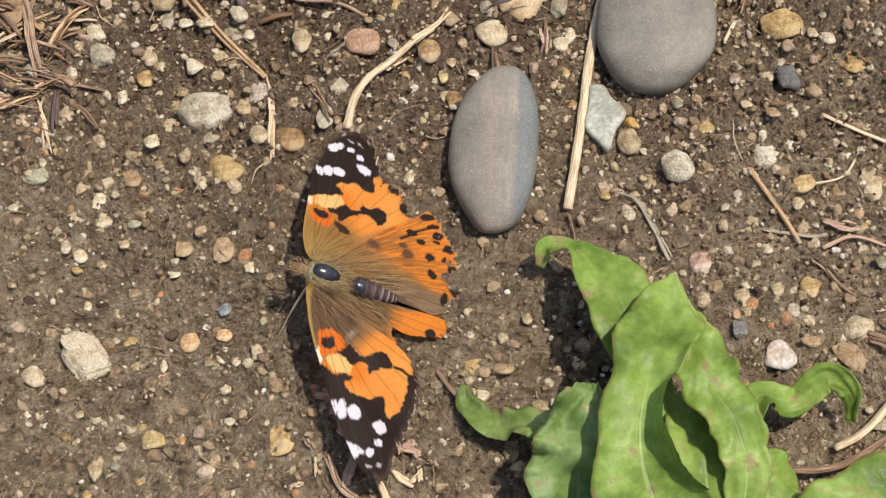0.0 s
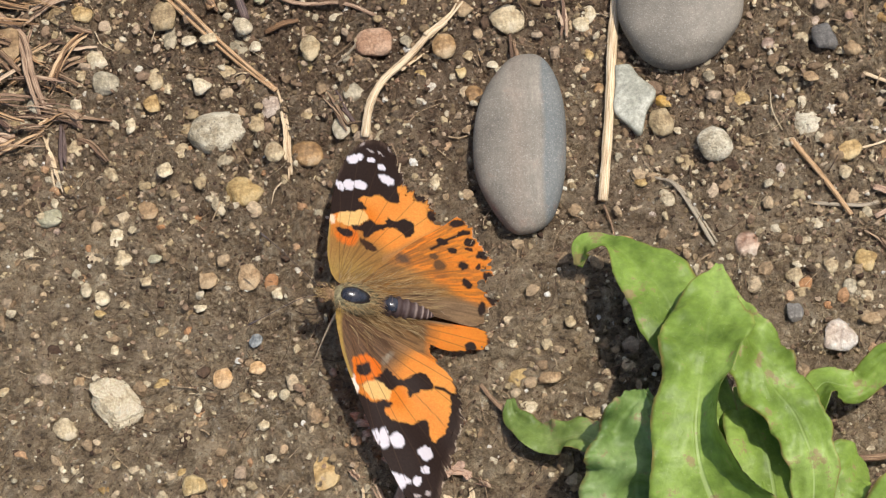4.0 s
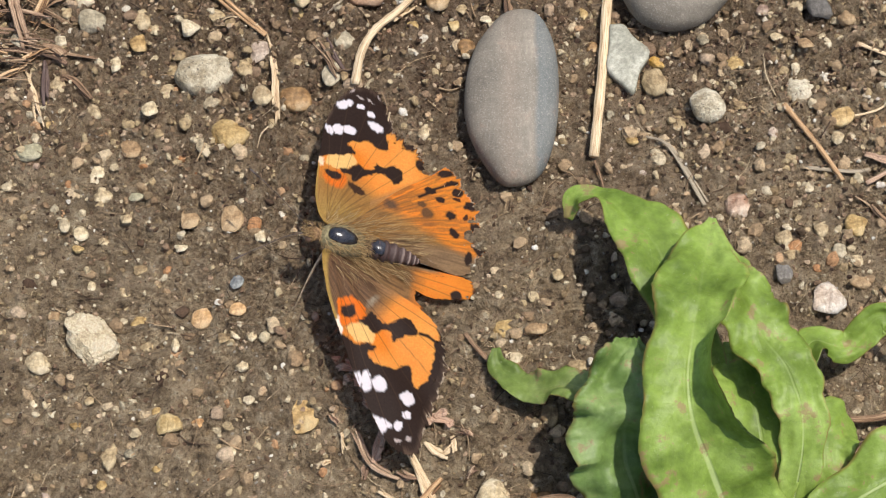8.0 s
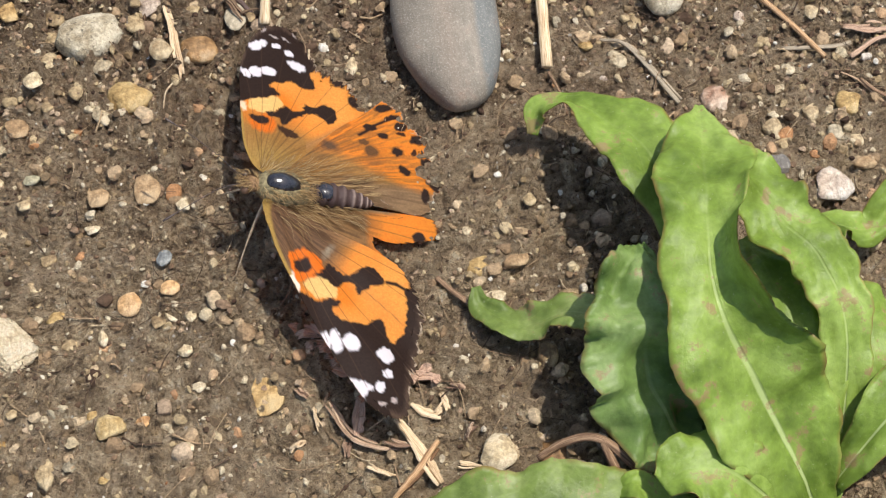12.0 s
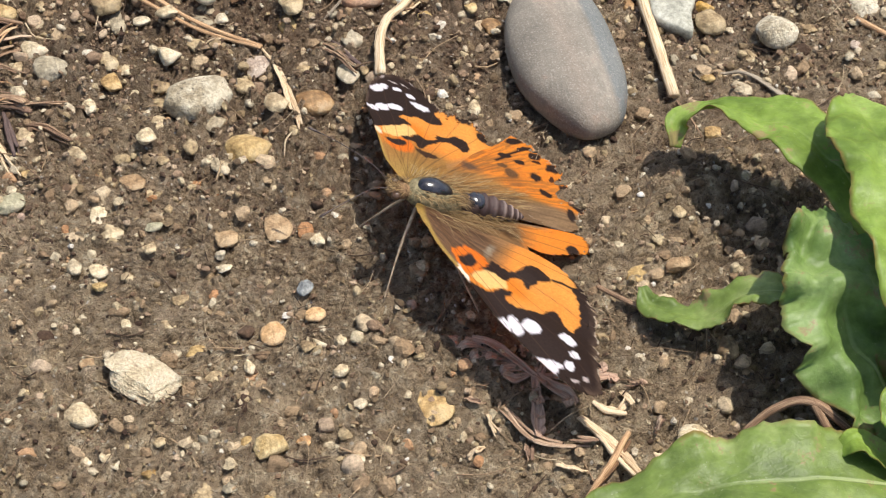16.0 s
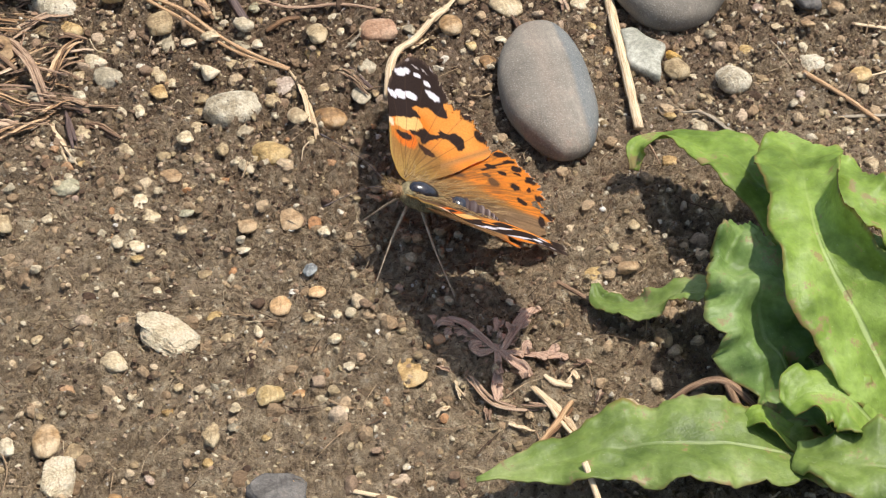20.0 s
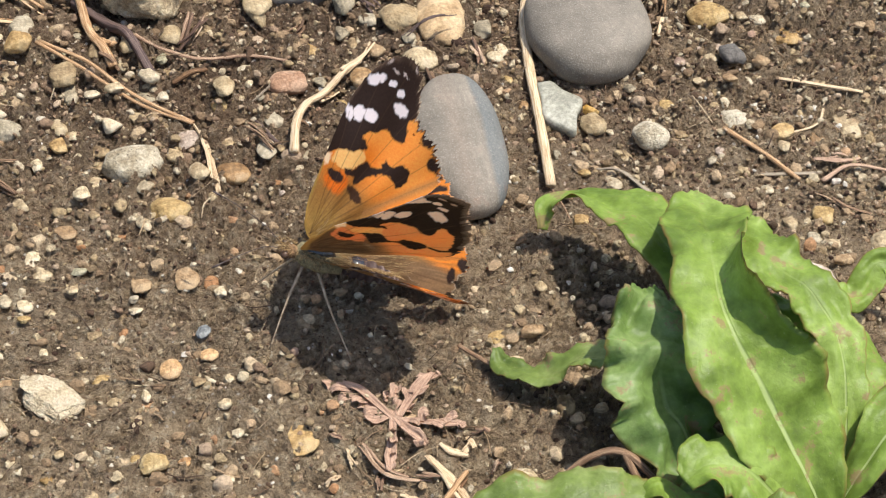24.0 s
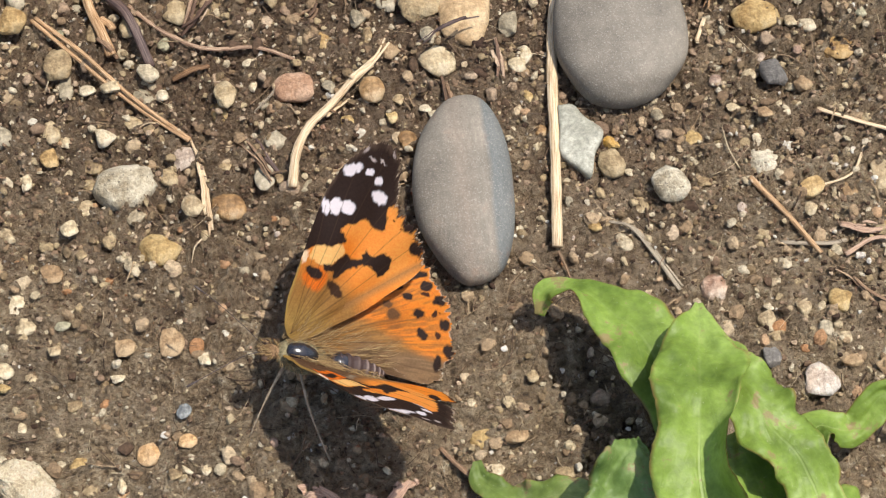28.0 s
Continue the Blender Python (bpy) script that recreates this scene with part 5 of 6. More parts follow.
def shard():
    """A flat pale flake of flint, thin at its rim."""
    outline = [(x, y, 0.0) for x, y in ((5.40, 3.64), (5.60, 3.62), (5.72, 3.42), (5.93, 3.16), (5.76, 2.86), (5.64, 2.52), (5.48, 2.70), (5.30, 2.94), (5.36, 3.3))]
    rim = smooth_line(outline + [outline[0]], 4)[:-1]
    rim = rim[:, :2]
    n, rings = len(rim), (0.0, 0.35, 0.7, 0.9, 1.0)
    mid = rim[:, :2].mean(0)
    verts = [(mid[0] + (x - mid[0]) * t, mid[1] + (y - mid[1]) * t, 0.10 + 0.03 * (1 - t ** 4) + 0.03 * (x - mid[0]) + 0.03 * value_noise(x * 4 * t, y * 4 * t, 12)) for t in rings for x, y in rim]
    faces = [(k * n + j, k * n + (j + 1) % n, (k + 1) * n + (j + 1) % n, (k + 1) * n + j) for k in range(1, 4) for j in range(n)]
    faces += [(0, n + j, n + (j + 1) % n) for j in range(n)]
    at = len(verts)
    verts += [(x, y, -0.05) for x, y in rim]
    faces += [(4 * n + j, 4 * n + (j + 1) % n, at + (j + 1) % n, at + j) for j in range(n)]
    faces.append(tuple(at + j for j in range(n - 1, -1, -1)))
    ob = mesh_object("stone_chip", verts, faces, STONE["flint"])
    bm = bmesh.new()
    bm.from_mesh(ob.data)
    bmesh.ops.delete(bm, geom=[v for v in bm.verts if not v.link_faces], context="VERTS")
    bmesh.ops.recalc_face_normals(bm, faces=bm.faces)
    bm.to_mesh(ob.data)
    bm.free()
    tagged(ob, "flat pale grey flint chip beside a straw", "stone")


shard()


# ---- leaves ----
def leaf_blade(stations, name, material, parent, waves=3.0, ruffle=0.10, fold=0.25, seed=0, label="", pucker=0.11):
    """A leaf along stations (x, y, z, half width, roll in degrees, curl of the one half), with a folded midrib and a wavy margin."""
    line = smooth_line([s[:3] for s in stations], 12)
    wide = np.interp(np.linspace(0, 1, len(line)), np.linspace(0, 1, len(stations)), [s[3] for s in stations])
    kernel = np.ones(7) / 7
    wide = np.convolve(np.pad(wide, 3, mode="edge"), kernel, mode="valid")
    roll = np.interp(np.linspace(0, 1, len(line)), np.linspace(0, 1, len(stations)), [s[4] for s in stations])
    curl = np.interp(np.linspace(0, 1, len(line)), np.linspace(0, 1, len(stations)), [s[5] if len(s) > 5 else 0.0 for s in stations])
    ahead = np.gradient(line, axis=0)
    ahead /= np.linalg.norm(ahead, axis=1)[:, None]
    run = np.concatenate([[0], np.cumsum(np.linalg.norm(np.diff(line, axis=0), axis=1))])
    rng = np.random.RandomState(seed)
    phase = rng.uniform(0, 6.28, 4)
    across = np.linspace(-1, 1, 17)
    verts, uvs = [], []
    for k, (p, d) in enumerate(zip(line, ahead)):
        side = np.cross(d, (0, 0, 1.0))
        side /= np.linalg.norm(side) + 1e-9
        up = np.cross(side, d)
        c, s = math.cos(radians(roll[k])), math.sin(radians(roll[k]))
        side, up = side * c + up * s, up * c - side * s
        for a in across:
            f = 0 if a < 0 else 1
            edge = abs(a) ** 2.2
            wave = math.sin(run[k] * waves * 2.1 + phase[f]) + 0.5 * math.sin(run[k] * waves * 4.7 + phase[f + 2]) + 0.3 * math.sin(run[k] * waves * 11.0 + phase[f])
            w = wide[k] * (1 + 0.07 * math.sin(run[k] * waves * 3.1 + phase[f + 1]) + 0.03 * (rng.rand() - 0.5) * edge)
            lift = fold * abs(a) * wide[k] - 0.35 * fold * a * a * wide[k] + ruffle * wave * edge * min(1, wide[k] * 2.5)
            lift += pucker * (value_noise(run[k] * 3.3 + seed * 5, a * 2.4 + seed, seed) - 0.5) * min(1, wide[k] * 2.5)
            lift += 0.35 * pucker * (abs(math.sin(math.pi * (run[k] * 1.7 - abs(a) * 1.6))) - 0.6) * min(1, wide[k] * 2.5) * min(1, abs(a) * 3) * (1 - edge)
            rolled = abs(curl[k]) if a * curl[k] > 0 else 0.0
            verts.append(p + side * a * w * (1 - 0.6 * rolled * abs(a)) + up * (lift + rolled * a * a * w))
            uvs.append((run[k] / run[-1], 0.5 + a / 2))
    n, m = len(line), len(across)
    faces = [(k * m + j, k * m + j + 1, (k + 1) * m + j + 1, (k + 1) * m + j) for k in range(n - 1) for j in range(m - 1)]
    low = [np.asarray(v) - (0, 0, 0.018) for v in verts]
    nv = len(verts)
    faces += [tuple(i + nv for i in f[::-1]) for f in faces]
    rim = [j for j in range(m)] + [k * m + m - 1 for k in range(1, n)] + [(n - 1) * m + j for j in range(m - 2, -1, -1)] + [k * m for k in range(n - 2, 0, -1)]
    faces += [(rim[i], rim[i - 1], rim[i - 1] + nv, rim[i] + nv) for i in range(len(rim))]
    return mesh_object(name, list(verts) + low, faces, material, parent, label, uvs=uvs + uvs)


weed = tagged(new("weed"), "broad-leaved green weed rosette with wavy, slightly scarred leaves", "weed plant")
leaf_blade([(4.54, 0.50, 0.42, 0.06, 0), (4.66, 0.70, 0.66, 0.17, 10), (5.00, 0.60, 0.84, 0.13, 25), (5.30, 0.24, 0.98, 0.36, 12), (5.62, -0.35, 1.12, 0.56, 8), (5.85, -1.2, 1.1, 0.42, 0), (6.2, -2.8, 0.7, 0.25, 0), (6.5, -4.5, 0.15, 0.1, 0)], "leaf", LEAF, weed, 2.0, 0.05, 0.30, 1, "green leaf with a curled tip")
leaf_blade([(6.38, 0.02, 1.18, 0.03, 0), (6.26, -0.42, 1.42, 0.30, 0), (6.10, -0.95, 1.66, 0.56, 0), (5.98, -1.45, 1.84, 0.58, 0, -0.35), (5.84, -1.95, 1.93, 0.50, 0, -0.85), (5.74, -2.45, 1.92, 0.55, 0, -0.9), (5.76, -2.95, 1.76, 0.70, 0, -0.6), (5.95, -3.45, 1.42, 0.82, 0, -0.3), (6.2, -4.0, 0.92, 0.74, 0), (6.5, -4.7, 0.2, 0.2, 0)], "leaf", LEAF, weed, 2.2, 0.06, 0.26, 2, "long pointed light green leaf with a rolled margin")
leaf_blade([(6.44, -0.45, 1.32, 0.10, 0), (6.56, -1.15, 1.48, 0.40, 0), (6.76, -1.75, 1.54, 0.42, 0), (7.08, -2.35, 1.45, 0.37, 4), (7.18, -3.05, 1.15, 0.30, 4), (6.9, -4.1, 0.45, 0.16, 0), (6.6, -4.7, 0.1, 0.1, 0)], "leaf", LEAF, weed, 4.2, 0.07, 0.15, 3, "light green leaf with a wavy margin")
leaf_blade([(6.50, -1.55, 0.75, 0.1, 0), (6.58, -2.1, 1.0, 0.46, 0), (6.68, -2.8, 1.0, 0.55, 0), (6.68, -3.6, 0.7, 0.4, 0), (6.6, -4.6, 0.15, 0.12, 0)], "leaf", LEAF, weed, 2.0, 0.06, 0.3, 4, "shaded inner green leaf")
leaf_blade([(5.16, -1.66, 1.40, 0.06, 0), (5.08, -2.02, 1.50, 0.40, 3), (5.00, -2.55, 1.42, 0.66, 5), (4.96, -3.1, 1.15, 0.72, 4), (5.10, -3.65, 0.75, 0.60, 0), (5.6, -4.3, 0.3, 0.2, 0), (6.2, -4.7, 0.1, 0.1, 0)], "leaf", LEAF_BLUISH, weed, 4.6, 0.17, 0.05, 5, "dusty grey-green leaf with brown blotches", 0.34)
leaf_blade([(3.44, -1.26, 0.30, 0.05, 0), (3.48, -1.52, 0.24, 0.16, 0), (3.86, -1.88, 0.38, 0.24, 5), (4.4, -2.0, 0.75, 0.24, 10), (4.9, -2.5, 0.8, 0.2, 0), (5.8, -4.0, 0.3, 0.1, 0)], "leaf", LEAF_DUSTY, weed, 4.5, 0.09, 0.25, 6, "small crinkled leaf close to the soil")
leaf_blade([(8.80, -1.88, 0.38, 0.08, 50), (8.78, -1.58, 0.68, 0.17, 45), (8.44, -1.36, 0.78, 0.22, 30), (8.02, -1.66, 0.55, 0.20, 5), (7.52, -1.66, 0.8, 0.26, -25), (7.1, -2.4, 0.8, 0.2, 0), (6.7, -4.2, 0.2, 0.1, 0)], "leaf", LEAF, weed, 3.0, 0.08, 0.2, 7, "twisted green leaf with a curled tip")
leaf_blade([(7.95, -2.75, 0.55, 0.1, 0), (7.65, -2.85, 0.9, 0.42, 0), (7.3, -3.2, 0.9, 0.48, 0), (6.9, -4.0, 0.5, 0.2, 0), (6.6, -4.6, 0.15, 0.1, 0)], "leaf", LEAF, weed, 3.0, 0.08, 0.15, 8, "rounded green leaf")
leaf_blade([(10.3, -2.75, 0.7, 0.1, 0), (9.4, -3.05, 1.05, 0.58, 0), (8.4, -3.55, 1.15, 0.60, 0), (7.4, -4.05, 0.95, 0.35, 0), (6.75, -4.45, 0.3, 0.12, 0)], "leaf", LEAF, weed, 2.4, 0.08, 0.3, 9, "green leaf with a thick pale midrib")
leaf_blade([(1.12, -4.0, 0.42, 0.02, 0), (1.9, -4.1, 0.62, 0.28, 0), (2.9, -4.22, 0.80, 0.55, 0), (3.8, -4.4, 0.82, 0.66, 0), (4.7, -4.6, 0.62, 0.5, 0), (6.1, -4.85, 0.15, 0.15, 0)], "leaf", LEAF_DUSTY, weed, 2.6, 0.08, 0.2, 10, "long pointed pale green leaf low over the soil")
leaf_blade([(4.75, -4.35, 1.15, 0.12, 0), (5.05, -4.25, 1.25, 0.42, 0), (5.5, -4.35, 1.1, 0.48, 0), (5.95, -4.6, 0.6, 0.3, 0), (6.3, -4.8, 0.15, 0.1, 0)], "leaf", LEAF, weed, 3.5, 0.10, 0.1, 11, "small rounded green leaf")
leaf_blade([(4.75, -4.75, 0.75, 0.15, 0), (5.2, -5.1, 0.95, 0.5, 0), (5.8, -5.35, 0.95, 0.62, 0), (6.3, -5.3, 0.5, 0.3, 0), (6.5, -4.95, 0.15, 0.12, 0)], "leaf", LEAF_DUSTY, weed, 3.0, 0.09, 0.15, 12, "broad pale green leaf")
leaf_blade([(7.9, -6.3, 0.5, 0.1, 0), (7.5, -5.8, 0.8, 0.5, 0), (7.0, -5.3, 0.8, 0.5, 0), (6.6, -4.9, 0.2, 0.15, 0)], "leaf", LEAF, weed, 3.0, 0.09, 0.15, 13)
leaf_blade([(4.35, -4.15, 0.75, 0.1, 0), (4.55, -4.2, 0.85, 0.2, 20), (4.9, -4.45, 0.6, 0.18, 0), (5.6, -4.8, 0.15, 0.08, 0)], "leaf", LEAF, weed, 3.5, 0.04, 0.3, 14, "small yellowing leaf")
for k, pts in enumerate(([(3.62, -3.55, 0.55), (3.95, -3.5, 0.75), (4.3, -3.6, 0.85), (4.7, -4.0, 0.6)], [(4.3, -3.6, 0.86), (4.45, -4.0, 0.6), (4.8, -4.35, 0.25)])):
    v, f, uv = tube(smooth_line(pts, 8), np.linspace(0.045, 0.06, 8 * (len(pts) - 1) + 1), 8, 0.8, 0.1, 60 + k)
    mesh_object("dead_stem", v, f, BROWN_STRAW, weed, "dry brown dead stem", uvs=uv)

herb = tagged(new("herb"), "low grey-green herb with small oval leaves behind dry straw, plus unseen tall leaves added for shade", "herb plant")
HERB = np.random.RandomState(61)
SPOTS = [(-2.58, 6.45, 1.5, 0.42, -1.2, LEAF_BLUE), (-3.08, 5.95, 1.3, 0.34, -0.15, LEAF_BLUE), (-4.48, 5.75, 1.5, 0.40, -1.5, LEAF_BLUE), (-3.72, 6.05, 1.4, 0.2, 0.3, LEAF_BLUE), (-4.15, 6.15, 1.4, 0.2, 2.0, LEAF_BLUE),
         (-3.9, 5.85, 1.3, 0.18, 1.0, LEAF_BLUE), (-4.35, 5.45, 3.0, 0.42, 0.2, LEAF_YOUNG), (-3.85, 5.3, 3.1, 0.36, -0.2, LEAF_YOUNG), (-3.5, 5.5, 2.9, 0.34, 0.3, LEAF_BLUE), (-4.1, 5.75, 2.6, 0.36, 2.9, LEAF_YOUNG), (-3.1, 5.75, 2.6, 0.3, 0.1, LEAF_BLUE), (-3.6, 6.3, 2.2, 0.4, 0.5, LEAF_BLUE), (-4.0, 6.5, 2.0, 0.4, 1.0, LEAF_BLUE)]
# the 16 tall leaves after SPOTS are unseen, added to shade the straw heap
for k in range(len(SPOTS) + 16):
    x, y = HERB.uniform(-4.4, -2.5), HERB.uniform(5.4, 8.4)
    turn, size, z, skin = HERB.uniform(0, 6.28), HERB.uniform(0.35, 0.6), HERB.uniform(4.2, 5.4), (LEAF_BLUE, LEAF_YOUNG)[HERB.randint(2)]
    if k < len(SPOTS):
        x, y, z, size, turn, skin = SPOTS[k]
    c, s = math.cos(turn), math.sin(turn)
    leaf_blade([(x + c * size, y + s * size, z, 0.04, 0), (x + c * size * 0.4, y + s * size * 0.4, z + 0.08, size * 0.46, 0), (x - c * size * 0.4, y - s * size * 0.4, z + 0.03, size * 0.42, 0), (x - c * size, y - s * size, z - 0.15, 0.04, 0)],
               "leaf", skin, herb, 3.0, 0.03, 0.3, 70 + k)
    v, f, uv = tube(smooth_line([(x - c * size, y - s * size, z - 0.15), (x - c * size * 0.9 - 0.2, y - s * size + 0.5, z * 0.7), (x - 0.4, 9.4, -0.05)], 5), np.linspace(0.02, 0.03, 11), 6)
    mesh_object("stem", v, f, LEAF_BLUE, herb, uvs=uv)

dead = tagged(new("dead_leaf"), "shrivelled lobed pinkish-brown dead leaf flat on the soil", "dead leaf")
LOBES = np.random.RandomState(62)
RIBS = [((2.0, -1.95), (1.50, -1.22), 7, 0.26, 0.9), ((2.05, -1.9), (2.62, -1.32), 5, 0.15, 0.6), ((1.98, -1.9), (1.74, -2.68), 4, 0.10, 0.35), ((2.05, -1.95), (2.82, -2.18), 5, 0.14, 0.7), ((2.0, -1.9), (2.28, -2.38), 3, 0.12, 0.7), ((1.98, -1.9), (2.08, -1.42), 3, 0.14, 0.6)]
lobe_count = 0
for (hx, hy), (tx, ty), teeth, reach, spread in RIBS:
    way = math.atan2(ty - hy, tx - hx)
    length = math.hypot(tx - hx, ty - hy)
    ends = [(tx, ty, hx, hy, LOBES.uniform(0.05, 0.07))]
    for k in range(teeth):
        f = (k + 0.8) / (teeth + 0.5)
        bx, by = hx + (tx - hx) * f, hy + (ty - hy) * f
        side = 1 if k % 2 or hx > tx else -1
        turn = way + side * (spread + LOBES.uniform(-0.2, 0.2))
        size = reach * LOBES.uniform(0.8, 1.25)
        ends.append((bx + math.cos(turn) * size, by + math.sin(turn) * size, bx, by, LOBES.uniform(0.04, 0.065)))
    for ex, ey, bx, by, wide in ends:
        mx, my = (ex + bx) / 2 + LOBES.uniform(-0.03, 0.03), (ey + by) / 2 + LOBES.uniform(-0.03, 0.03)
        lift = LOBES.uniform(0.05, 0.14)
        leaf_blade([(ex, ey, 0.03 + 0.15 * LOBES.rand(), wide * 0.5, LOBES.uniform(-40, 40)), ((ex + mx) / 2, (ey + my) / 2, lift + 0.02, wide * 1.15, LOBES.uniform(-40, 40)), (mx, my, lift, wide, LOBES.uniform(-30, 30)), (bx, by, 0.09, wide * 0.6, 0)],
                   "lobe", SHRIVELLED, dead, 4.0, 0.03, 0.5, 80 + lobe_count)
        lobe_count += 1


# ---- the butterfly ----
def inside(a, b, outline):
    """Which points lie inside a polygon."""
    hit = np.zeros(a.shape, dtype=bool)
    j = len(outline) - 1
    for i in range(len(outline)):
        (xi, yi), (xj, yj) = outline[i], outline[j]
        cross = ((yi > b) != (yj > b)) & (a < (xj - xi) * (b - yi) / (yj - yi + 1e-12) + xi)
        hit ^= cross
        j = i
    return hit


class Painter:
    """Lays scale colours on wing points a (tailwards) and b (outwards)."""

    def __init__(self, a, b, base):
        self.a, self.b = a, b
        self.wa = a + 0.035 * (value_noise(a * 9, b * 9, 31) - 0.5) + 0.03 * (value_noise(a * 30, b * 30, 33) - 0.5)
        self.wb = b + 0.035 * (value_noise(a * 9, b * 9, 32) - 0.5) + 0.03 * (value_noise(a * 30, b * 30, 34) - 0.5)
        self.colour = np.tile(np.array(base[:3]), (len(a), 1))

    def lay(self, amount, colour):
        amount = np.clip(amount, 0, 1)[:, None]
        self.colour = self.colour * (1 - amount) + np.array(colour[:3]) * amount

    def spot(self, x, y, rx, ry, turn, colour, soft=0.25, strength=1.0):
        c, s = math.cos(radians(turn)), math.sin(radians(turn))
        u, v = self.wa - x, self.wb - y
        d = np.hypot((u * c + v * s) / rx, (v * c - u * s) / ry)
        self.lay((1 + soft / 2 - d) / soft * strength, colour)

    def area(self, outline, colour, strength=1.0):
        rounded = smooth_line([(x, y, 0.0) for x, y in outline] + [(*outline[0], 0.0)], 4)[:-1, :2]
        near = sum(inside(self.wa + u, self.wb + v, rounded).astype(float) for u, v in ((0.008, 0.004), (-0.008, 0.004), (0.0, -0.009)))
        self.lay(near / 3 * strength, colour)

    def line(self, x0, y0, x1, y1, width, colour, strength):
        d = np.array([x1 - x0, y1 - y0])
        t = np.clip(((self.a - x0) * d[0] + (self.b - y0) * d[1]) / (d @ d), 0, 1)
        off = np.hypot(self.a - x0 - t * d[0], self.b - y0 - t * d[1])
        self.lay((1.5 - off / width) * strength, colour)

    def fibres(self, reach, away, colour, strength, seed, fine=70):
        """Matted hair that runs out from the root."""
        run = value_noise(np.arctan2(self.b - 0.1, self.a + 0.4) * fine, away * 5.0, seed)
        self.lay(strength * np.clip((run - 0.42) * 4, 0, 1) * np.clip((reach - away) * 3, 0, 1), colour)


ORANGE, RED_ORANGE, CREAM, INK = lin(230, 138, 46), lin(230, 122, 34), lin(240, 198, 124), lin(52, 37, 30)
CHALK, FURRY, PALE_EDGE, DUSK = lin(236, 232, 238), lin(168, 124, 66), lin(206, 186, 160), lin(84, 60, 44)
GOLD_EDGE, GREY_SCALE = lin(178, 146, 78), lin(150, 120, 86)


def forewing_ground(a, b, root):
    """The orange ground with paler patches, and the furred base."""
    p = Painter(a, b, ORANGE)
    p.lay(0.8 * np.clip(value_noise(a * 2.6, b * 2.6, 41) * 1.8 - 0.4, 0, 1), lin(240, 172, 86))
    p.lay((1.0 - root + 0.15 * value_noise(a * 4, b * 4, 43)) / 0.35, FURRY)
    p.lay((0.62 - root) / 0.3, lin(176, 142, 78))
    return p


def paint_right_fore(a, b, edge, root):
    p = forewing_ground(a, b, root)
    p.spot(-0.17, 0.95, 0.17, 0.14, 0, RED_ORANGE, 0.4)
    p.fibres(1.0, root, lin(110, 80, 46), 0.35, 46)
    p.area([(-0.52, 1.20), (-0.30, 1.31), (-0.15, 1.36), (0.07, 1.44), (0.09, 1.50), (-0.03, 1.57), (0.02, 1.64), (0.16, 1.70), (0.29, 1.76), (0.40, 1.72), (0.51, 1.69), (0.59, 1.78), (0.54, 1.94), (0.61, 2.04), (0.74, 2.0), (0.85, 2.3), (0.65, 2.9), (0.0, 2.9), (-0.45, 2.3), (-0.6, 1.7)], INK)
    p.area([(-0.34, 1.20), (-0.28, 1.32), (-0.12, 1.37), (0.06, 1.41), (0.12, 1.33), (0.02, 1.18), (-0.18, 1.13)], CREAM)
    p.spot(-0.41, 1.17, 0.05, 0.08, 0, lin(240, 222, 190), 0.5)
    p.spot(-0.21, 1.01, 0.125, 0.07, -22, INK)
    p.area([(-0.12, 1.14), (0.03, 1.18), (0.14, 1.32), (0.26, 1.30), (0.39, 1.30), (0.42, 1.42), (0.52, 1.36), (0.68, 1.44), (0.81, 1.37), (0.80, 1.23), (0.69, 1.16), (0.56, 1.24), (0.41, 1.24), (0.26, 1.15), (0.08, 1.0), (0.05, 1.08), (-0.07, 1.06)], INK)
    p.spot(0.15, 0.88, 0.14, 0.06, -28, lin(70, 46, 30), 0.3)
    for x, y, rx, ry in ((0.72, 2.0, 0.05, 0.07), (0.87, 1.83, 0.10, 0.07), (1.09, 1.78, 0.12, 0.075), (1.10, 1.60, 0.12, 0.085), (1.23, 1.66, 0.06, 0.06)):
        p.spot(x, y, rx, ry, -20, INK, 0.35)
    p.lay((0.05 - edge) / 0.04 * (a > 0.45) * (b > 1.4), INK)
    for x, y, rx, ry, turn in ((-0.10, 2.30, 0.13, 0.075, 30), (0.14, 2.33, 0.065, 0.045, 15), (0.30, 2.25, 0.06, 0.055, 0), (0.38, 2.06, 0.125, 0.075, -12), (-0.31, 1.79, 0.06, 0.10, 18), (-0.17, 1.83, 0.085, 0.10, 12), (-0.01, 1.86, 0.115, 0.075, -6)):
        p.spot(x, y, rx, ry, turn, CHALK, 0.22)
    for x, y, turn in ((0.01, 2.55, 40), (0.12, 2.47, -20), (0.28, 2.48, -15), (0.42, 2.60, -45)):
        p.spot(x, y, 0.055, 0.016, turn, lin(196, 182, 176), 0.6)
    for x, y in ((-0.30, 1.8), (-0.05, 2.3), (0.30, 2.5), (0.60, 2.1), (0.85, 1.85), (1.08, 1.65), (1.25, 1.45)):
        p.line(-0.25, 0.25, x, y, 0.006, DUSK, 0.35)
    p.lay((0.10 - np.abs((b - 0.36) - 0.80 * (a + 0.09))) / 0.08 * (a > 0.35) * 0.65, lin(178, 132, 82))
    p.lay(0.5 * np.clip((0.10 - edge) / 0.08, 0, 1) * (b > 1.9) * value_noise(a * 12, b * 12, 56), lin(128, 104, 86))
    p.lay((0.025 - edge) / 0.02 * (a > 0.5) * (value_noise(a * 9, b * 9, 44) > 0.5), PALE_EDGE)
    p.lay((0.09 - edge) / 0.06 * (a < -0.22) * (b < 1.12), GOLD_EDGE)
    return p


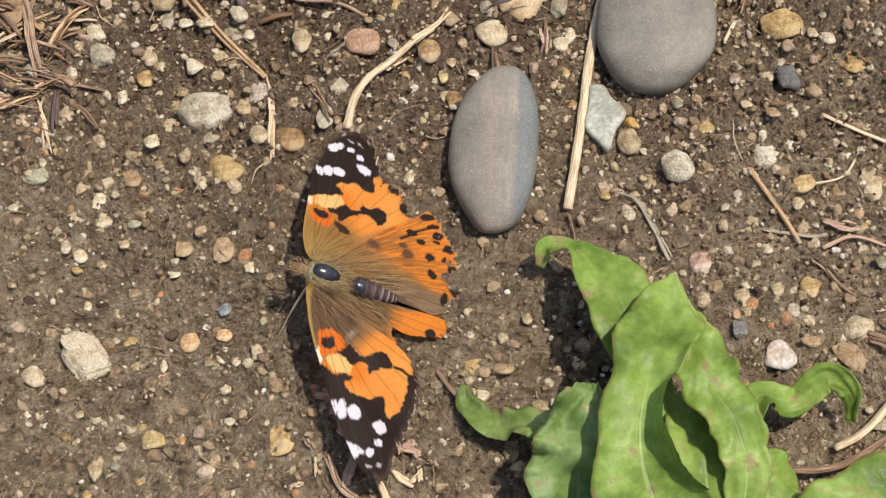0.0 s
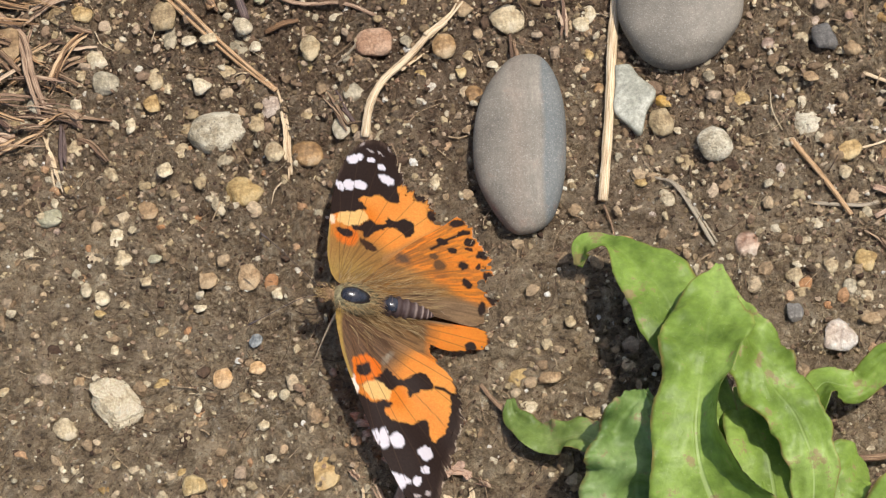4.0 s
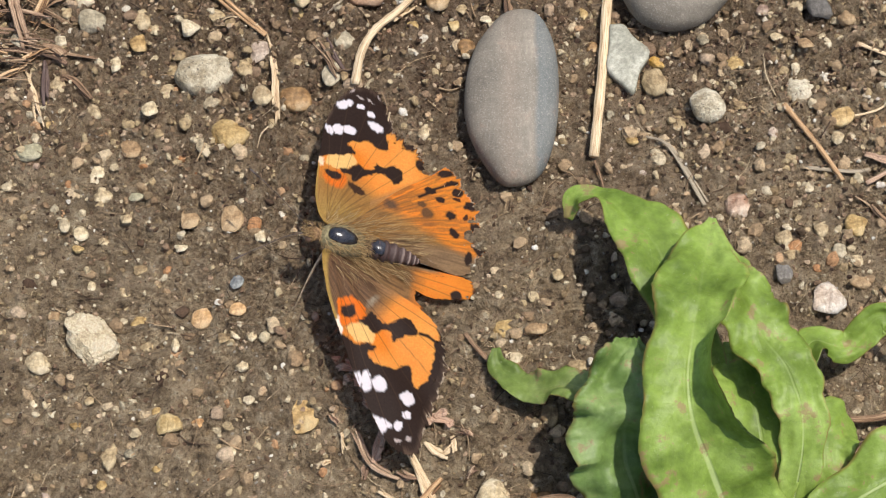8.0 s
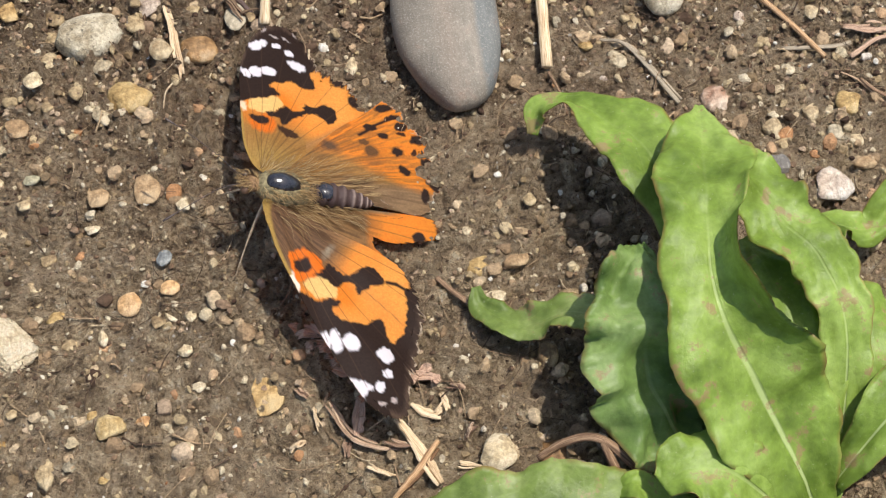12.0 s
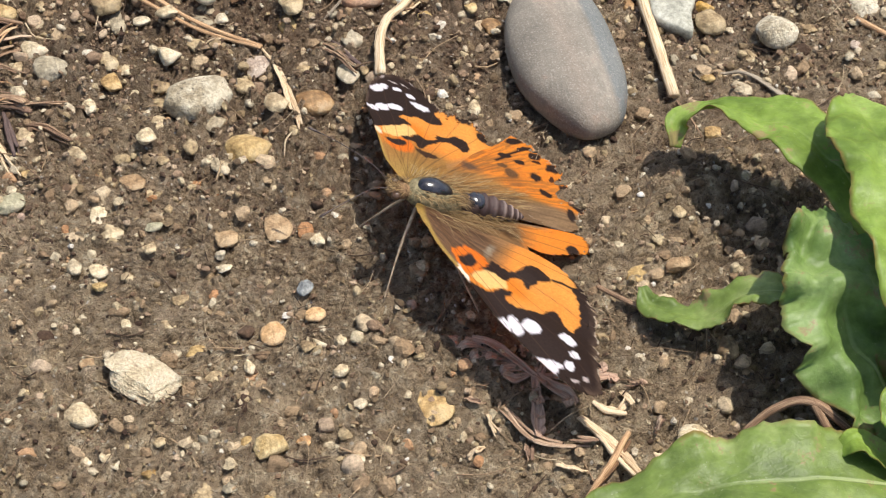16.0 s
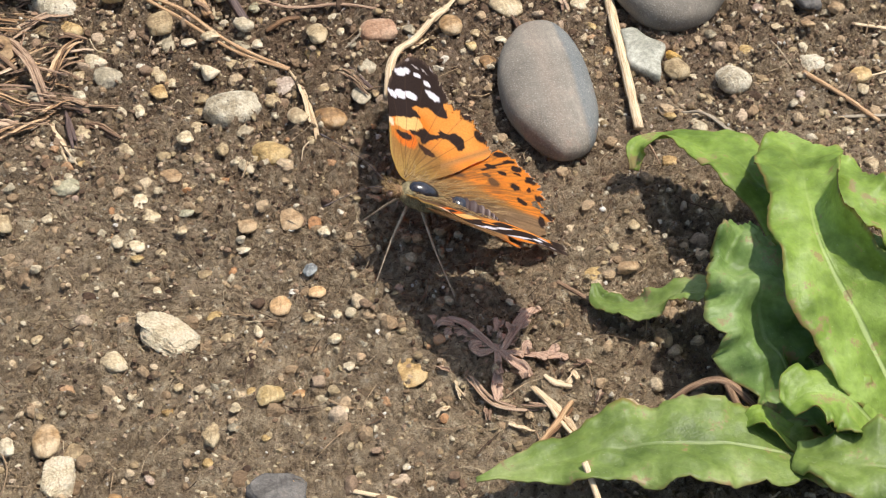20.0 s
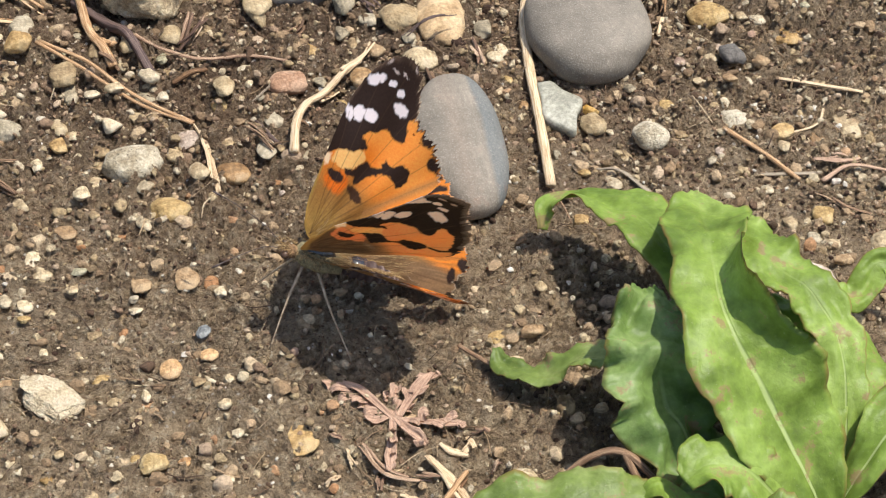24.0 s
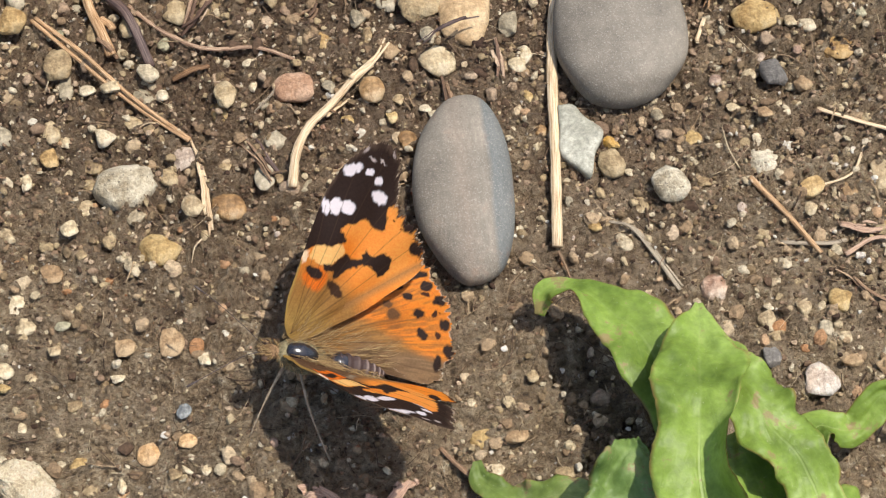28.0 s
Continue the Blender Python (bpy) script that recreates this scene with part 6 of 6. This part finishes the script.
def paint_left_fore(a, b, edge, root):
    p = forewing_ground(a, b, root)
    p.lay((1.02 - root) / 0.25, lin(126, 94, 66))
    p.lay(np.clip((0.86 - b) / 0.12, 0, 1) * np.clip((a - 0.25) / 0.2, 0, 1) * 0.7, lin(168, 126, 82))
    p.fibres(0.95, root, lin(74, 54, 40), 0.6, 48)
    p.area([(-0.36, 0.78), (-0.22, 0.72), (-0.06, 0.78), (0.06, 0.90), (0.0, 1.04), (-0.2, 1.08), (-0.38, 1.06)], RED_ORANGE)
    p.spot(-0.22, 0.91, 0.115, 0.085, 0, INK)
    p.area([(-0.56, 1.16), (-0.35, 1.22), (-0.22, 1.34), (-0.02, 1.38), (0.03, 1.43), (-0.10, 1.50), (-0.07, 1.61), (0.16, 1.72), (0.40, 1.70), (0.48, 1.76), (0.44, 1.95), (0.50, 2.02), (0.60, 1.96), (0.73, 1.88), (0.85, 1.69), (0.95, 1.48), (1.2, 1.5), (1.2, 2.0), (0.4, 3.0), (-0.3, 3.0), (-0.6, 2.0)], INK)
    p.area([(-0.32, 1.12), (-0.13, 1.07), (0.03, 1.12), (0.08, 1.26), (-0.03, 1.36), (-0.22, 1.30)], CREAM)
    p.spot(-0.42, 1.08, 0.045, 0.13, 8, lin(244, 236, 220), 0.4)
    p.area([(-0.15, 1.04), (0.02, 1.02), (0.12, 0.95), (0.20, 1.05), (0.31, 1.15), (0.48, 1.14), (0.62, 1.12), (0.74, 1.25), (0.67, 1.37), (0.51, 1.33), (0.36, 1.39), (0.33, 1.27), (0.22, 1.22), (0.08, 1.24), (-0.03, 1.12)], INK)
    p.line(0.76, 1.34, 0.88, 1.38, 0.022, INK, 1.0)
    p.line(0.88, 1.38, 0.98, 1.48, 0.022, INK, 1.0)
    p.spot(0.20, 0.83, 0.11, 0.045, -25, lin(160, 146, 122), 0.7, 0.6)
    p.lay((0.06 - edge) / 0.04 * (a > 0.4) * (b > 1.3), INK)
    for x, y, rx, ry, turn in ((-0.37, 1.79, 0.065, 0.13, 20), (-0.24, 1.82, 0.075, 0.14, 20), (-0.08, 1.90, 0.10, 0.105, 15), (0.27, 2.13, 0.115, 0.10, 0), (0.18, 2.35, 0.062, 0.058, 0), (0.01, 2.44, 0.062, 0.055, 0)):
        p.spot(x, y, rx, ry, turn, CHALK, 0.22)
    p.area([(-0.36, 2.26), (-0.24, 2.27), (-0.08, 2.44), (-0.16, 2.46), (-0.30, 2.52)], CHALK)
    for x, y in ((-0.04, 2.61), (0.12, 2.62)):
        p.spot(x, y, 0.055, 0.025, 0, lin(196, 182, 176), 0.5)
    for x, y in ((-0.34, 1.8), (-0.15, 2.4), (0.20, 2.6), (0.50, 2.2), (0.78, 1.95), (1.0, 1.65), (1.05, 1.3)):
        p.line(-0.25, 0.25, x, y, 0.007, DUSK, 0.4)
    p.lay(0.5 * np.clip((0.12 - edge) / 0.08, 0, 1) * (b > 1.7) * (a > 0.0) * value_noise(a * 12, b * 12, 56), lin(128, 104, 86))
    p.lay((0.03 - edge) / 0.02 * (a > 0.35) * (b > 1.5) * (value_noise(a * 9, b * 9, 44) > 0.45), PALE_EDGE)
    p.lay((0.14 - edge) / 0.08 * (a < -0.2) * (b < 1.0), GOLD_EDGE)
    return p


def hindwing_ground(a, b, root):
    p = Painter(a, b, ORANGE)
    p.lay(0.5 * value_noise(a * 2.5, b * 2.5, 42), lin(240, 150, 54))
    return p


def paint_right_hind(a, b, edge, root):
    p = hindwing_ground(a, b, root)
    fur = 0.80 - 0.12 * a - 0.30 * np.clip(a - 0.9, 0, 1) - b + 0.10 * (value_noise(a * 3, b * 3, 49) - 0.5)
    p.lay(fur / 0.16, lin(176, 130, 72))
    p.fibres(1.7, root, lin(112, 82, 50), 0.5, 47, 60)
    p.lay((0.36 - b + 0.06 * value_noise(a * 6, b * 6, 50)) / 0.10 * np.clip((a - 0.5) / 0.3, 0, 1) * 0.8, GREY_SCALE)
    p.fibres(2.2, root, lin(104, 80, 58), 0.4, 55, 90)
    p.spot(0.64, 0.77, 0.14, 0.08, -30, lin(108, 80, 58), 0.7, 0.8)
    for x, y, rx, ry in ((1.06, 0.89, 0.065, 0.045), (1.15, 0.78, 0.10, 0.075)):
        p.spot(x, y, rx, ry, 10, lin(112, 78, 48), 0.4)
    p.line(1.03, 1.02, 1.24, 1.19, 0.022, INK, 1.0)
    p.spot(1.20, 1.18, 0.085, 0.06, 20, INK)
    p.line(1.25, 1.22, 1.57, 1.42, 0.020, INK, 1.0)
    for x, y, rx, ry, turn in ((1.40, 1.52, 0.13, 0.055, 10), (1.50, 1.38, 0.10, 0.04, 25), (1.58, 1.24, 0.095, 0.06, 10), (1.33, 1.05, 0.075, 0.05, 0), (1.53, 0.88, 0.085, 0.07, 0), (1.60, 0.61, 0.085, 0.078, 0), (1.79, 1.08, 0.095, 0.065, 10), (1.90, 0.80, 0.085, 0.08, 0), (1.98, 0.46, 0.095, 0.085, 20), (1.82, 0.27, 0.055, 0.11, 10)):
        p.spot(x, y, rx, ry, turn, INK)
    for x, y, rx, ry in ((1.57, 1.14, 0.07, 0.025), (1.75, 0.91, 0.035, 0.05), (1.82, 0.63, 0.035, 0.06)):
        p.spot(x, y, rx, ry, 0, lin(70, 40, 24))
    p.lay((0.02 - edge) / 0.02 * (a > 1.2) * (value_noise(a * 9, b * 9, 45) > 0.4), PALE_EDGE)
    for x, y in ((1.4, 1.5), (1.66, 1.3), (1.9, 0.95), (2.0, 0.55), (1.85, 0.15), (1.4, 0.05)):
        p.line(-0.1, 0.2, x, y, 0.007, DUSK, 0.3)
    return p


def paint_left_hind(a, b, edge, root):
    p = hindwing_ground(a, b, root)
    p.lay((1.30 - a + 0.25 * (value_noise(a * 7, b * 7, 49) - 0.5)) / 0.3 * np.clip((0.62 - b) / 0.1, 0, 1), lin(150, 112, 70))
    p.lay(np.clip((0.85 - a) / 0.2, 0, 1), lin(142, 108, 70))
    p.fibres(1.35, root, lin(84, 62, 42), 0.6, 48, 55)
    p.lay((0.04 - (b - 0.08)) / 0.05 * np.clip((1.5 - a) / 0.2, 0, 1), GREY_SCALE)
    p.spot(1.70, 0.32, 0.085, 0.07, 0, INK)
    p.spot(2.0, 0.20, 0.06, 0.10, 0, lin(70, 50, 40), 0.5)
    for x, y in ((2.0, 0.22), (1.75, 0.36), (1.28, 0.6), (1.3, 0.12)):
        p.line(-0.1, 0.16, x, y, 0.007, DUSK, 0.35)
    p.lay((0.03 - edge) / 0.03 * (a > 0.9) * (value_noise(a * 8, b * 8, 45) > 0.4), lin(120, 84, 54))
    return p


def build_wing(name, outline, root, paint, mirror, parent, label, lift, span_by=1.0):
    """A wing with an upper and a lower skin, its root at the hinge; the scales' colours lie on the points."""
    rim = smooth_line(list(outline) + [outline[0]], 17)[:-1]
    rng = np.random.RandomState(len(outline) + mirror)
    n, m = len(rim), 124
    worn = np.repeat(rng.uniform(-1, 1, n // 3 + 1), 3)[:n]
    ragged = 1 + 0.010 * rng.uniform(-1, 1, n) + np.where(rim[:, 0] > 0.45, 0.020, 0.004) * worn
    root = np.array(root)
    t = np.linspace(0, 1, m) ** 0.8
    grid = root + (rim - root)[:, None, :] * (t[None, :, None] * np.where(t[None, :, None] > 0.95, ragged[:, None, None], 1))
    a, b = grid[..., 0].ravel(), grid[..., 1].ravel()
    span = np.linalg.norm(rim - root, axis=1)
    edge = ((1 - t)[None, :] * span[:, None]).ravel()
    away = np.hypot(a - root[0], b - root[1])
    p = paint(a, b, edge, away)
    top = p.colour
    under = Painter(a, b, lin(252, 202, 132))
    share = (0.72 if name == "forewing" else 0.8) * np.clip(top[:, :1] / ORANGE[0], 0, 1)
    under.colour = top * (1 - share) + under.colour * share
    if name == "forewing":
        under.lay(0.6 * np.clip((0.12 - edge) / 0.06, 0, 1) * (b > 1.6), lin(176, 150, 124))
    else:
        under.lay(0.85 * (value_noise(a * 6, b * 6, 51) > 0.52), lin(150, 116, 82))
        under.lay(0.8 * (value_noise(a * 9, b * 9, 52) > 0.62), lin(232, 220, 202))
        under.lay(0.8 * (value_noise(a * 11, b * 11, 54) > 0.74), lin(84, 62, 50))
    angle = np.arctan2(b - root[1], a - root[0])
    z = lift + 0.018 * np.sin(angle * 14) * np.clip(away, 0, 1.2) - 0.03 * away ** 2 * 0.35 + 0.05 * (value_noise(a * 1.6, b * 1.6, 53 + mirror) - 0.5) * away
    y = (-b if mirror else b) * span_by
    a = root[0] + (a - root[0]) * (0.94 if mirror and span_by > 1 else 1.0)
    upper = np.stack([a, y, z], 1)
    verts = np.vstack([upper, upper - (0, 0, 0.010)])
    i = (np.arange(n)[:, None] * m + np.arange(m - 1)).ravel()
    j = ((np.arange(n)[:, None] + 1) % n * m + np.arange(m - 1)).ravel()
    quads = np.stack([i, i + 1, j + 1, j], 1)
    if not mirror:
        quads = quads[:, ::-1]
    count = n * m
    last = np.arange(n) * m + m - 1
    nxt = np.roll(last, -1)
    skirt = np.stack([last, nxt, nxt + count, last + count], 1)
    faces = np.vstack([quads, quads[:, ::-1] + count, skirt])
    ob = mesh_object(name, verts, faces.tolist(), WING, parent, label)
    layer = ob.data.color_attributes.new("paint", "FLOAT_COLOR", "POINT")
    rgba = np.ones((2 * count, 4), dtype=np.float32)
    rgba[:count, :3], rgba[count:, :3] = top, under.colour
    layer.data.foreach_set("color", rgba.ravel())
    return ob


FORE = [(-0.28, 0.22), (-0.38, 0.37), (-0.43, 0.64), (-0.44, 0.99), (-0.42, 1.41), (-0.36, 1.84), (-0.25, 2.22), (-0.12, 2.47), (0.05, 2.64), (0.23, 2.70), (0.40, 2.66), (0.54, 2.47), (0.62, 2.25), (0.64, 2.04),
        (0.77, 1.91), (0.98, 1.83), (1.10, 1.71), (1.21, 1.60), (1.26, 1.46), (1.20, 1.27), (0.91, 1.00), (0.62, 0.72), (0.23, 0.42), (-0.10, 0.18)]
HIND = [(-0.15, 0.10), (0.30, 0.55), (0.70, 1.00), (1.10, 1.36), (1.27, 1.50), (1.40, 1.62), (1.60, 1.49), (1.66, 1.32), (1.86, 1.16), (1.95, 0.93), (1.99, 0.66), (2.04, 0.45), (1.93, 0.25), (1.85, 0.06), (1.65, -0.02), (1.45, 0.03), (1.25, 0.10), (1.05, 0.14), (0.68, 0.12), (0.27, 0.06)]
TORN = [(-0.15, 0.12), (0.25, 0.06), (0.74, 0.08), (1.14, 0.11), (1.39, 0.13), (1.61, 0.06), (1.88, 0.05), (2.02, 0.28), (1.79, 0.35), (1.49, 0.42), (1.30, 0.43), (1.13, 0.40), (1.17, 0.52), (1.26, 0.60), (1.19, 0.68), (1.04, 0.60), (0.90, 0.56), (0.56, 0.46), (0.17, 0.34)]
LEFT_FORE = [(-0.26, 0.06), (-0.35, 0.12), (-0.42, 0.41), (-0.45, 0.88), (-0.43, 1.16), (-0.40, 1.48), (-0.36, 1.83), (-0.31, 2.14), (-0.25, 2.49), (-0.15, 2.69), (0.02, 2.80), (0.21, 2.80), (0.37, 2.59), (0.52, 2.39), (0.77, 2.14), (0.98, 1.88), (1.04, 1.67), (1.09, 1.42), (1.02, 1.20), (0.86, 1.02), (0.56, 0.76), (0.10, 0.42), (-0.08, 0.22)]

YAW, PITCH, BODY = radians(-10), radians(24), Vector((1.5, 0.18, 0.86))
tail = Vector((math.cos(PITCH) * math.cos(YAW), math.cos(PITCH) * math.sin(YAW), -math.sin(PITCH)))
flank = Vector((-math.sin(YAW), math.cos(YAW), 0))
back = tail.cross(flank)
butterfly = tagged(new("butterfly"), "worn orange, black and white butterfly with torn wings resting on soil", "butterfly")
BODY_POSE = Matrix.Translation(BODY * CM) @ Matrix((tail, flank, back)).transposed().to_4x4()
butterfly.matrix_world = BODY_POSE
right_fore = build_wing("forewing", FORE, (-0.15, 0.16), paint_right_fore, False, butterfly, "orange forewing with a black tip and white spots", 0.012, 1.035)
left_fore = build_wing("forewing", LEFT_FORE, (-0.15, 0.16), paint_left_fore, True, butterfly, "orange forewing with a black tip and white spots", 0.012, 1.08)
right_hind = build_wing("hindwing", HIND, (-0.05, 0.12), paint_right_hind, False, butterfly, "orange hindwing with rows of black dots", -0.02)
left_hind = build_wing("hindwing", TORN, (-0.05, 0.12), paint_left_hind, True, butterfly, "torn orange hindwing missing most of its margin", -0.02)


def body_part(name, profile, material, label="", fuzz=0.0, rings=0, parent=None):
    """A rounded body part: rows of (along, height, half width, half height)."""
    rows = smooth_line(profile, 14 if rings else 8)
    verts, faces, s = [], [], 20
    rng = np.random.RandomState(len(name))
    for k, (x, h, w, t) in enumerate(rows):
        band = 1 + 0.11 * math.sin(k / len(rows) * rings * 6.283) if rings else 1.0
        for j in range(s):
            q = 2 * math.pi * j / s
            f = band * (1 + fuzz * rng.uniform(-1, 1))
            verts.append((x, math.cos(q) * w * f, h + math.sin(q) * t * f))
    for k in range(len(rows) - 1):
        for j in range(s):
            faces.append((k * s + j, (k + 1) * s + j, (k + 1) * s + (j + 1) % s, k * s + (j + 1) % s))
    faces += [tuple(range(s)), tuple((len(rows) - 1) * s + j for j in range(s - 1, -1, -1))]
    ob = mesh_object(name, verts, faces, material, parent or butterfly, label)
    if rings:
        layer = ob.data.color_attributes.new("paint", "FLOAT_COLOR", "POINT")
        along = np.repeat(np.linspace(0, 1, len(rows)), s)
        pale = np.clip(np.sin(along * rings * 6.283) * 2 - 0.9, 0, 1) * np.clip((along - 0.42) * 5, 0, 1)
        rgba = np.ones((len(verts), 4), dtype=np.float32)
        rgba[:, :3] = np.array(lin(66, 50, 46)[:3]) * (1 - pale[:, None]) + np.array(lin(132, 114, 104)[:3]) * pale[:, None]
        layer.data.foreach_set("color", rgba.ravel())
    return ob


body_part("thorax", [(-0.34, 0.02, 0.05, 0.05), (-0.26, 0.03, 0.15, 0.12), (-0.08, 0.04, 0.215, 0.155), (0.12, 0.03, 0.205, 0.14), (0.30, 0.0, 0.14, 0.09)], BODY_FUR, "thorax with golden-green fur", 0.06)
body_part("thorax_back", [(-0.26, 0.10, 0.03, 0.03), (-0.20, 0.145, 0.09, 0.07), (-0.06, 0.160, 0.118, 0.085), (0.10, 0.135, 0.09, 0.07), (0.20, 0.10, 0.03, 0.03)], BODY_DARK, "glossy black upper thorax")
body_part("abdomen", [(0.26, 0.0, 0.08, 0.07), (0.42, 0.02, 0.13, 0.12), (0.62, 0.03, 0.14, 0.13), (0.85, 0.02, 0.11, 0.10), (1.02, 0.0, 0.07, 0.06), (1.12, -0.01, 0.02, 0.02)], RINGED, "dark brown abdomen with thin pale rings", 0.015, 9)
body_part("abdomen_front", [(0.36, 0.08, 0.04, 0.04), (0.45, 0.09, 0.11, 0.07), (0.56, 0.10, 0.10, 0.06), (0.62, 0.09, 0.03, 0.02)], BODY_DARK, "dark front of the abdomen", 0.03)
head = body_part("head", [(-0.55, -0.02, 0.03, 0.03), (-0.50, -0.01, 0.075, 0.07), (-0.42, 0.0, 0.10, 0.085), (-0.30, 0.02, 0.08, 0.07)], HEAD_FUR, "small furry brown head", 0.08)
for side in (-1, 1):
    v = BALLS[2][0] * 0.058 + np.array([-0.46, side * 0.095, 0.01])
    mesh_object("eye", v, BALLS[2][1], EYE, head, "round brown compound eye")
    line = smooth_line([(-0.52, side * 0.04, 0.05), (-0.80, side * 0.20, 0.14), (-1.15, side * 0.46, 0.10), (-1.42, side * 0.66, 0.02)], 8)
    thick = np.concatenate([np.full(len(line) - 5, 0.0045), [0.006, 0.010, 0.014, 0.014, 0.009]])
    v, f, uv = tube(line, thick, 6)
    mesh_object("antenna", v, f, BODY_GREY, head, "thin clubbed antenna", uvs=uv)


def hairs(parent, count, start, length, mirror, seed, height=0.0):
    """Fine hairs lying over a wing's root: start gives (along, outward), all swept tailwards and outwards."""
    rng = np.random.RandomState(seed)
    verts, faces, uvs = [], [], []
    for k in range(count):
        (a0, a1), (b0, b1) = start
        a, b = rng.uniform(a0, a1), rng.uniform(b0, b1)
        size = rng.uniform(*length)
        way = math.atan2(b - 0.02, a + 0.35) + rng.normal(0, 0.10)
        z = height + 0.02 + 0.03 * rng.rand()
        pts = [(a, b, z), (a + math.cos(way) * size * 0.5, b + math.sin(way) * size * 0.5, z + 0.03 * rng.rand()), (a + math.cos(way + 0.2) * size, b + math.sin(way + 0.2) * size, z - 0.01)]
        v, f, uv = tube(smooth_line(pts, 3), np.linspace(0.0030, 0.0010, 7), 4, 1.0, 0.0, k)
        at = len(verts)
        verts += [(p[0], -p[1] if mirror else p[1], p[2]) for p in v]
        uvs += [(s + k, t) for s, t in uv]
        faces += [tuple(i + at for i in face) for face in f]
    mesh_object("hair", verts, faces, HAIR, parent, "fine golden-brown hair", uvs=uvs)


hairs(right_hind, 150, ((0.0, 1.1), (0.08, 0.42)), (0.12, 0.30), False, 1)
hairs(left_hind, 130, ((0.0, 0.9), (0.10, 0.30)), (0.12, 0.28), True, 2)
hairs(right_fore, 45, ((-0.25, 0.15), (0.12, 0.40)), (0.12, 0.38), False, 3)
hairs(left_fore, 50, ((-0.25, 0.2), (0.12, 0.55)), (0.12, 0.40), True, 4)
for turned_side, seed in ((False, 5), (True, 6)):
    hairs(butterfly, 130, ((-0.32, 0.30), (0.08, 0.20)), (0.06, 0.16), turned_side, seed, 0.11)
    hairs(butterfly, 60, ((0.10, 0.34), (0.0, 0.12)), (0.06, 0.14), turned_side, seed + 10, 0.12)
    hairs(head, 60, ((-0.56, -0.32), (0.0, 0.10)), (0.05, 0.11), turned_side, seed + 20, 0.05)
TO_BODY = BODY_POSE.inverted()


def leg(hip, knee, foot):
    """A thin jointed leg; the foot stands on the soil."""
    pts = []
    for x, y, h in (knee, foot):
        z = h if h > 0 else float(ground_z(x, y)) + 0.015
        q = TO_BODY @ (Vector((x, y, z)) * CM) / CM
        pts.append(tuple(q))
    line = smooth_line([hip] + pts, 8)
    v, f, uv = tube(line, np.interp(np.linspace(0, 1, len(line)), (0, 0.5, 0.52, 1), (0.022, 0.016, 0.013, 0.008)), 7)
    mesh_object("leg", v, f, LEG_PALE, butterfly, "thin pale jointed leg", uvs=uv)


leg((-0.18, -0.10, -0.06), (1.02, -0.12, 0.48), (0.74, -0.42, 0))
leg((0.02, -0.12, -0.08), (1.52, -0.42, 0.55), (1.69, -0.94, 0))
leg((-0.18, 0.10, -0.06), (1.05, 0.50, 0.48), (0.80, 0.75, 0))
leg((0.02, 0.12, -0.08), (1.50, 0.72, 0.50), (1.62, 1.15, 0))


def turned(x, y, z):
    """A turn from a rotation vector in degrees."""
    v = Vector((x, y, z))
    return Matrix.Rotation(radians(v.length), 4, v.normalized()) if v.length > 1e-6 else Matrix.Identity(4)


def motions():
    """The wings: spread and still, then a beat at 20 s, then held half shut and fanned."""
    rest_right_fore = Matrix.Rotation(radians(-13), 4, "X")
    rest_right_hind = Matrix.Rotation(radians(-6), 4, "X")
    rest_left_fore = Matrix.Rotation(radians(-8), 4, "X") @ Matrix.Rotation(radians(23), 4, "Z")
    rest_left_hind = Matrix.Rotation(radians(5), 4, "X")
    right = [(0.0, 0, 0, 0, 0), (4.5, 0, 0, 0, 0), (12.5, 0, 0, 0, -1), (19.6, 0, 0, 0, 0), (19.8, 4, 3, 0, 1), (20.0, 15, 7, 0, 2), (20.2, 20, 8, 0, 4), (20.5, 12, 10, -1, 2), (21.5, 32, 12, -1, 10),
             (22.5, 54, 15, -1, 21), (23.0, 62, 12, -3, 30), (23.5, 63, 10, -3, 34), (24.0, 61, 12, -2, 35), (24.5, 62, 12, -2, 32), (25.0, 62, 11, -2, 28), (25.5, 61, 10, -2, 25), (26.0, 58, 10, -2, 22), (26.5, 55, 10, -2, 20),
             (27.0, 48, 10, -1, 14), (27.5, 52, 11, -2, 18), (28.0, 48, 11, -2, 15)]
    left = [(0.0, 0), (4.5, 0), (7.0, 1), (12.5, 2), (14.5, 1), (17.0, -2), (19.6, -4), (19.8, -12), (20.0, -32), (20.2, -40), (20.5, -30), (21.5, -38), (22.5, -50), (23.0, -56), (23.5, -58), (24.0, -58), (24.5, -57), (25.0, -56), (25.5, -54), (26.0, -52), (26.5, -50), (27.0, -49), (27.5, -52), (28.0, -50)]
    walk(right_fore, [(t, turned(x, y, z) @ rest_right_fore) for t, x, y, z, _ in right])
    walk(right_hind, [(t, turned(h, 0, 0) @ rest_right_hind) for t, _, _, _, h in right])
    sweep = lambda t: np.interp(t, (0.0, 19.6, 20.0, 20.5, 22.5, 26.0, 28.0), (0, 0, -10, -10, -14, -13, -9))
    walk(left_fore, [(t, turned(x, 0, 0) @ rest_left_fore @ turned(0, 0, float(sweep(t)))) for t, x in left])
    walk(left_hind, [(t, turned(x * 0.88, 0, 0) @ rest_left_hind) for t, x in left])


motions()
